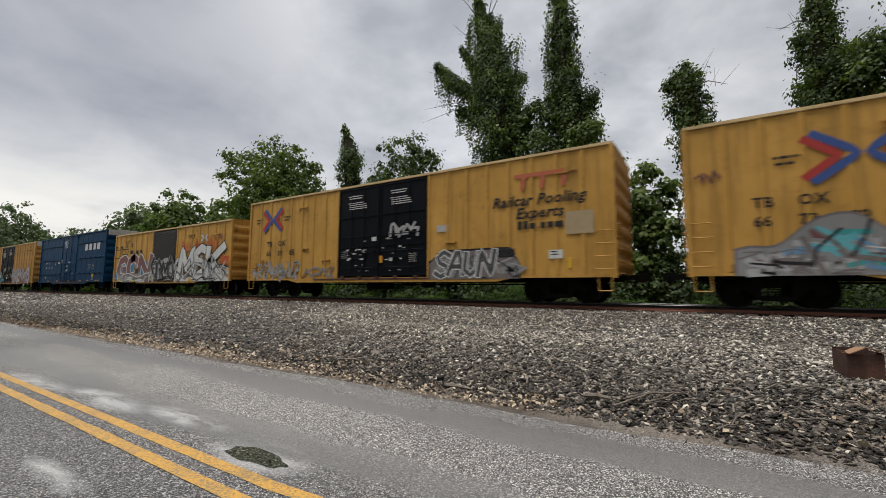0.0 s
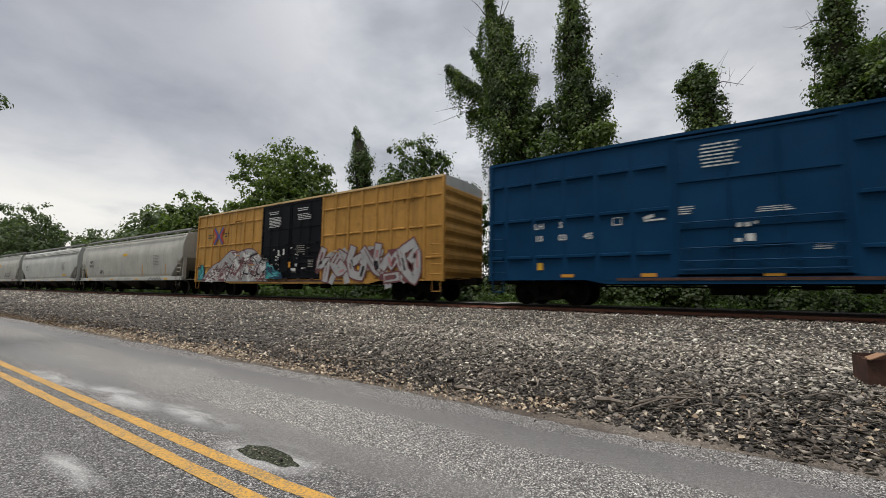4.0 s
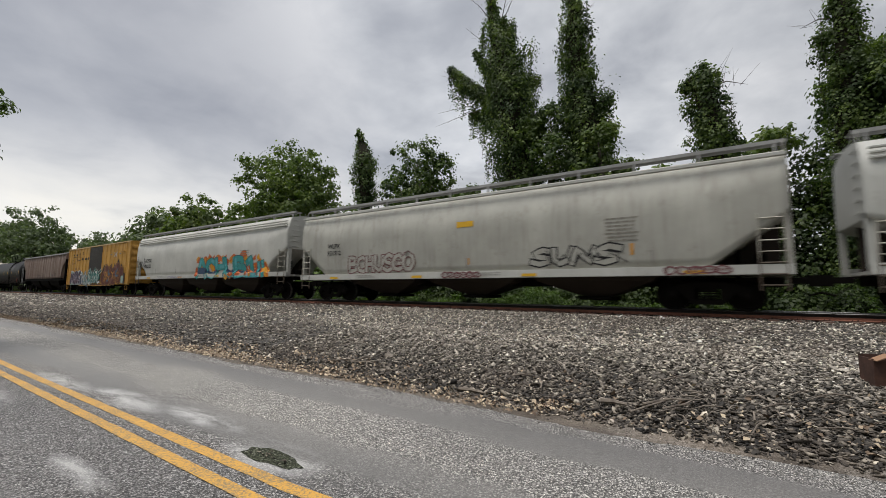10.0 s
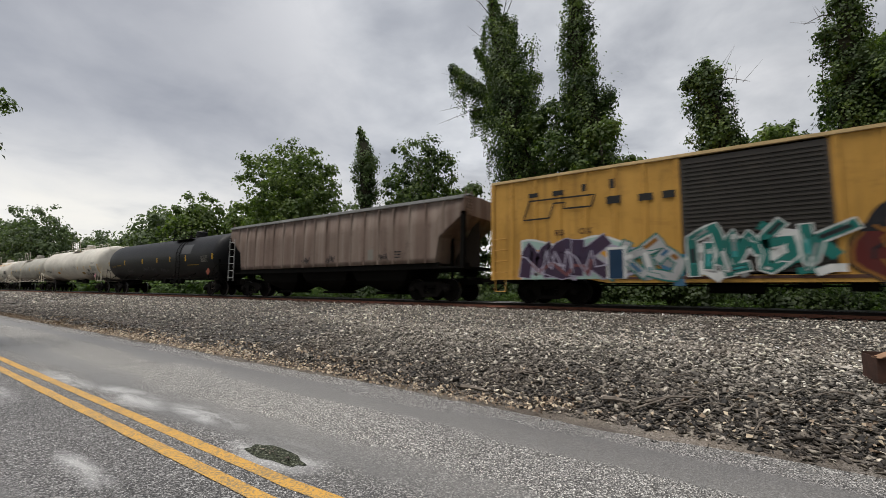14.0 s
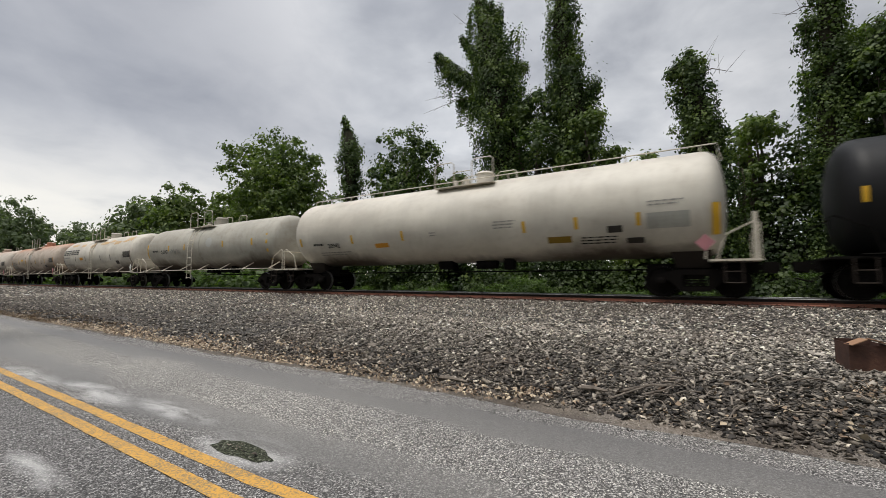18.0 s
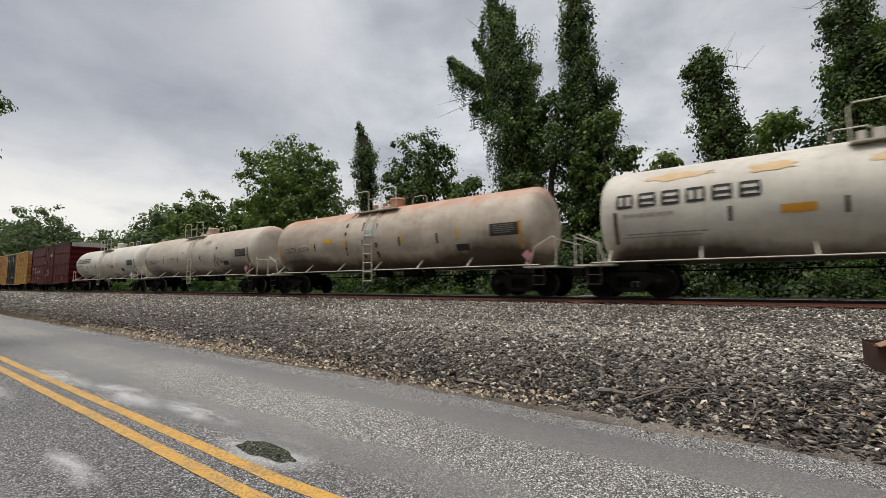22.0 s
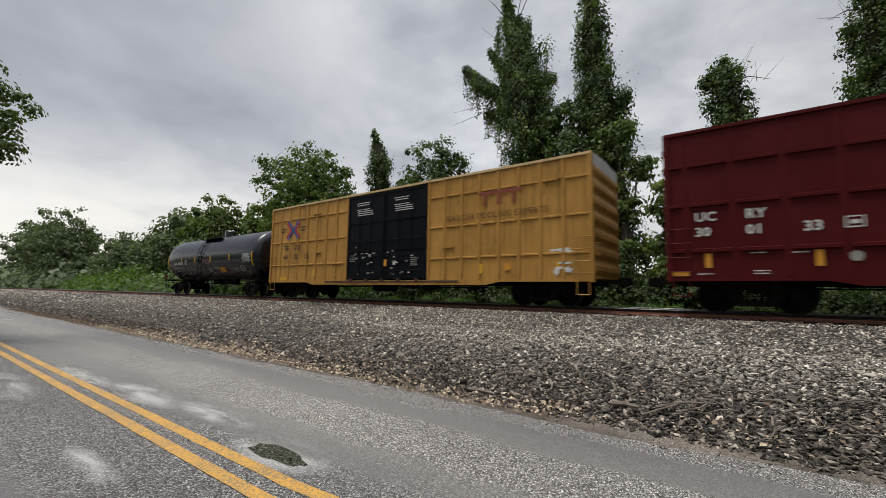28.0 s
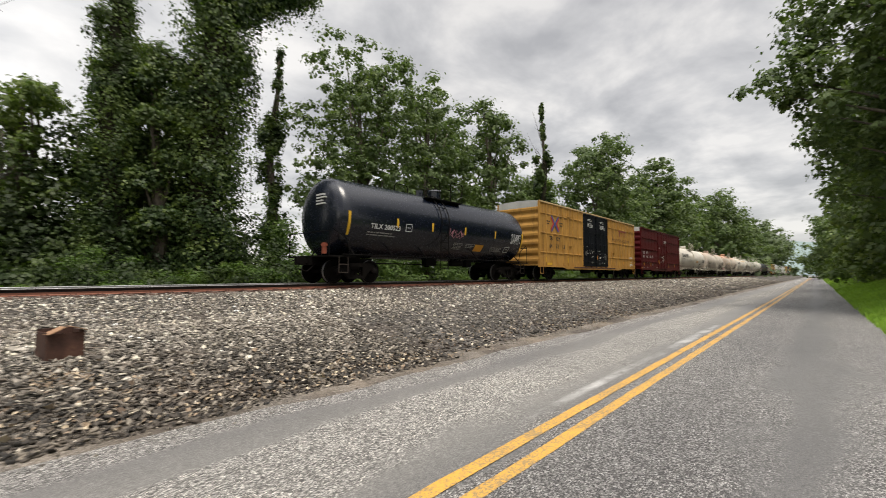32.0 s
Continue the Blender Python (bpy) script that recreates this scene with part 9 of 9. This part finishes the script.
# ---- small things on the bank ----
def rusty_box(x, y):
    z = bed_z(y)
    ob = thing("steel_box", pose(x, y, z, 0, 0, 12), label="rusty brown open steel box half sunk in the ballast", category="box")
    t0, w, d, h = 0.012, 0.215, 0.2, 0.36
    part("front_panel", one_box(-w, w, -d, -d + t0, -0.12, h, bevel=0.003), M["rust"], ob)
    part("back_panel", one_box(-w, w, d - t0, d, -0.12, h + 0.05, bevel=0.003), M["rust"], ob)
    part("side_panel", one_box(-w, -w + t0, -d + t0, d - t0, -0.12, h + 0.02), M["rust"], ob)
    part("side_panel", one_box(w - t0, w, -d + t0, d - t0, -0.12, h + 0.02), M["rust"], ob)
    bm = bmesh.new()
    strut(bm, (-w, -d + 0.02, h), (-0.03, -d + 0.03, h + 0.09), 0.20, 0.012)
    strut(bm, (0.05, -d + 0.05, h + 0.09), (w, -d + 0.05, h + 0.03), 0.22, 0.012)
    part("bent_flap", bm, M["rust_pale"], ob, "tan bent flaps of the open lid")
    return ob


rusty_box(1.86, 8.68)


def stick(pts, r, label="dry broken stick lying on the stones"):
    bm = bmesh.new()
    x, y, *_ = pts[0]
    tube(bm, [(px - x, py - y, bed_z(py) + pz - bed_z(y)) for px, py, pz in pts], [r, r * 0.85, r * 0.4][:len(pts)] if len(pts) == 3 else r, 6)
    ob = part("stick", bm, M["twig"], None, m=pose(x, y, bed_z(y)))
    return tagged(ob, label, "stick", group="sticks on the bank")


rd = random.Random(3)
stick([(-6.6, 6.3, 0.06), (-6.45, 6.55, 0.12), (-6.5, 6.85, 0.05)], 0.022)
stick([(-6.6, 6.3, 0.06), (-6.2, 6.4, 0.08), (-5.8, 6.35, 0.04)], 0.018)
stick([(-3.6, 5.78, 0.05), (-3.37, 5.79, 0.06), (-3.1, 5.76, 0.05)], 0.035, "dark short piece of wood at the road edge")
stick([(-1.50, 6.12, 0.08), (-1.34, 6.14, 0.09), (-1.16, 6.12, 0.08)], 0.04, "dark short piece of wood at the road edge")
stick([(-1.0, 6.3, 0.06), (-0.7, 6.5, 0.11), (-0.35, 6.75, 0.08)], 0.02)
stick([(-0.75, 6.2, 0.07), (-0.5, 6.35, 0.12), (-0.45, 6.65, 0.09)], 0.016)
stick([(-1.1, 5.95, 0.05), (-0.85, 6.25, 0.10), (-0.7, 6.6, 0.08)], 0.014)
for k in range(84):
    x, y = (rd.uniform(-9, 7), rd.uniform(5.8, 9.0)) if k < 50 else (rd.uniform(-1, 4), rd.uniform(5.9, 7.8))
    a, ln = rd.uniform(0, 6.28), rd.uniform(0.15, 0.55)
    stick([(x, y, 0.07), (x + ln * 0.5 * math.cos(a), y + ln * 0.5 * math.sin(a), 0.10), (x + ln * math.cos(a), y + ln * math.sin(a), 0.06)], rd.uniform(0.006, 0.016))


def litter(name, n, xr, yr, size, seed, gaps=-0.05):
    rng = np.random.default_rng(seed)
    x, y = rng.uniform(*xr, n), rng.uniform(yr[0], yr[1], n)
    y = yr[0] + (yr[1] - yr[0]) * rng.beta(1.3, 2.2, n)
    keep = np.array([near_noise((a * 0.5, b * 0.8, seed), 1.0) > gaps for a, b in zip(x, y)])
    x, y = x[keep], y[keep]
    z = np.array([max(bed_z(b), 0.0) for b in y]) + 0.05
    return tagged(part(name, leaves(name, np.stack([x, y, z], 1), size, M["litter"], rng, 0.0), None), "dry brown leaves and bark chips along the bank foot", "leaf litter", kind="stuff")


litter("leaf_litter", 2600, (-30, -5), (5.3, 6.9), 0.07, 81)
litter("leaf_litter", 5200, (-40, -2), (5.2, 5.95), 0.05, 84, -1.0)
litter("leaf_litter", 700, (-6, 8), (5.5, 7.4), 0.05, 82, 0.1)
litter("leaf_litter", 90, (-2.3, -1.75), (5.6, 6.2), 0.05, 85, -1.0)
litter("leaf_litter", 110, (-2.5, 4.5), (5.5, 8.2), 0.085, 86, -1.0)
litter("leaf_litter", 1500, (0.5, 20), (5.45, 7.6), 0.05, 87, -0.1)
litter("leaf_litter", 130, (1.5, 2.1), (7.2, 8.2), 0.05, 83, -1.0)


# ---- what moves ----
def motions():
    for car, mid in CARS:
        walk(car, [(t, pose(car_x(mid, t), TRACK_Y, RAIL_Z)) for t in (0, 4, 8, 12, 16, 20, 24, 28, 32)])
    for w, mid, dx in WHEELSETS:
        base = w.matrix_basis.translation.copy()
        # each wheelset turns while its car rolls past the road
        t0 = max(0.0, (-45 - mid - dx) / SPEED)
        t1 = min(32.0, (32 - mid - dx) / SPEED)
        rows = [(0.0, pose(*base))] if t0 > 0 else []
        t, last = t0, -1
        while t <= t1:
            f = round(t * FPS)
            if f > last:
                last = f
                roll = math.degrees((car_x(mid, f / FPS) - car_x(mid, t0)) / 0.457)
                rows.append((f / FPS, pose(*base, 0, roll, 0)))
            t += 1 / FPS
        if t1 < 32.0:
            rows.append((32.0, rows[-1][1]))
        rows = [r for i, r in enumerate(rows) if i == 0 or frame(r[0]) > frame(rows[i - 1][0])]
        if len(rows) > 1:
            walk(w, rows)


motions()
